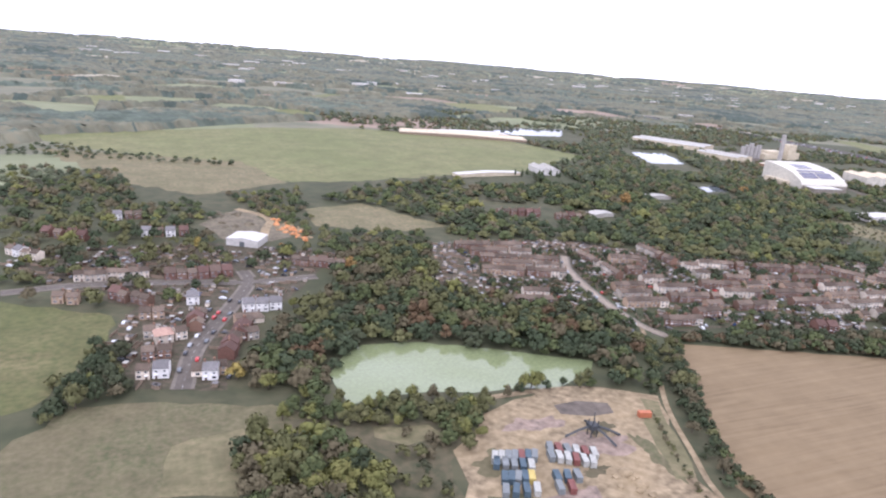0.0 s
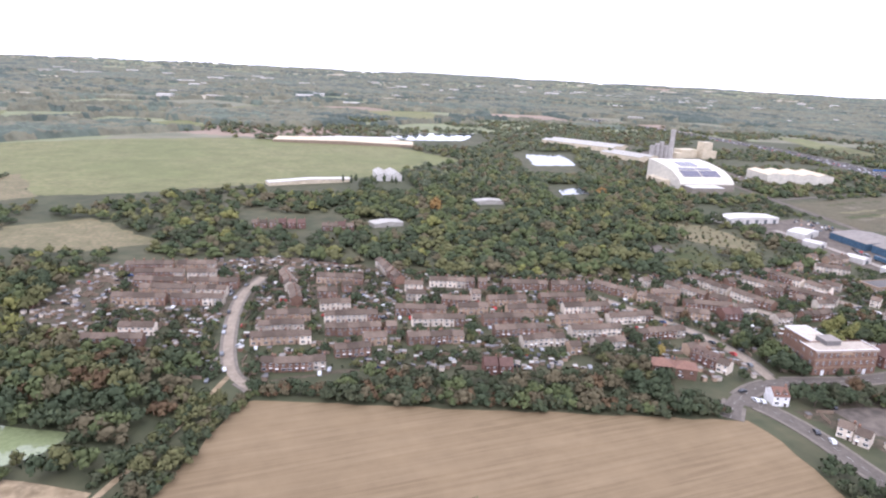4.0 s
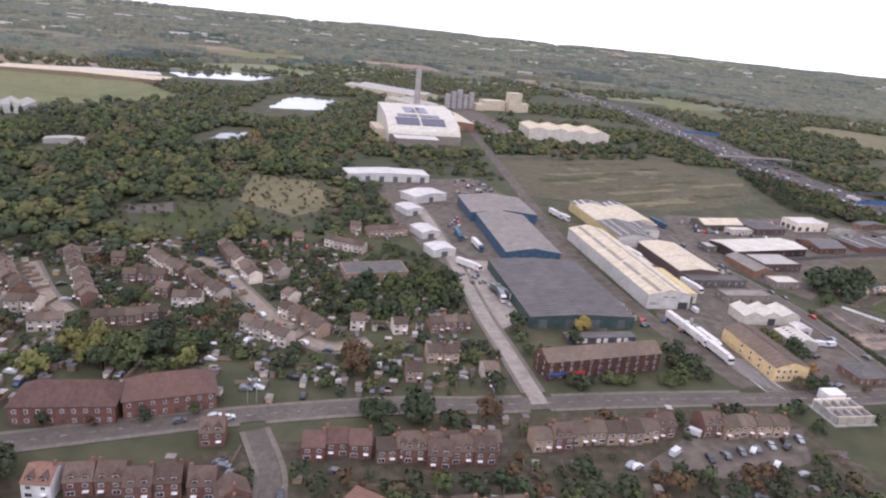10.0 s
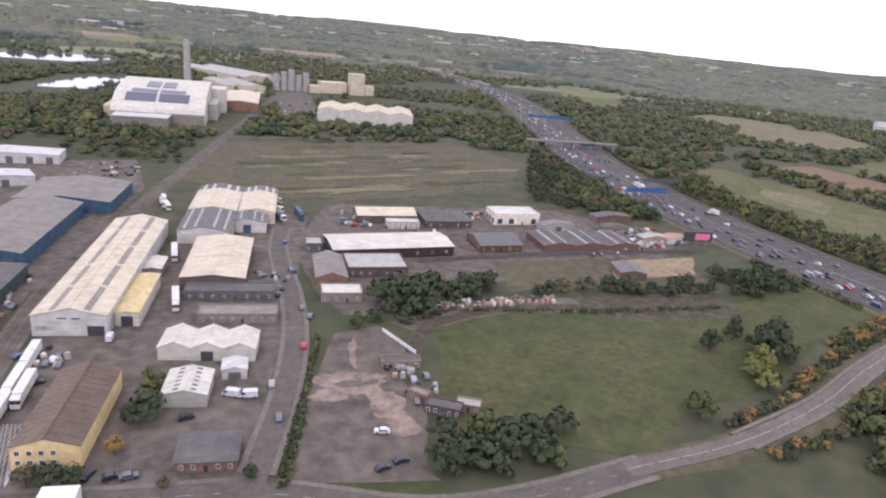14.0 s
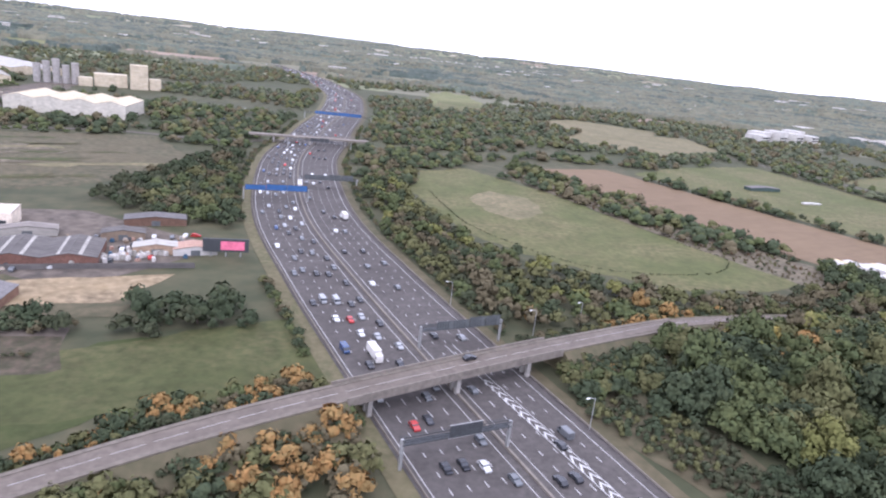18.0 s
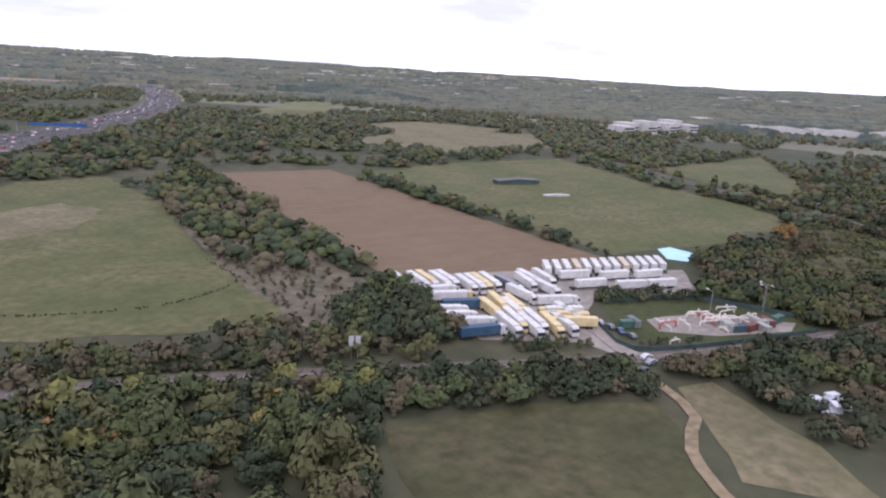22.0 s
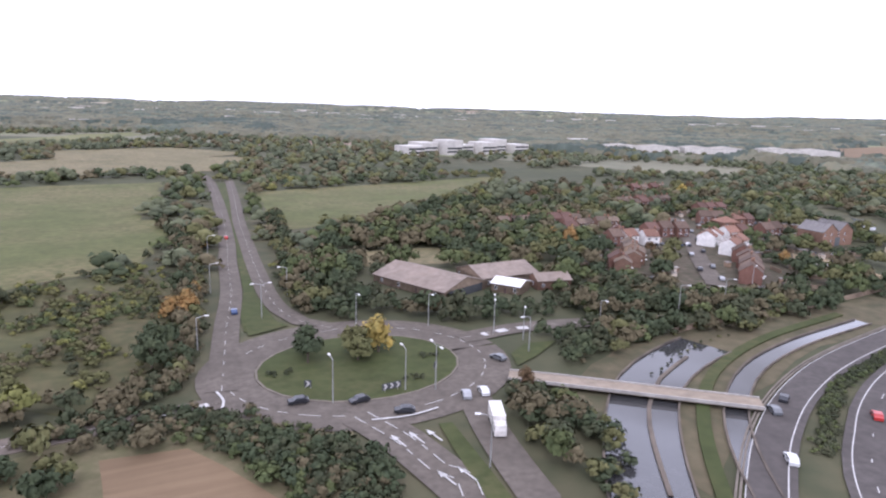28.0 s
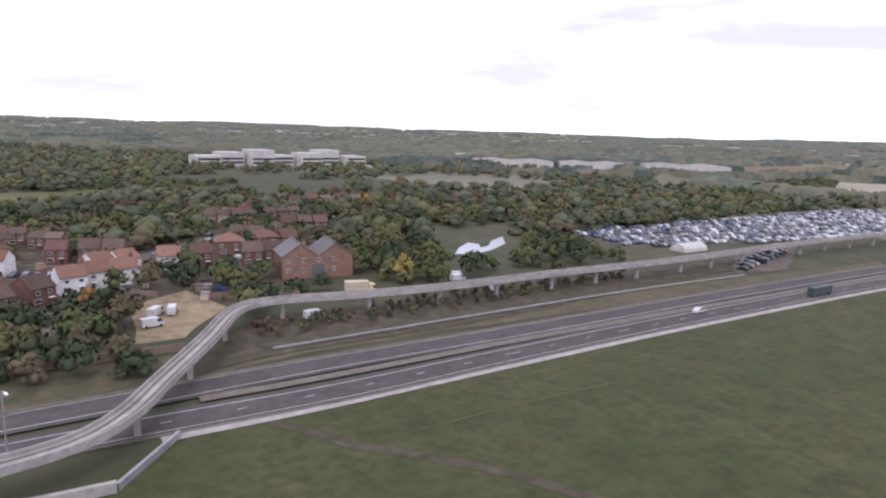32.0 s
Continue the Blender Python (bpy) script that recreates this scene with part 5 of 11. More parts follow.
# ---- houses ----
def gable_wall(name, w, d, eave, ridge, material):
    """Walls of a house: a box with gable ends, front at y = 0, ridge along x."""
    v = [(0, 0, 0), (w, 0, 0), (w, d, 0), (0, d, 0), (0, 0, eave), (w, 0, eave), (w, d, eave), (0, d, eave), (0, d / 2, ridge), (w, d / 2, ridge)]
    return mesh(name, v, [(0, 1, 5, 4), (2, 3, 7, 6), (1, 2, 6, 9, 5), (3, 0, 4, 8, 7)], material)


def gable_roof(name, w, d, eave, ridge, over, material, thick=0.12, ends=0.0):
    s = (ridge - eave) / (d / 2)
    v = []
    for x in (-ends, w + ends):
        v += [(x, -over, eave - over * s), (x, d / 2, ridge), (x, d + over, eave - over * s),
              (x, d + over, eave - over * s + thick), (x, d / 2, ridge + thick), (x, -over, eave - over * s + thick)]
    f = [(0, 1, 7, 6), (1, 2, 8, 7), (2, 3, 9, 8), (3, 4, 10, 9), (4, 5, 11, 10), (5, 0, 6, 11), (5, 4, 1, 0), (4, 3, 2, 1), (6, 7, 10, 11), (7, 8, 9, 10)]
    return mesh(name, v, f, material)


def hip_roof(name, w, d, eave, ridge, over, material):
    r = min(w, d) / 2
    v = [(-over, -over, eave), (w + over, -over, eave), (w + over, d + over, eave), (-over, d + over, eave)]
    v += [(x, y, eave + 0.1) for x, y, z in v[:4]]
    if w >= d:
        v += [(r, d / 2, ridge), (w - r, d / 2, ridge)]
        f = [(4, 5, 9, 8), (6, 7, 8, 9), (5, 6, 9), (7, 4, 8)]
    else:
        v += [(w / 2, r, ridge), (w / 2, d - r, ridge)]
        f = [(4, 5, 8), (5, 6, 9, 8), (6, 7, 9), (7, 4, 8, 9)]
    f += [(0, 1, 5, 4), (1, 2, 6, 5), (2, 3, 7, 6), (3, 0, 4, 7), (3, 2, 1, 0)]
    return mesh(name, v, f, material)


def window_mesh(w, h):
    t = 0.06
    return boxes("window", [(-w / 2, -0.03, 0, w / 2, 0.02, h), (-w / 2 + t, -0.045, t, -0.02, 0.0, h - t), (0.02, -0.045, t, w / 2 - t, 0.0, h - t)], [FRAME, GLASS], [0, 1, 1])


WIN_S, WIN_L = window_mesh(0.75, 0.62), window_mesh(1.15, 0.75)
DOOR = boxes("door", [(-0.26, -0.04, 0, 0.26, 0.02, 1.15)], DOOR_PAINT)
DORMER = mesh("dormer", [(-0.6, 0, 0), (0.6, 0, 0), (0.6, 0, 0.75), (0, 0, 1.25), (-0.6, 0, 0.75), (0.6, 1.3, 0.75), (0, 1.5, 1.25), (-0.6, 1.3, 0.75), (-0.42, -0.03, 0.1), (0.42, -0.03, 0.1), (0.42, -0.03, 0.72), (-0.42, -0.03, 0.72),
                          (-0.34, -0.05, 0.16), (0.34, -0.05, 0.16), (0.34, -0.05, 0.66), (-0.34, -0.05, 0.66), (-0.75, -0.15, 0.65), (0, -0.15, 1.3), (0, 1.6, 1.3), (-0.75, 1.3, 0.65), (0.75, -0.15, 0.65), (0.75, 1.3, 0.65)],
              [(0, 1, 2, 3, 4), (1, 5, 2), (0, 4, 7), (8, 9, 10, 11), (12, 13, 14, 15), (16, 17, 18, 19), (17, 20, 21, 18)], [RED_BRICK, FRAME, GLASS, DARK_TILES], [0, 0, 0, 1, 2, 3, 3])
STACK = boxes("chimney", [(-0.25, -0.2, 0, 0.25, 0.2, 0.95), (-0.3, -0.25, 0.85, 0.3, 0.25, 0.95), (-0.17, -0.09, 0.95, -0.03, 0.09, 1.2), (0.03, -0.09, 0.95, 0.17, 0.09, 1.2)], [BRICK, CHIMNEY_POT], [0, 0, 1, 1])
PORCH = boxes("porch", [(-0.42, -0.6, 1.2, 0.42, 0.0, 1.28)], FRAME)
HOUSE = {
    "brown": ((BRICK, TILES), 3.4, 3.7, 2.8, 3.8, "brown brick terraced house with a tiled roof", 0),
    "cream": ((RENDER, TILES), 3.4, 3.7, 2.8, 3.8, "cream rendered terraced house with a brown tiled roof", 0),
    "buff": ((BUFF_BRICK, TILES), 3.5, 3.8, 2.8, 3.8, "buff brick terraced house with a brown tiled roof", 0),
    "red": ((RED_BRICK, DARK_RED), 3.8, 4.6, 2.9, 4.4, "red brick house with a red tiled roof", 0),
    "redbrown": ((RED_BRICK, DARK_TILES), 4.0, 4.6, 2.9, 4.5, "red brick house with a dark brown tiled roof", 0),
    "white": ((WHITE_WALL, SLATE), 4.0, 4.6, 3.0, 4.3, "white painted house with a grey slate roof", 0),
    "whitered": ((WHITE_WALL, RED_TILES), 4.2, 4.8, 2.9, 4.4, "white cottage with a red tiled roof", 0),
    "salmon": ((RENDER, SALMON_TILES), 5.0, 5.0, 2.6, 4.2, "house with a salmon-pink tiled roof", 1),
    "hipred": ((BRICK, RED_TILES), 6.0, 5.2, 3.0, 4.6, "large brick house with a hipped red tiled roof", 1),
    "bungalow": ((RENDER, TILES), 5.2, 5.0, 1.7, 3.1, "cream bungalow with a hipped brown roof", 1),
}
house_meshes, far_meshes, FAR_HOUSES, far_things = {}, {}, [], [0]


def merged(name, items):
    """Many meshes at their poses, in one mesh with all their materials."""
    v, f, mi, mats = [], [], [], []
    for me, at in items:
        o = len(v)
        v += [tuple(at @ p.co) for p in me.vertices]
        slots = []
        for m in me.materials:
            if m not in mats:
                mats.append(m)
            slots.append(mats.index(m))
        for q in me.polygons:
            f.append(tuple(k + o for k in q.vertices))
            mi.append(slots[q.material_index])
    return mesh(name, v, f, mats, mi)


def house(x, y, turn, style, mirror=False, group=""):
    (wall_m, roof_m), w, d, eave, ridge, label, hip = HOUSE[style]
    if style not in house_meshes:
        walls = gable_wall("wall", w, d, eave, ridge - 0.05, wall_m) if not hip else boxes("wall", [(0, 0, 0, w, d, eave)], wall_m)
        roof = hip_roof("roof", w, d, eave, ridge, 0.25, roof_m) if hip else gable_roof("roof", w, d, eave, ridge, 0.22, roof_m, ends=0.04)
        house_meshes[style] = (walls, roof)
    walls, roof = house_meshes[style]
    at = pose(x, y, 0, 0, 0, turn)
    c = at @ Vector((w / 2, d / 2, 0))
    take(c.x, c.y, max(w, d) / 2 + 0.6)
    take(c.x - 1.2, c.y - 3.2, 2.2)
    if far_away(x, y):
        if style not in far_meshes:
            items = [(walls, Matrix())] + [(me, pose(wx, 0, wz)) for wx, wz, me in ((w * 0.25, 1.85, WIN_S), (w * 0.75, 1.85, WIN_S), (w * 0.3, 0.5, WIN_L), (w * 0.76, 0.0, DOOR)) if wz < eave - 0.6]
            tops = [(roof, Matrix())] + ([] if hip else [(STACK, pose(w - 0.35, d / 2, ridge - 0.35))])
            far_meshes[style] = (merged("wall", items), merged("roof", tops))
        if y > 200 or far_things[0] >= 45:
            FAR_HOUSES.append((far_meshes[style][0], at))
            FAR_HOUSES.append((far_meshes[style][1], at))
            return None
        far_things[0] += 1
        ob = thing("house", at, label, "house", group)
        part("wall", far_meshes[style][0], ob)
        part("roof", far_meshes[style][1], ob)
        return ob
    ob = thing("house", at, label, "house", group)
    part("wall", walls, ob)
    part("roof", roof, ob)
    if not hip or style == "hipred":
        part("chimney", STACK, ob, pose(w - 0.35 if not mirror else 0.35, d / 2, ridge - 0.35))
    if style in ("redbrown", "whitered") and group.endswith("main road"):
        for u in (0.28, 0.74):
            part("dormer", DORMER, ob, pose(w * u, 0.35, eave - 0.05), "small gabled dormer with a white window")
    dx = w * (0.24 if mirror else 0.76)
    part("door", DOOR, ob, pose(dx, 0, 0))
    if eave > 2:
        part("porch", PORCH, ob, pose(dx, 0, 0))
        part("window", WIN_S, ob, pose(w * 0.25, 0, 1.85))
        part("window", WIN_S, ob, pose(w * 0.75, 0, 1.85))
    part("window", WIN_L, ob, pose(w - dx if w < 4.5 else w * 0.3, 0, 0.5))
    if hip:
        part("window", WIN_L, ob, pose(w, d * 0.5, 0.55, 0, 0, 90))
    return ob


def far_away(x, y):
    """Houses so far off the path that they are joined."""
    return (x < 90 and y > 215) or (90 <= x < 285 and y > 176) or (x > 1000 and y > 172) or (285 <= x < 420 and y > 190)


def joined(name, items, label, category):
    """Many meshes at their poses as one object of kind stuff."""
    return tagged(new(name, merged(name, items)), label, category, kind="stuff")


row_count = [0]
YARDS = []
HOUSE_SPOTS = []


def terrace(a, b, styles=("brown", "brown", "cream"), gap=0.0, group="terraced houses of the estate", flip=False):
    """A row of houses whose fronts stand on the line from a to b, facing to its right-hand side."""
    rnd = random.Random(row_count[0] * 7 + 3)
    row_count[0] += 1
    ax, ay = a
    bx, by = b
    if flip:
        ax, ay, bx, by = bx, by, ax, ay
    length, turn = math.hypot(bx - ax, by - ay), math.degrees(math.atan2(by - ay, bx - ax))
    s = 0.0
    st = styles[rnd.randrange(len(styles))]
    k = 0
    while True:
        if gap or k % 4 == 0:
            st = styles[rnd.randrange(len(styles))]
        w = HOUSE[st][1]
        if s + w > length + w * 0.45 and k:
            break
        step = rnd.uniform(-0.45, 0.45) if not gap else rnd.uniform(-0.8, 0.8)
        nx, ny = -math.sin(math.radians(turn)), math.cos(math.radians(turn))
        cx, cy = ax + (bx - ax) * s / length, ay + (by - ay) * s / length
        mx, my = cx + math.cos(math.radians(turn)) * w / 2 + nx * HOUSE[st][2] / 2, cy + math.sin(math.radians(turn)) * w / 2 + ny * HOUSE[st][2] / 2
        if any(np.min(np.hypot(*(r_[0] - (mx, my)).T)) < r_[1] + 2.0 for r_ in ROADS):
            s += w
            k += 1
            continue
        near_ = 7.2 if group.endswith("estate") else 4.4
        if ((not gap and near_ > 5) or group.endswith("riverside village")) and any(r_ != row_count[0] and math.hypot(cx - x_, cy - y_) < near_ for x_, y_, r_ in HOUSE_SPOTS):
            s += w
            continue
        HOUSE_SPOTS.append((cx, cy, row_count[0]))
        house(ax + (bx - ax) * s / length + nx * step, ay + (by - ay) * s / length + ny * step, turn + (rnd.uniform(-4, 4) if gap else 0), st, k % 2 == 1, group)
        if not gap:
            YARDS.append((cx, cy, turn, w, HOUSE[st][2], rnd.random()))
        s += w + (gap * rnd.uniform(0.6, 1.4) if gap else 1.5 if k % 5 == 4 else 0.02)
        k += 1


EST = ("cream", "buff", "brown", "cream", "brown")
# rows that run away from the path
for a, b in (((304.3, 181.4), (289.9, 209.3)), ((327.6, 177.8), (318.5, 201.7)), ((341.4, 172.1), (335.0, 205.7)), ((380.7, 177.8), (375.7, 206.5)), ((391.9, 142.5), (381.1, 166.8)),
             ((372.0, 168.2), (356.1, 199.6)), ((388.6, 181.3), (381.2, 202.4)), ((394.5, 149.3), (386.7, 165.1)), ((390.3, 133.3), (374.9, 151.0)), ((175.9, 216.4), (176.0, 250.4)), ((216.9, 232.6), (216.0, 257.1))):
    terrace(b, a, EST, flip=False)
for a, b in (((420.7, 117.0), (425.4, 116.2)), ((414.7, 118.6), (419.6, 117.3)), ((404.6, 120.9), (409.8, 119.5)), ((411.8, 126.7), (418.1, 125.5)), ((407.6, 206.0), (419.3, 195.9)), ((424.8, 212.6), (440.2, 213.0)), ((393.1, 147.9), (401.3, 145.4)), ((418.1, 140.4), (428.6, 139.1)), ((405.7, 142.2), (416.9, 140.7)), ((312.3, 206.3), (321.6, 206.4)), ((343.8, 197.0), (353.4, 195.9)), ((398.9, 144.7), (423.3, 141.7)), ((344.9, 158.0), (357.7, 158.6)), ((332.6, 158.9), (344.4, 158.9)), ((261.0, 198.5), (280.3, 195.1)), ((241.3, 201.2), (259.6, 197.6)), ((274.9, 160.8), (294.7, 159.2)), ((256.8, 157.7), (267.3, 157.0)), ((236.0, 165.8), (251.3, 163.8)), ((273.8, 175.1), (289.9, 173.1)),):
    terrace(a, b, EST)
for a, b in (((256.0, 177.7), (271.8, 175.7)), ((231.9, 185.5), (254.7, 180.2)), ((254.7, 216.3), (291.1, 205.4)), ((228.5, 226.2), (253.1, 217.7)), ((209.1, 190.3), (245.5, 181.3)), ((225.3, 205.6), (249.1, 196.8)), ((266.7, 206.7), (291.5, 193.3)), ((217.7, 223.7), (264.8, 207.9)), ((183.8, 211.3), (195.0, 209.4)), ((165.2, 204.5), (181.0, 203.4)), ((181.0, 189.8), (204.4, 185.3)), ((159.7, 170.5), (175.9, 167.3)), ((158.8, 188.5), (177.4, 185.5)), ((113.7, 199.6), (133.0, 195.0)), ((123.3, 206.1), (134.5, 202.9)), ((119.3, 233.9), (156.9, 222.7)), ((125.4, 250.2), (160.8, 239.7)), ((398.1, 208.4), (411.4, 205.6)), ((420.0, 218.4), (436.9, 215.1)), ((361.4, 167.1), (371.6, 164.6)),):
    terrace(a, b, EST)
for a, b in (((350.3, 184.0), (359.2, 181.9)), ((319.4, 191.3), (326.4, 190.7)), ((282.4, 146.5), (291.0, 145.7)), ((270.9, 155.4), (282.0, 154.6)), ((233.9, 159.2), (242.4, 158.0)), ((228.0, 210.9), (240.7, 207.8)), ((255.2, 168.8), (272.7, 165.9)), ((231.3, 175.3), (252.6, 171.4)), ((263.9, 187.5), (282.4, 184.4)), ((243.6, 190.7), (262.5, 187.1)), ((227.7, 196.7), (242.1, 193.0)), ((180.5, 174.3), (191.3, 172.9)), ((320.8, 202.4), (343.7, 194.2)), ((331.0, 188.6), (361.6, 172.1)), ((310.2, 180.4), (336.1, 167.1)), ((287.6, 180.2), (309.6, 169.4)), ((300.2, 196.6), (316.1, 188.9)), ((203.1, 176.8), (220.2, 173.9)), ((186.9, 180.5), (201.8, 178.1)), ((251.6, 186.4), (274.8, 174.9)),):
    terrace(a, b, EST)
for a, b in (((247.3, 174.3), (262.9, 169.9)), ((252.7, 198.3), (283.0, 183.9)), ((215.1, 213.5), (227.8, 210.1)), ((233.7, 191.9), (255.7, 185.3)), ((206.7, 201.0), (232.0, 192.9)), ((182.9, 200.2), (202.4, 196.5)), ((162.1, 197.1), (177.0, 195.0)), ((178.7, 225.0), (191.0, 221.8)), ((188.1, 239.9), (205.2, 234.1)), ((171.5, 230.2), (180.1, 229.3)), ((127.7, 241.6), (156.9, 232.0)), ((125.2, 259.4), (154.7, 252.7)), ((121.7, 270.1), (153.4, 263.9)),):
    terrace(a, b, EST)
terrace((315.9, 167.1), (330.5, 165.7), ("red", "redbrown"))
terrace((174.3, 331.1), (199.1, 324.4), ("red", "brown"), 0.8, "houses in the wood")
terrace((206.5, 318.7), (221.5, 315.9), ("red", "brown"), 0.6, "houses in the wood")
# village in the west
for a, b in (((-4.7, 169.0), (1.3, 168.2)), ((2.8, 167.8), (10.6, 166.9)), ((-7.2, 182.1), (-0.0, 181.6)), ((-9.5, 194.1), (-3.3, 194.0)), ((-11.1, 209.8), (-4.0, 209.8)), ((15.6, 188.0), (22.7, 189.2)), ((17.0, 199.2), (24.8, 200.7))):
    terrace(a, b, ("bungalow", "cream", "buff"), 0.3, "village houses")
terrace((-10.6, 170.2), (-0.8, 169.1), ("white", "cream", "brown"), 0.6, "village houses")
terrace((1.6, 167.3), (10.7, 165.7), ("white", "cream", "brown"), 0.6, "village houses")
terrace((-9.6, 180.6), (-1.0, 180.0), ("cream", "brown"), 0.6, "village houses")
terrace((-6.2, 190.9), (2.3, 193.1), ("salmon", "red", "cream"), 0.6, "village houses")
terrace((1.9, 177.9), (9.8, 209.2), ("red", "brown", "whitered"), 0.5, "village houses")
terrace((18.3, 200.5), (9.9, 176.1), ("brown", "red", "buff"), 0.5, "village houses")
terrace((20.2, 211.1), (31.5, 210.0), ("white",), 0.3, "village houses")
terrace((-33.4, 249.0), (-10.2, 250.1), ("white", "white", "cream"), 0.1, "village houses")
terrace((-37.5, 228.1), (-27.0, 227.1), ("buff",), 0.8, "village houses")
terrace((-21.4, 230.2), (-8.3, 220.1), ("red", "brown"), 0.6, "village houses")
terrace((-7.8, 244.8), (23.8, 247.3), ("redbrown", "red", "brown"), 0.3, "village houses")
terrace((3.0, 220.5), (8.7, 220.5), ("white",), 0.4, "village houses")
terrace((43.6, 256.8), (62.6, 248.2), ("redbrown", "brown"), 0.1, "village houses")
terrace((-60.5, 285.9), (-49.6, 275.9), ("white", "cream"), 0.5, "village houses")
terrace((-52.6, 308.9), (-34.9, 300.1), ("red", "brown"), 1.5, "village houses")
terrace((-26.5, 335.1), (-14.4, 336.3), ("white", "brown"), 1.0, "village houses")
terrace((-13.4, 304.7), (8.6, 304.2), ("red", "white", "brown"), 1.5, "village houses")
# south of the main road
for a, b, st, gp in (((344.7, 101.2), (356.2, 98.3), ("redbrown",), 0.2), ((339.4, 103.0), (344.0, 101.4), ("whitered",), 0.2), ((363.8, 109.0), (371.4, 107.6), ("redbrown",), 0.5), ((365.1, 95.4), (365.7, 83.2), ("redbrown", "brown"), 0.4), ((380.8, 85.4), (386.3, 78.4), ("hipred",), 0.6), ((379.2, 101.6), (390.7, 98.5), ("red",), 0.05), ((390.7, 97.0), (412.7, 92.5), ("redbrown", "brown"), 0.05), ((418.4, 92.4), (445.8, 88.2), ("redbrown", "buff"), 0.05), ((397.4, 79.1), (408.1, 77.0), ("buff", "brown"), 0.4), ((284.7, 99.5), (288.7, 91.3), ("brown", "cream"), 0.5), ((315.7, 96.4), (321.4, 88.3), ("salmon",), 0.3), ((282.1, 115.2), (288.3, 112.5), ("whitered",), 0.3), ((263.2, 140.6), (274.6, 132.9), ("hipred",), 0.4), ((216.8, 152.2), (223.4, 150.2), ("red",), 0.4), ((453.0, 86.9), (469.4, 83.5), ("buff", "redbrown"), 0.05), ((394.6, 95.0), (412.3, 90.1), ("redbrown",), 0.05),):
    terrace(a, b, st, gp, "houses south of the main road")
for a, b, st, gp in (((356.6, 97.8), (364.2, 95.7), ("redbrown",), 1.0), ((280.6, 144.5), (284.8, 134.0), ("redbrown", "cream"), 0.2),):
    terrace(a, b, st, gp, "houses south of the main road")
# village by the river in the east
for a, b, st, gp in (((1141.5, 116.8), (1155.0, 133.9), ("buff", "brown"), 0.05), ((1151.2, 139.4), (1161.3, 138.3), ("redbrown", "whitered"), 0.3), ((1154.4, 94.7), (1168.7, 107.1), ("redbrown",), 0.05), ((1175.3, 144.8), (1182.0, 144.0), ("redbrown",), 0.4),
                     ((1173.9, 118.7), (1186.0, 123.6), ("whitered",), 0.3), ((1189.0, 132.8), (1195.2, 132.1), ("red", "whitered"), 0.3), ((1209.7, 148.8), (1221.5, 149.4), ("hipred", "red"), 0.3), ((1205.2, 198.9), (1219.9, 197.8), ("red", "brown"), 1.0),
                     ((1152.8, 169.9), (1163.1, 169.2), ("brown", "red"), 0.2), ((1164.9, 162.3), (1170.5, 160.6), ("brown",), 0.3), ((1205.1, 158.6), (1211.6, 154.9), ("redbrown",), 0.3), ((1237.5, 232.6), (1266.3, 232.1), ("red", "buff"), 2.0), ((1146.8, 153.8), (1150.7, 152.6), ("red",), 0.3)):
    terrace(a, b, st, gp, "houses of the riverside village")
for a, b, st, gp in (((1133.3, 112.8), (1146.0, 129.0), ("red", "brown"), 0.1), ((1146.3, 129.9), (1158.8, 144.0), ("red",), 0.1), ((1148.1, 138.4), (1160.5, 135.7), ("redbrown", "whitered"), 0.1), ((1169.7, 144.9), (1179.1, 143.5), ("red",), 0.2), ((1156.4, 97.3), (1173.3, 112.3), ("redbrown",), 0.05), ((1179.0, 128.7), (1186.7, 134.1), ("whitered",), 0.1),
                     ((1188.0, 132.4), (1197.6, 133.6), ("red",), 0.2), ((1201.1, 146.4), (1211.4, 145.1), ("hipred",), 0.2), ((1151.6, 159.1), (1170.0, 162.0), ("brown", "red"), 0.2), ((1205.0, 134.3), (1212.9, 133.4), ("redbrown",), 0.2), ((1203.8, 192.7), (1214.5, 192.8), ("red", "buff"), 0.3), ((1221.7, 197.8), (1234.2, 199.2), ("brown",), 0.3),
                     ((1221.6, 172.7), (1232.1, 172.4), ("red",), 0.3), ((1135.2, 171.8), (1146.4, 170.3), ("brown",), 0.5)):
    terrace(a, b, st, gp, "houses of the riverside village")


# ---- larger buildings ----
def stand(a, b, depth):
    """Keep trees off the ground under a building."""
    ln_ = math.hypot(b[0] - a[0], b[1] - a[1])
    ux, uy = (b[0] - a[0]) / ln_, (b[1] - a[1]) / ln_
    shade([(a[0] + ux * p - uy * q, a[1] + uy * p + ux * q) for p, q in ((-1, -3), (ln_ + 1, -3), (ln_ + 1, depth + 1), (-1, depth + 1))])


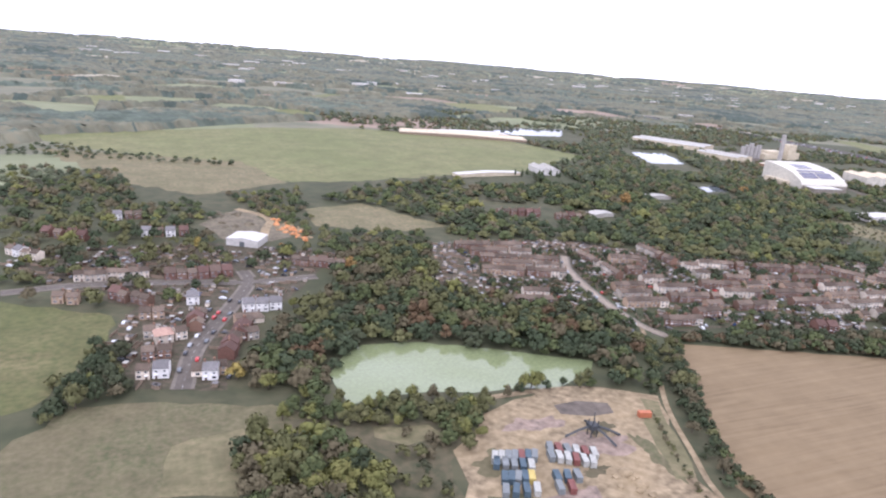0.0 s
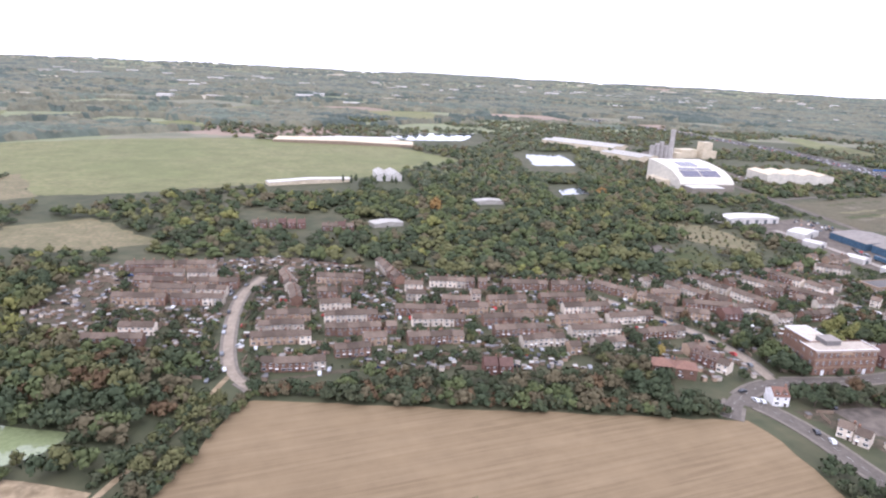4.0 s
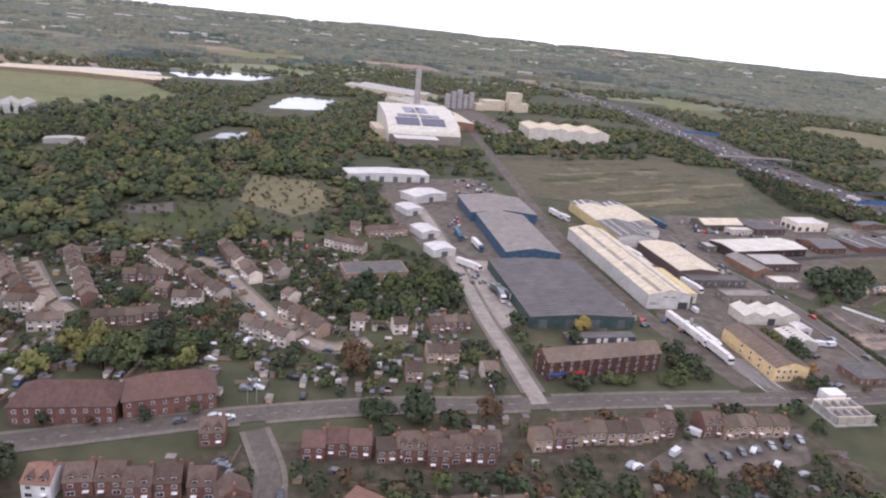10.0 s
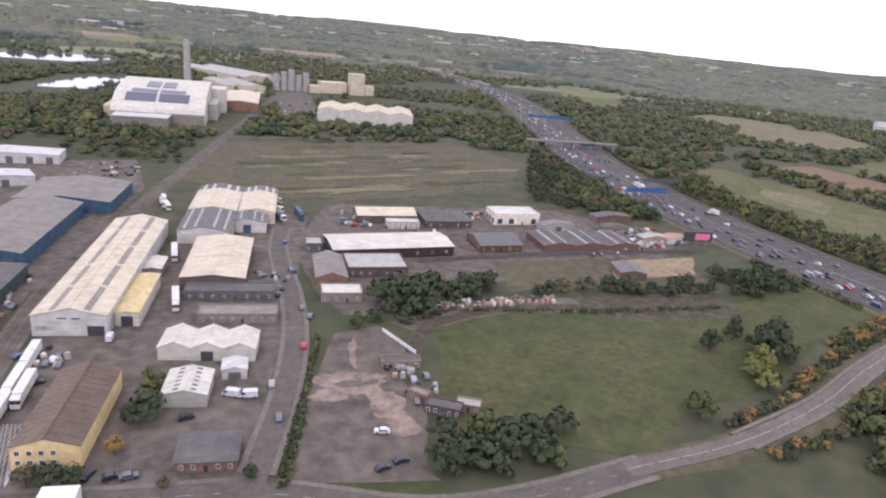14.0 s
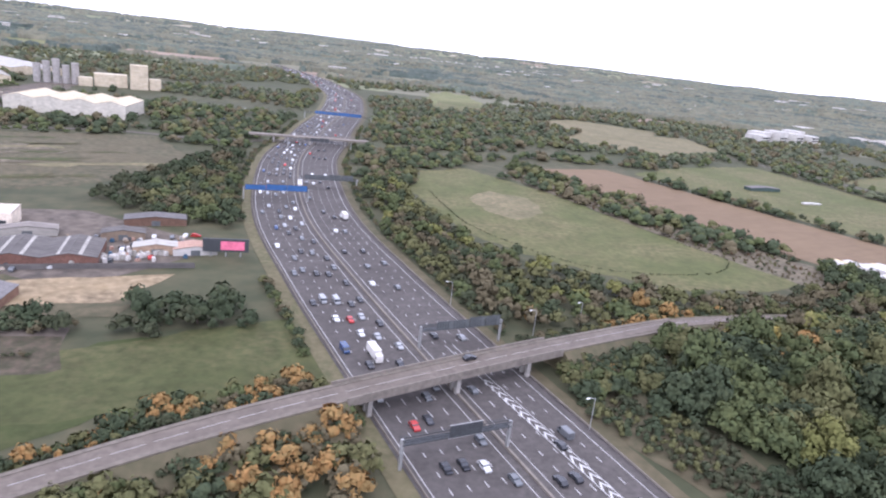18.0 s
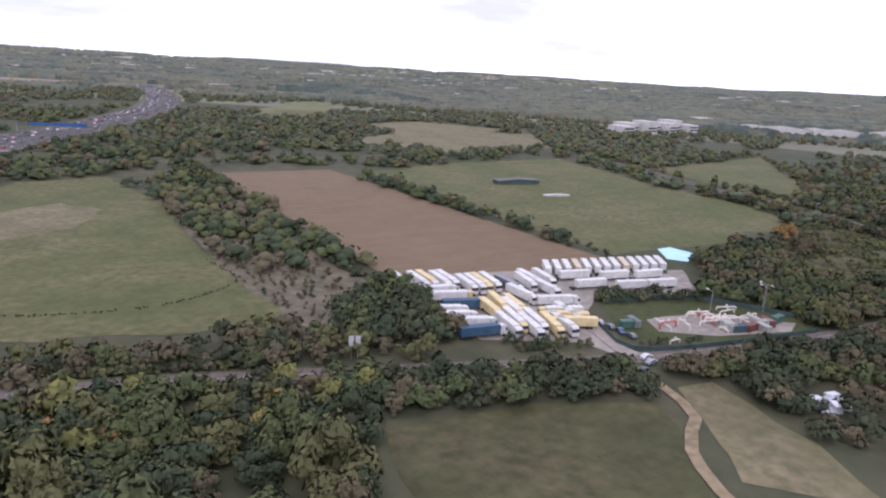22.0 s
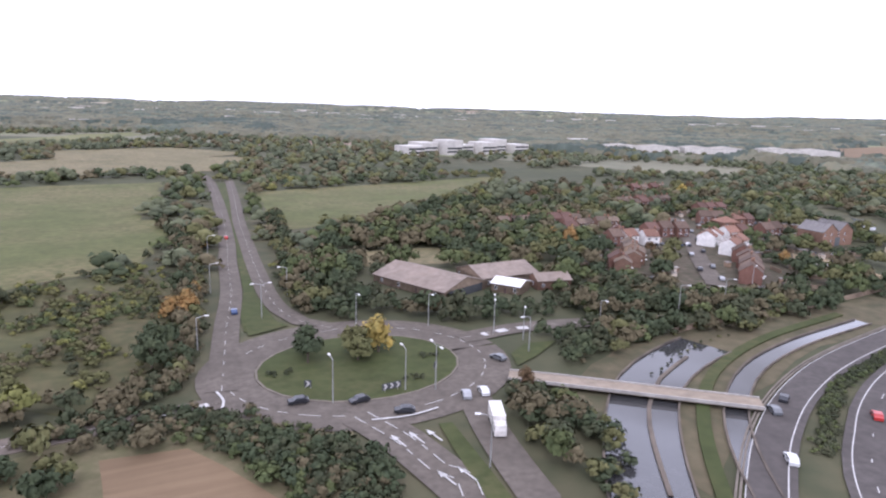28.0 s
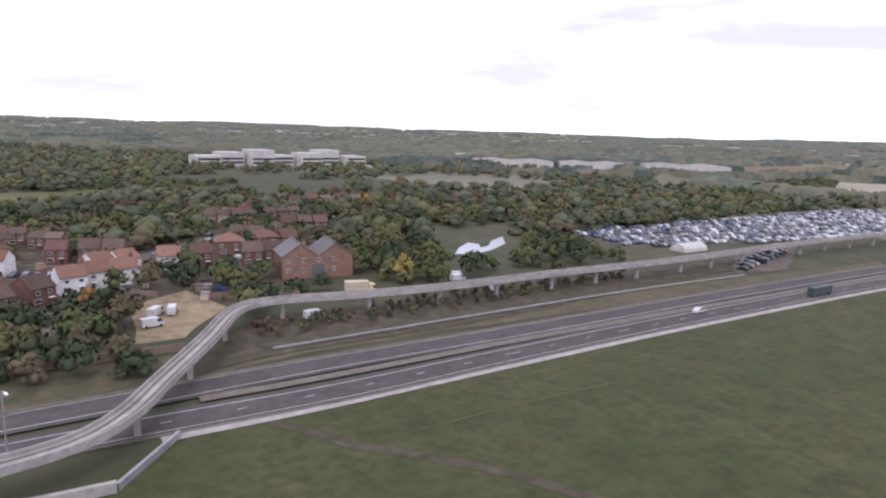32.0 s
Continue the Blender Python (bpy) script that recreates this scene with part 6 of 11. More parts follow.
def block(name, a, b, depth, height, wall_m, roof_m, label, storeys=3, bays=8, roof="flat", category="building", ridge=0.0, doors=1, win=None):
    """A long building with rows of windows, its front on the line from a to b."""
    stand(a, b, depth)
    w, turn = math.hypot(b[0] - a[0], b[1] - a[1]), math.degrees(math.atan2(b[1] - a[1], b[0] - a[0]))
    ob = thing(name, pose(a[0], a[1], 0, 0, 0, turn), label, category)
    part("wall", boxes("wall", [(0, 0, 0, w, depth, height)], wall_m), ob)
    if roof == "flat":
        part("roof", boxes("roof", [(0.15, 0.15, height, w - 0.15, depth - 0.15, height + 0.06)], roof_m), ob)
        part("parapet", boxes("parapet", [(-0.05, -0.05, height, w + 0.05, 0.14, height + 0.3), (-0.05, depth - 0.14, height, w + 0.05, depth + 0.05, height + 0.3),
                                          (-0.05, 0.14, height, 0.14, depth - 0.14, height + 0.3), (w - 0.14, 0.14, height, w + 0.05, depth - 0.14, height + 0.3)], wall_m), ob)
    elif roof == "hip":
        part("roof", hip_roof("roof", w, depth, height, height + ridge, 0.3, roof_m), ob)
    else:
        part("roof", gable_roof("roof", w, depth, height, height + ridge, 0.3, roof_m, ends=0.2), ob)
        part("gable", gable_wall("gable", w, depth, height - 0.02, height + ridge - 0.05, wall_m), ob)
    sh = height / storeys
    wm = win or window_mesh(0.6, min(0.8, sh * 0.5))
    for r in range(storeys):
        for k in range(bays):
            x = w * (k + 0.5) / bays
            if r == 0 and doors and k in (bays // 2, bays // 5)[:doors]:
                part("door", DOOR, ob, pose(x, 0, 0, 0, 0, 0))
            else:
                part("window", wm, ob, pose(x, 0, r * sh + sh * 0.3))
    n_end = max(1, int(depth / 2.4))
    for r in range(storeys):
        for k in range(n_end):
            part("window", wm, ob, pose(0, depth * (k + 0.5) / n_end, r * sh + sh * 0.3, 0, 0, -90))
    for k in range(int(w / 2) + 1):
        for j in range(int(depth / 2) + 1):
            p = ob.matrix_basis @ Vector((min(w, 2 * k), min(depth, 2 * j), 0))
            take(p.x, p.y, 1.6)
    return ob


def shed(name, a, b, depth, eave, ridge, wall_m, roof_m, label, bays=1, lights=2, doors=2, category="warehouse", door_m=None, light_m=None, strips=((0.4, 0.56),), span=(0.15, 0.8), side_m=None):
    """A shed with bays of pitched roof, ridges running back from the front on the line from a to b."""
    stand(a, b, depth)
    w, turn = math.hypot(b[0] - a[0], b[1] - a[1]), math.degrees(math.atan2(b[1] - a[1], b[0] - a[0]))
    ob = thing(name, pose(a[0], a[1], 0, 0, 0, turn), label, category)
    bw = w / bays
    for s, word in ((0, "front"), (depth, "back")):
        v, f = [], []
        for k in range(bays):
            o = len(v)
            v += [(k * bw, s, 0), ((k + 1) * bw, s, 0), ((k + 1) * bw, s, eave), ((k + 0.5) * bw, s, ridge), (k * bw, s, eave)]
            f.append(tuple(range(o, o + 5)) if s == 0 else tuple(range(o + 4, o - 1, -1)))
        part("end_wall", mesh("end_wall", v, f, wall_m), ob)
    part("side_wall", mesh("side_wall", [(0, 0, 0), (0, depth, 0), (0, depth, eave), (0, 0, eave)], [(1, 0, 3, 2)], side_m or wall_m), ob)
    part("side_wall", mesh("side_wall", [(w, 0, 0), (w, depth, 0), (w, depth, eave), (w, 0, eave)], [(0, 1, 2, 3)], side_m or wall_m), ob)
    for k in range(bays):
        for s in (0, 1):
            x0, x1 = (k * bw - (0.15 if k == 0 else 0), (k + 0.5) * bw) if s == 0 else ((k + 0.5) * bw, (k + 1) * bw + (0.15 if k == bays - 1 else 0))
            z0, z1 = (eave, ridge) if s == 0 else (ridge, eave)
            ribs = int(depth / 1.5) if depth < 60 else 1
            prof = [(-0.2, 0.1)] + [(depth * k2 / ribs + dy, dz) for k2 in range(1, ribs) for dy, dz in ((-0.08, 0.1), (0, 0.19), (0.08, 0.1))] + [(depth + 0.2, 0.1), (depth + 0.2, 0.0), (-0.2, 0.0)]
            n = len(prof)
            v = [(x0, y_, z0 + h_) for y_, h_ in prof] + [(x1, y_, z1 + h_) for y_, h_ in prof]
            f = [(k2, k2 + n, (k2 + 1) % n + n, (k2 + 1) % n) for k2 in range(n)] + [tuple(range(n)), tuple(range(2 * n - 1, n - 1, -1))]
            slope = part("roof", mesh("roof", v, f, roof_m), ob)
            for j in range(lights):
                for lo_, hi_ in strips:
                    u0, u1 = (lo_, hi_) if s == 0 else (1 - hi_, 1 - lo_)
                    xa, xb = x0 + (x1 - x0) * u0, x0 + (x1 - x0) * u1
                    za, zb = z0 + (z1 - z0) * u0 + 0.13, z0 + (z1 - z0) * u1 + 0.13
                    ya, yb = depth * (j + span[0]) / lights, depth * (j + span[1]) / lights
                    part("rooflight", mesh("rooflight", [(xa, ya, za), (xb, ya, zb), (xb, yb, zb), (xa, yb, za), (xa, ya, za - 0.12), (xb, ya, zb - 0.12), (xb, yb, zb - 0.12), (xa, yb, za - 0.12)],
                                           [(0, 1, 2, 3), (4, 5, 1, 0), (5, 6, 2, 1), (6, 7, 3, 2), (7, 4, 0, 3)], light_m or ROOFLIGHT), slope)
    part("ridge_cap", boxes("ridge_cap", [((k + 0.5) * bw - 0.15, -0.2, ridge + 0.08, (k + 0.5) * bw + 0.15, depth + 0.2, ridge + 0.16) for k in range(bays)], roof_m), ob)
    for k in range(doors):
        x = w * (k + 0.5) / doors
        dw = min(2.2, w / doors * 0.5)
        # DARK_STEEL as door_m stands for the shade inside an open doorway
        part("roller_door", boxes("roller_door", [(x - dw / 2, -0.06, 0, x + dw / 2, 0.02, min(2.6, eave * 0.75))], door_m or SIGN_BACK), ob)
    for k in range(int(w / 2) + 1):
        for j in range(int(depth / 2) + 1):
            p = ob.matrix_basis @ Vector((min(w, 2 * k), min(depth, 2 * j), 0))
            take(p.x, p.y, 1.8)
        p = ob.matrix_basis @ Vector((min(w, 2 * k), -4.0, 0))
        take(p.x, p.y, 3.5)
    return ob


def front_of(p, q, depth):
    """The front line of a building whose back corners are p and q."""
    w = math.hypot(q[0] - p[0], q[1] - p[1])
    n = (-(q[1] - p[1]) / w * depth, (q[0] - p[0]) / w * depth)
    return (p[0] - n[0], p[1] - n[1]), (q[0] - n[0], q[1] - n[1])


joined("terraced_houses", FAR_HOUSES, "rows of distant brick and cream terraced houses with brown roofs", "houses")

# hotel with a white flat roof and a pediment
hotel = block("hotel", (309.2, 126.2), (329.4, 121.9), 6.8, 7.3, BRICK, RENDER, "brown brick hotel with a pale flat roof, cornice and pediment", 3, 10, doors=2, win=window_mesh(0.62, 1.05))
part("rear_wing", boxes("rear_wing", [(4.0, 6.8, 0, 11.4, 19.0, 7.3)], BRICK), hotel)
part("wing_roof", boxes("wing_roof", [(4.15, 6.7, 7.3, 11.25, 18.85, 7.39)], RENDER), hotel, label="pale flat roof")
part("wing_parapet", boxes("wing_parapet", [(3.9, 6.9, 7.3, 4.15, 19.1, 7.7), (11.25, 6.9, 7.3, 11.5, 19.1, 7.7), (4.15, 18.85, 7.3, 11.25, 19.1, 7.7)], WHITE_WALL), hotel, label="white roof edge")
part("plant_room", boxes("plant_room", [(6.4, 4.0, 7.37, 11.2, 8.6, 8.7)], SLATE), hotel, label="grey plant room on the roof")
part("plant_roof", boxes("plant_roof", [(6.2, 3.8, 8.7, 11.4, 8.8, 8.85)], SHEET), hotel)
part("pediment", mesh("pediment", [(7.6, -0.15, 6.2), (12.8, -0.15, 6.2), (10.2, -0.15, 7.6), (7.6, 0.05, 6.2), (12.8, 0.05, 6.2), (10.2, 0.05, 7.6)], [(0, 1, 2), (5, 4, 3), (0, 2, 5, 3), (1, 4, 5, 2), (0, 3, 4, 1)], BUFF_BRICK), hotel)
for i in range(6):
    for z_ in (1.4, 4.9):
        part("window", window_mesh(0.6, 0.95), hotel, pose(4.0, 7.8 + 1.9 * i, z_, 0, 0, -90))
part("string_course", boxes("string_course", [(-0.06, -0.09, 4.72, 20.7, -0.003, 4.92), (-0.06, -0.09, 2.32, 20.7, -0.003, 2.46)], BUFF_BRICK), hotel, label="pale stone band")
part("cornice", boxes("cornice", [(-0.15, -0.25, 7.1, 20.8, -0.053, 7.32)], RENDER), hotel, label="pale projecting cornice")
part("coping", boxes("coping", [(-0.1, -0.12, 7.6, 20.75, 0.2, 7.7), (-0.1, 0.2, 7.6, 0.2, 6.9, 7.7), (20.45, 0.2, 7.6, 20.75, 6.9, 7.7)], WHITE_WALL), hotel, label="white parapet coping")
part("door_case", boxes("door_case", [(2.6, -0.2, 0, 3.6, -0.05, 1.5), (16.4, -0.2, 0, 17.4, -0.05, 1.5)], FRAME), hotel, label="white door surround")

block("apartment_block", (334.9, 123.2), (351.0, 119.4), 7.4, 3.6, RED_BRICK, DARK_RED, "long red brick apartment block with a dark red hipped roof", 2, 9, "hip", ridge=3.1)
block("apartment_block", (352.2, 120.4), (367.5, 120.0), 7.4, 3.6, RED_BRICK, DARK_RED, "red brick apartment wing with a dark red hipped roof", 2, 8, "hip", ridge=3.1)
shops = block("shop_parade", (434.0, 113.9), (462.8, 111.6), 6.0, 4.6, RED_BRICK, TILES, "three-storey brick parade of flats over shops", 3, 12, "gable", ridge=1.6, doors=0)
part("shop_fascia", boxes("shop_fascia", [(0.4, -0.35, 1.2, 5.2, 0.0, 1.7)], SIGN_BLUE), shops)
part("shop_fascia", boxes("shop_fascia", [(5.4, -0.35, 1.2, 9.4, 0.0, 1.7)], plain("red_shop_sign", (0.45, 0.05, 0.04))), shops)
block("school", (406.7, 176.0), (424.9, 174.7), 9, 2.2, BUFF_BRICK, DARK_SHEET, "low flat-roofed school building with pale edges", 1, 9)
yard_office = shed("office", (487.2, 100.7), (495.8, 98.7), 21, 3.6, 4.9, YELLOW_WALL, TILES, "yellow rendered office with a long dark brown roof", 1, 0, 0, "office")
for i in range(8):
    part("window", window_mesh(0.7, 0.8), yard_office, pose(0.9 + 1.5 * (i % 4), 0, 0.7 + 1.5 * (i // 4)))
    part("window", window_mesh(0.7, 0.8), yard_office, pose(0, 2.0 + 3.6 * (i % 4), 0.7 + 1.5 * (i // 4), 0, 0, -90))

# warehouses of the works
shed("warehouse", (438.5, 292.5), (477.0, 288.5), 12, 3.4, 4.2, WHITE_SHEET, WHITE_SHEET, "long white warehouse with a shallow white roof", 1, 0, 6)
shed("warehouse", (456.6, 252.9), (472.8, 257.9), 10, 3.0, 3.8, WHITE_SHEET, WHITE_SHEET, "white warehouse with a pale gabled roof", 1, 0, 1)
shed("workshop_unit", (447.1, 236.4), (454.4, 237.9), 9, 2.4, 3.0, WHITE_SHEET, WHITE_SHEET, "small white workshop unit", 1, 0, 1)
shed("workshop_unit", (442.5, 209.0), (449.6, 209.9), 9, 2.4, 3.0, WHITE_SHEET, WHITE_SHEET, "small white workshop unit with a grey door", 1, 0, 1)
shed("workshop_unit", (439.4, 190.8), (447.4, 191.6), 7, 2.4, 3.0, WHITE_SHEET, WHITE_SHEET, "small white workshop unit with a dark doorway", 1, 0, 1)
shed("warehouse", (461.0, 182.6), (479.0, 178.4), 44, 3.9, 5.4, BLUE_SHEET, SHEET, "large blue-walled warehouse with a grey ribbed roof", 1, 3, 3, light_m=SHEET)
shed("warehouse", (470, 228), (496, 222), 26, 3.6, 5.0, BLUE_SHEET, SHEET, "grey-roofed warehouse behind the blue one", 1, 2, 1, light_m=SHEET)
shed("warehouse", (444, 138), (472, 132), 42, 3.2, 3.9, GREEN_SHEET, DARK_SHEET, "wide low warehouse with a dark felt roof and green walls", 1, 0, 4)
long_hall = shed("warehouse", (484.9, 142.2), (497.8, 139.4), 62, 4.3, 5.8, WHITE_SHEET, CREAM_SHEET, "long cream-roofed warehouse with grey roof strips and a white gable end", 1, 5, 0, light_m=GREY_STRIP, strips=((0.46, 0.64),), span=(0.03, 0.94))
for x_, w_, z_ in ((4.4, 1.7, 3.55), (7.0, 1.5, 3.5)):
    part("sign_bar", boxes("sign_bar", [(x_, -0.05, z_, x_ + w_, -0.004, z_ + 0.28)], SIGN_BACK), long_hall, label="dark unreadable lettering on the gable")
# dark sheet instead of an opening with a shaded inside
part("loading_door", boxes("loading_door", [(9.6, -0.06, 0, 12.6, -0.004, 2.1)], DARK_STEEL), long_hall, label="dark sheet painted as the shade inside an open loading door")
part("vent", boxes("vent", [(0.6, -0.06, 1.3, 2.6, -0.004, 2.1)], PALE_SHEET), long_hall)
# the annex mouth is open; its dark door sheet paints the shade
shed("annex", (498.8, 143.4), (503.3, 142.4), 21, 3.0, 3.2, IVORY_SHEET, YELLOW_SHEET, "lean-to annex with a faded yellow roof beside the long warehouse", 1, 0, 1, door_m=DARK_STEEL)
shed("annex", (504.0, 168.6), (508.2, 167.7), 8, 2.4, 2.7, GREY_STRIP, IVORY_SHEET, "small ivory-roofed annex beside the long warehouse", 1, 0, 1)
shed("warehouse", (511.7, 159.2), (525.6, 156.2), 29, 3.4, 4.2, PLUM_BRICK, CREAM_SHEET, "cream-roofed warehouse with rows of many small white rooflights", 1, 9, 0, light_m=WHITE_SHEET, strips=((0.14, 0.22), (0.42, 0.50), (0.70, 0.78)), span=(0.3, 0.72))
shed("warehouse", (512.9, 192.6), (526.3, 189.7), 20, 3.8, 5.0, WHITE_SHEET, SLATE, "grey-roofed warehouse bay with pale roof strips and a white gable", 1, 1, 0, light_m=PALE_SHEET, strips=((0.2, 0.3), (0.6, 0.7)), span=(0.04, 0.96), side_m=YELLOW_SHEET)
shed("warehouse", (517.1, 212.3), (530.5, 209.4), 22, 3.9, 5.1, YELLOW_SHEET, CREAM_SHEET, "cream-roofed warehouse bay with faint roof strips", 1, 1, 0, light_m=IVORY_SHEET, strips=((0.2, 0.3), (0.6, 0.7)), span=(0.04, 0.96))
shed("warehouse", (521.8, 234.0), (535.2, 231.1), 6, 3.9, 5.1, YELLOW_SHEET, SLATE, "grey end of a cream warehouse roof with white strips", 1, 1, 0, light_m=WHITE_SHEET, strips=((0.2, 0.34), (0.6, 0.74)), span=(0.02, 0.98))
shed("warehouse", (527.0, 201.0), (537.5, 198.8), 9, 3.2, 4.3, WHITE_SHEET, SLATE, "grey-roofed loading bay with pale strips", 1, 1, 1, light_m=PALE_SHEET, strips=((0.2, 0.3), (0.6, 0.7)), span=(0.04, 0.96), door_m=BLUE_SHEET)
shed("warehouse", (531.0, 209.2), (541.5, 207.0), 22, 3.8, 5.0, CREAM_SHEET, CREAM_SHEET, "second cream-roofed warehouse bay", 1, 1, 0, light_m=IVORY_SHEET, strips=((0.2, 0.3), (0.6, 0.7)), span=(0.04, 0.96))
shed("warehouse", (535.7, 230.8), (546.2, 228.6), 6, 3.8, 5.0, CREAM_SHEET, SLATE, "grey end of the second warehouse bay with white strips", 1, 1, 0, light_m=WHITE_SHEET, strips=((0.2, 0.34), (0.6, 0.74)), span=(0.02, 0.98))
# the wide doorway is open; a dark sheet paints its shade
shed("workshop", (506.2, 127.5), (522.8, 123.0), 7.5, 2.6, 3.8, IVORY_SHEET, IVORY_SHEET, "row of three ivory-roofed workshop bays with a wide dark doorway", 3, 0, 1, door_m=DARK_STEEL)
shed("workshop", (506.2, 111.3), (513.1, 109.6), 8, 2.4, 3.3, PALE_SHEET, IVORY_SHEET, "small pale shed with rows of dark rooflights", 1, 6, 0, light_m=SIGN_BACK, strips=((0.5, 0.74),), span=(0.3, 0.7))
shed("workshop", (516.3, 117.8), (520.5, 117.1), 4, 1.9, 2.5, WHITE_SHEET, WHITE_SHEET, "tiny white workshop shed", 1, 0, 1)
block("workshop_block", (512.2, 153.6), (531.2, 149.8), 5.2, 2.2, DARK_SHEET, DARK_SHEET, "dark flat-roofed works building", 1, 8, doors=1)
block("workshop_block", (514.0, 141.4), (529.6, 138.2), 5, 2.0, SHEET_BROWN, SHEET, "low grey-roofed works office", 1, 8, doors=1)
block("clinic", (507.4, 93.9), (515.5, 92.1), 7, 1.8, BRICK, DARK_SHEET, "brick bungalow office with a dark hipped roof", 1, 5, "hip", ridge=1.8)
shed("distribution_hall", *front_of((500.0, 81.8), (524.7, 75.6), 34), 34, 5.2, 5.7, WHITE_SHEET, PALE_SHEET, "huge pale grey warehouse with a wide shallow roof", 1, 0, 0)
# trading estate
block("workshop", (567.5, 206.0), (587.0, 203.8), 9, 2.6, SHEET_BROWN, CREAM_SHEET, "workshop with a cream gabled roof and dull walls", 1, 4, "gable", ridge=1.5)
block("office", (575.2, 199.0), (585.6, 197.2), 4, 2.2, RENDER, WHITE_SHEET, "cream flat-roofed two-storey office", 2, 6)
block("garage", (614.2, 199.4), (630.8, 197.2), 9, 3.8, RENDER, WHITE_SHEET, "cream flat-roofed garage with dark doors", 1, 4, win=boxes("window", [(-0.9, -0.05, -0.8, 0.9, 0.02, 1.0)], DARK_STEEL))
block("showroom", (550.9, 173.6), (586.0, 171.8), 13, 3.0, PLUM_BRICK, IVORY_SHEET, "plum brick showroom with a broad ivory roof", 1, 8, "gable", ridge=0.7)
block("kiosk", (545.4, 181.4), (549.6, 180.6), 6, 2.2, DARK_SHEET, PALE_SHEET, "small dark annex with a pale roof edge", 1, 3)
block("showroom", (551.4, 160.6), (566.8, 158.4), 11, 2.6, PLUM_BRICK, PALE_SHEET, "lower plum brick wing with a pale roof and windows", 1, 7)
shed("workshop", (542.2, 156.6), (549.8, 155.2), 16, 2.3, 3.6, ORANGE_BRICK, SHEET, "orange brick workshop with a grey gabled roof", 1, 0, 1)
block("workshop_block", (541.2, 146.8), (550.4, 145.0), 6, 2.2, SHEET_BROWN, IVORY_SHEET, "flat-roofed unit with a pale roof beside the road", 1, 4)
block("workshop", (588.4, 198.0), (604.0, 196.4), 12, 2.4, PLUM_BRICK, DARK_SHEET, "brick workshop with a dark hipped roof", 1, 5, "hip", ridge=1.6)
block("workshop", (595.6, 173.4), (609.2, 172.0), 12, 2.2, ORANGE_BRICK, SLATE, "orange brick workshop with a grey gabled roof", 1, 5, "gable", ridge=1.5)
shed("workshop", (616.5, 171.0), (650.0, 166.6), 14, 2.0, 3.0, RED_BRICK, DARK_SHEET, "brick workshop with three dark shallow roof bays and pale strips", 3, 1, 0, light_m=PALE_SHEET, strips=((0.55, 0.68),), span=(0.02, 0.97))
shed("portal_cabin", (666.1, 171.5), (676.2, 171.5), 5, 1.8, 2.4, WHITE_SHEET, SALMON_TILES, "white cabin with a pink roof", 1, 0, 1)

for a_, b_, d_, w_, r_ in (((656.0, 198.1), (671.6, 197.2), 5, BRICK, SLATE), ((650.6, 185.8), (660.5, 185.0), 4, FENCE, DARK_SHEET), ((657.3, 173.6), (667.6, 172.6), 4, BUFF_BRICK, PALE_SHEET), ((628.2, 190.5), (641.0, 190.1), 4, PALE_SHEET, SHEET),
                           ((626.7, 146.7), (634.1, 144.3), 8, BRICK, SLATE)):
    shed("workshop", a_, b_, d_, 1.9, 2.7, w_, r_, "low dark-roofed shed with weathered walls", 1, 0, 1)
block("hut", (545.0, 114.7), (552.3, 113.2), 2.6, 1.3, FENCE, DARK_SHEET, "low timber hut with a dark flat roof", 1, 4)
block("hut", (547.2, 98.9), (552.2, 95.2), 2.8, 1.5, PLUM_BRICK, DARK_SHEET, "low brick hut with a dark felt roof", 1, 5)
block("hut", (552.6, 97.8), (556.2, 95.6), 2.6, 1.3, FENCE, PALE_SHEET, "small timber hut with a pale roof", 1, 3)
block("hut", (546.2, 104.6), (548.6, 101.4), 2.0, 1.2, BRICK, SHEET, "small brick store with a grey roof", 1, 2)
garages = thing("garage_row", pose(*(449.3, 128.5), 0, 0, 0, math.degrees(math.atan2((467.4, 125.2)[1] - (449.3, 128.5)[1], (467.4, 125.2)[0] - (449.3, 128.5)[0]))), "long low row of lock-up garages with white doors", "garage")
g_len = math.hypot((467.4, 125.2)[1] - (449.3, 128.5)[1], (467.4, 125.2)[0] - (449.3, 128.5)[0])
part("wall", boxes("wall", [(0, 0, 0, g_len, 3.0, 1.3)], BRICK), garages)
part("roof", boxes("roof", [(-0.1, -0.1, 1.3, g_len + 0.1, 3.1, 1.45)], DARK_SHEET), garages)
for k in range(10):
    part("door", boxes("door", [(g_len * (k + 0.2) / 10, -0.05, 0, g_len * (k + 0.8) / 10, -0.003, 1.15)], WHITE_WALL if k % 3 else BLUE_SHEET), garages)
ribbon("yard_fence", [(574.3, 168.0), (603.5, 168.1), (640.6, 165.8), (670.0, 162.6)], 0.15, 1.3, DARK_SHEET, "long dark fence behind the workshops", "fence", thick=1.3)
box_marks = []
for k in range(11):
    for way in (0, 1):
        q0, q1, q2, q3 = [np.array(p) for p in ((483.5, 112.8), (489.1, 111.4), (486.9, 96.3), (481.5, 97.2))]
        u = k / 10
        lo, hi = (q0 + (q1 - q0) * u, q3 + (q2 - q3) * min(1, max(0, u + (0.5 if way else -0.5))))
        at = pose(lo[0], lo[1], 0.06, 0, 0, math.degrees(math.atan2(hi[1] - lo[1], hi[0] - lo[0])))
        ln_ = math.hypot(*(hi - lo))
        box_marks.append((boxes("mark", [(0, -0.03, 0, ln_, 0.03, 0.012 + 0.004 * way)], PAINT), at))
joined("yard_marking", box_marks, "criss-cross painted lines on the lorry yard", "marking")

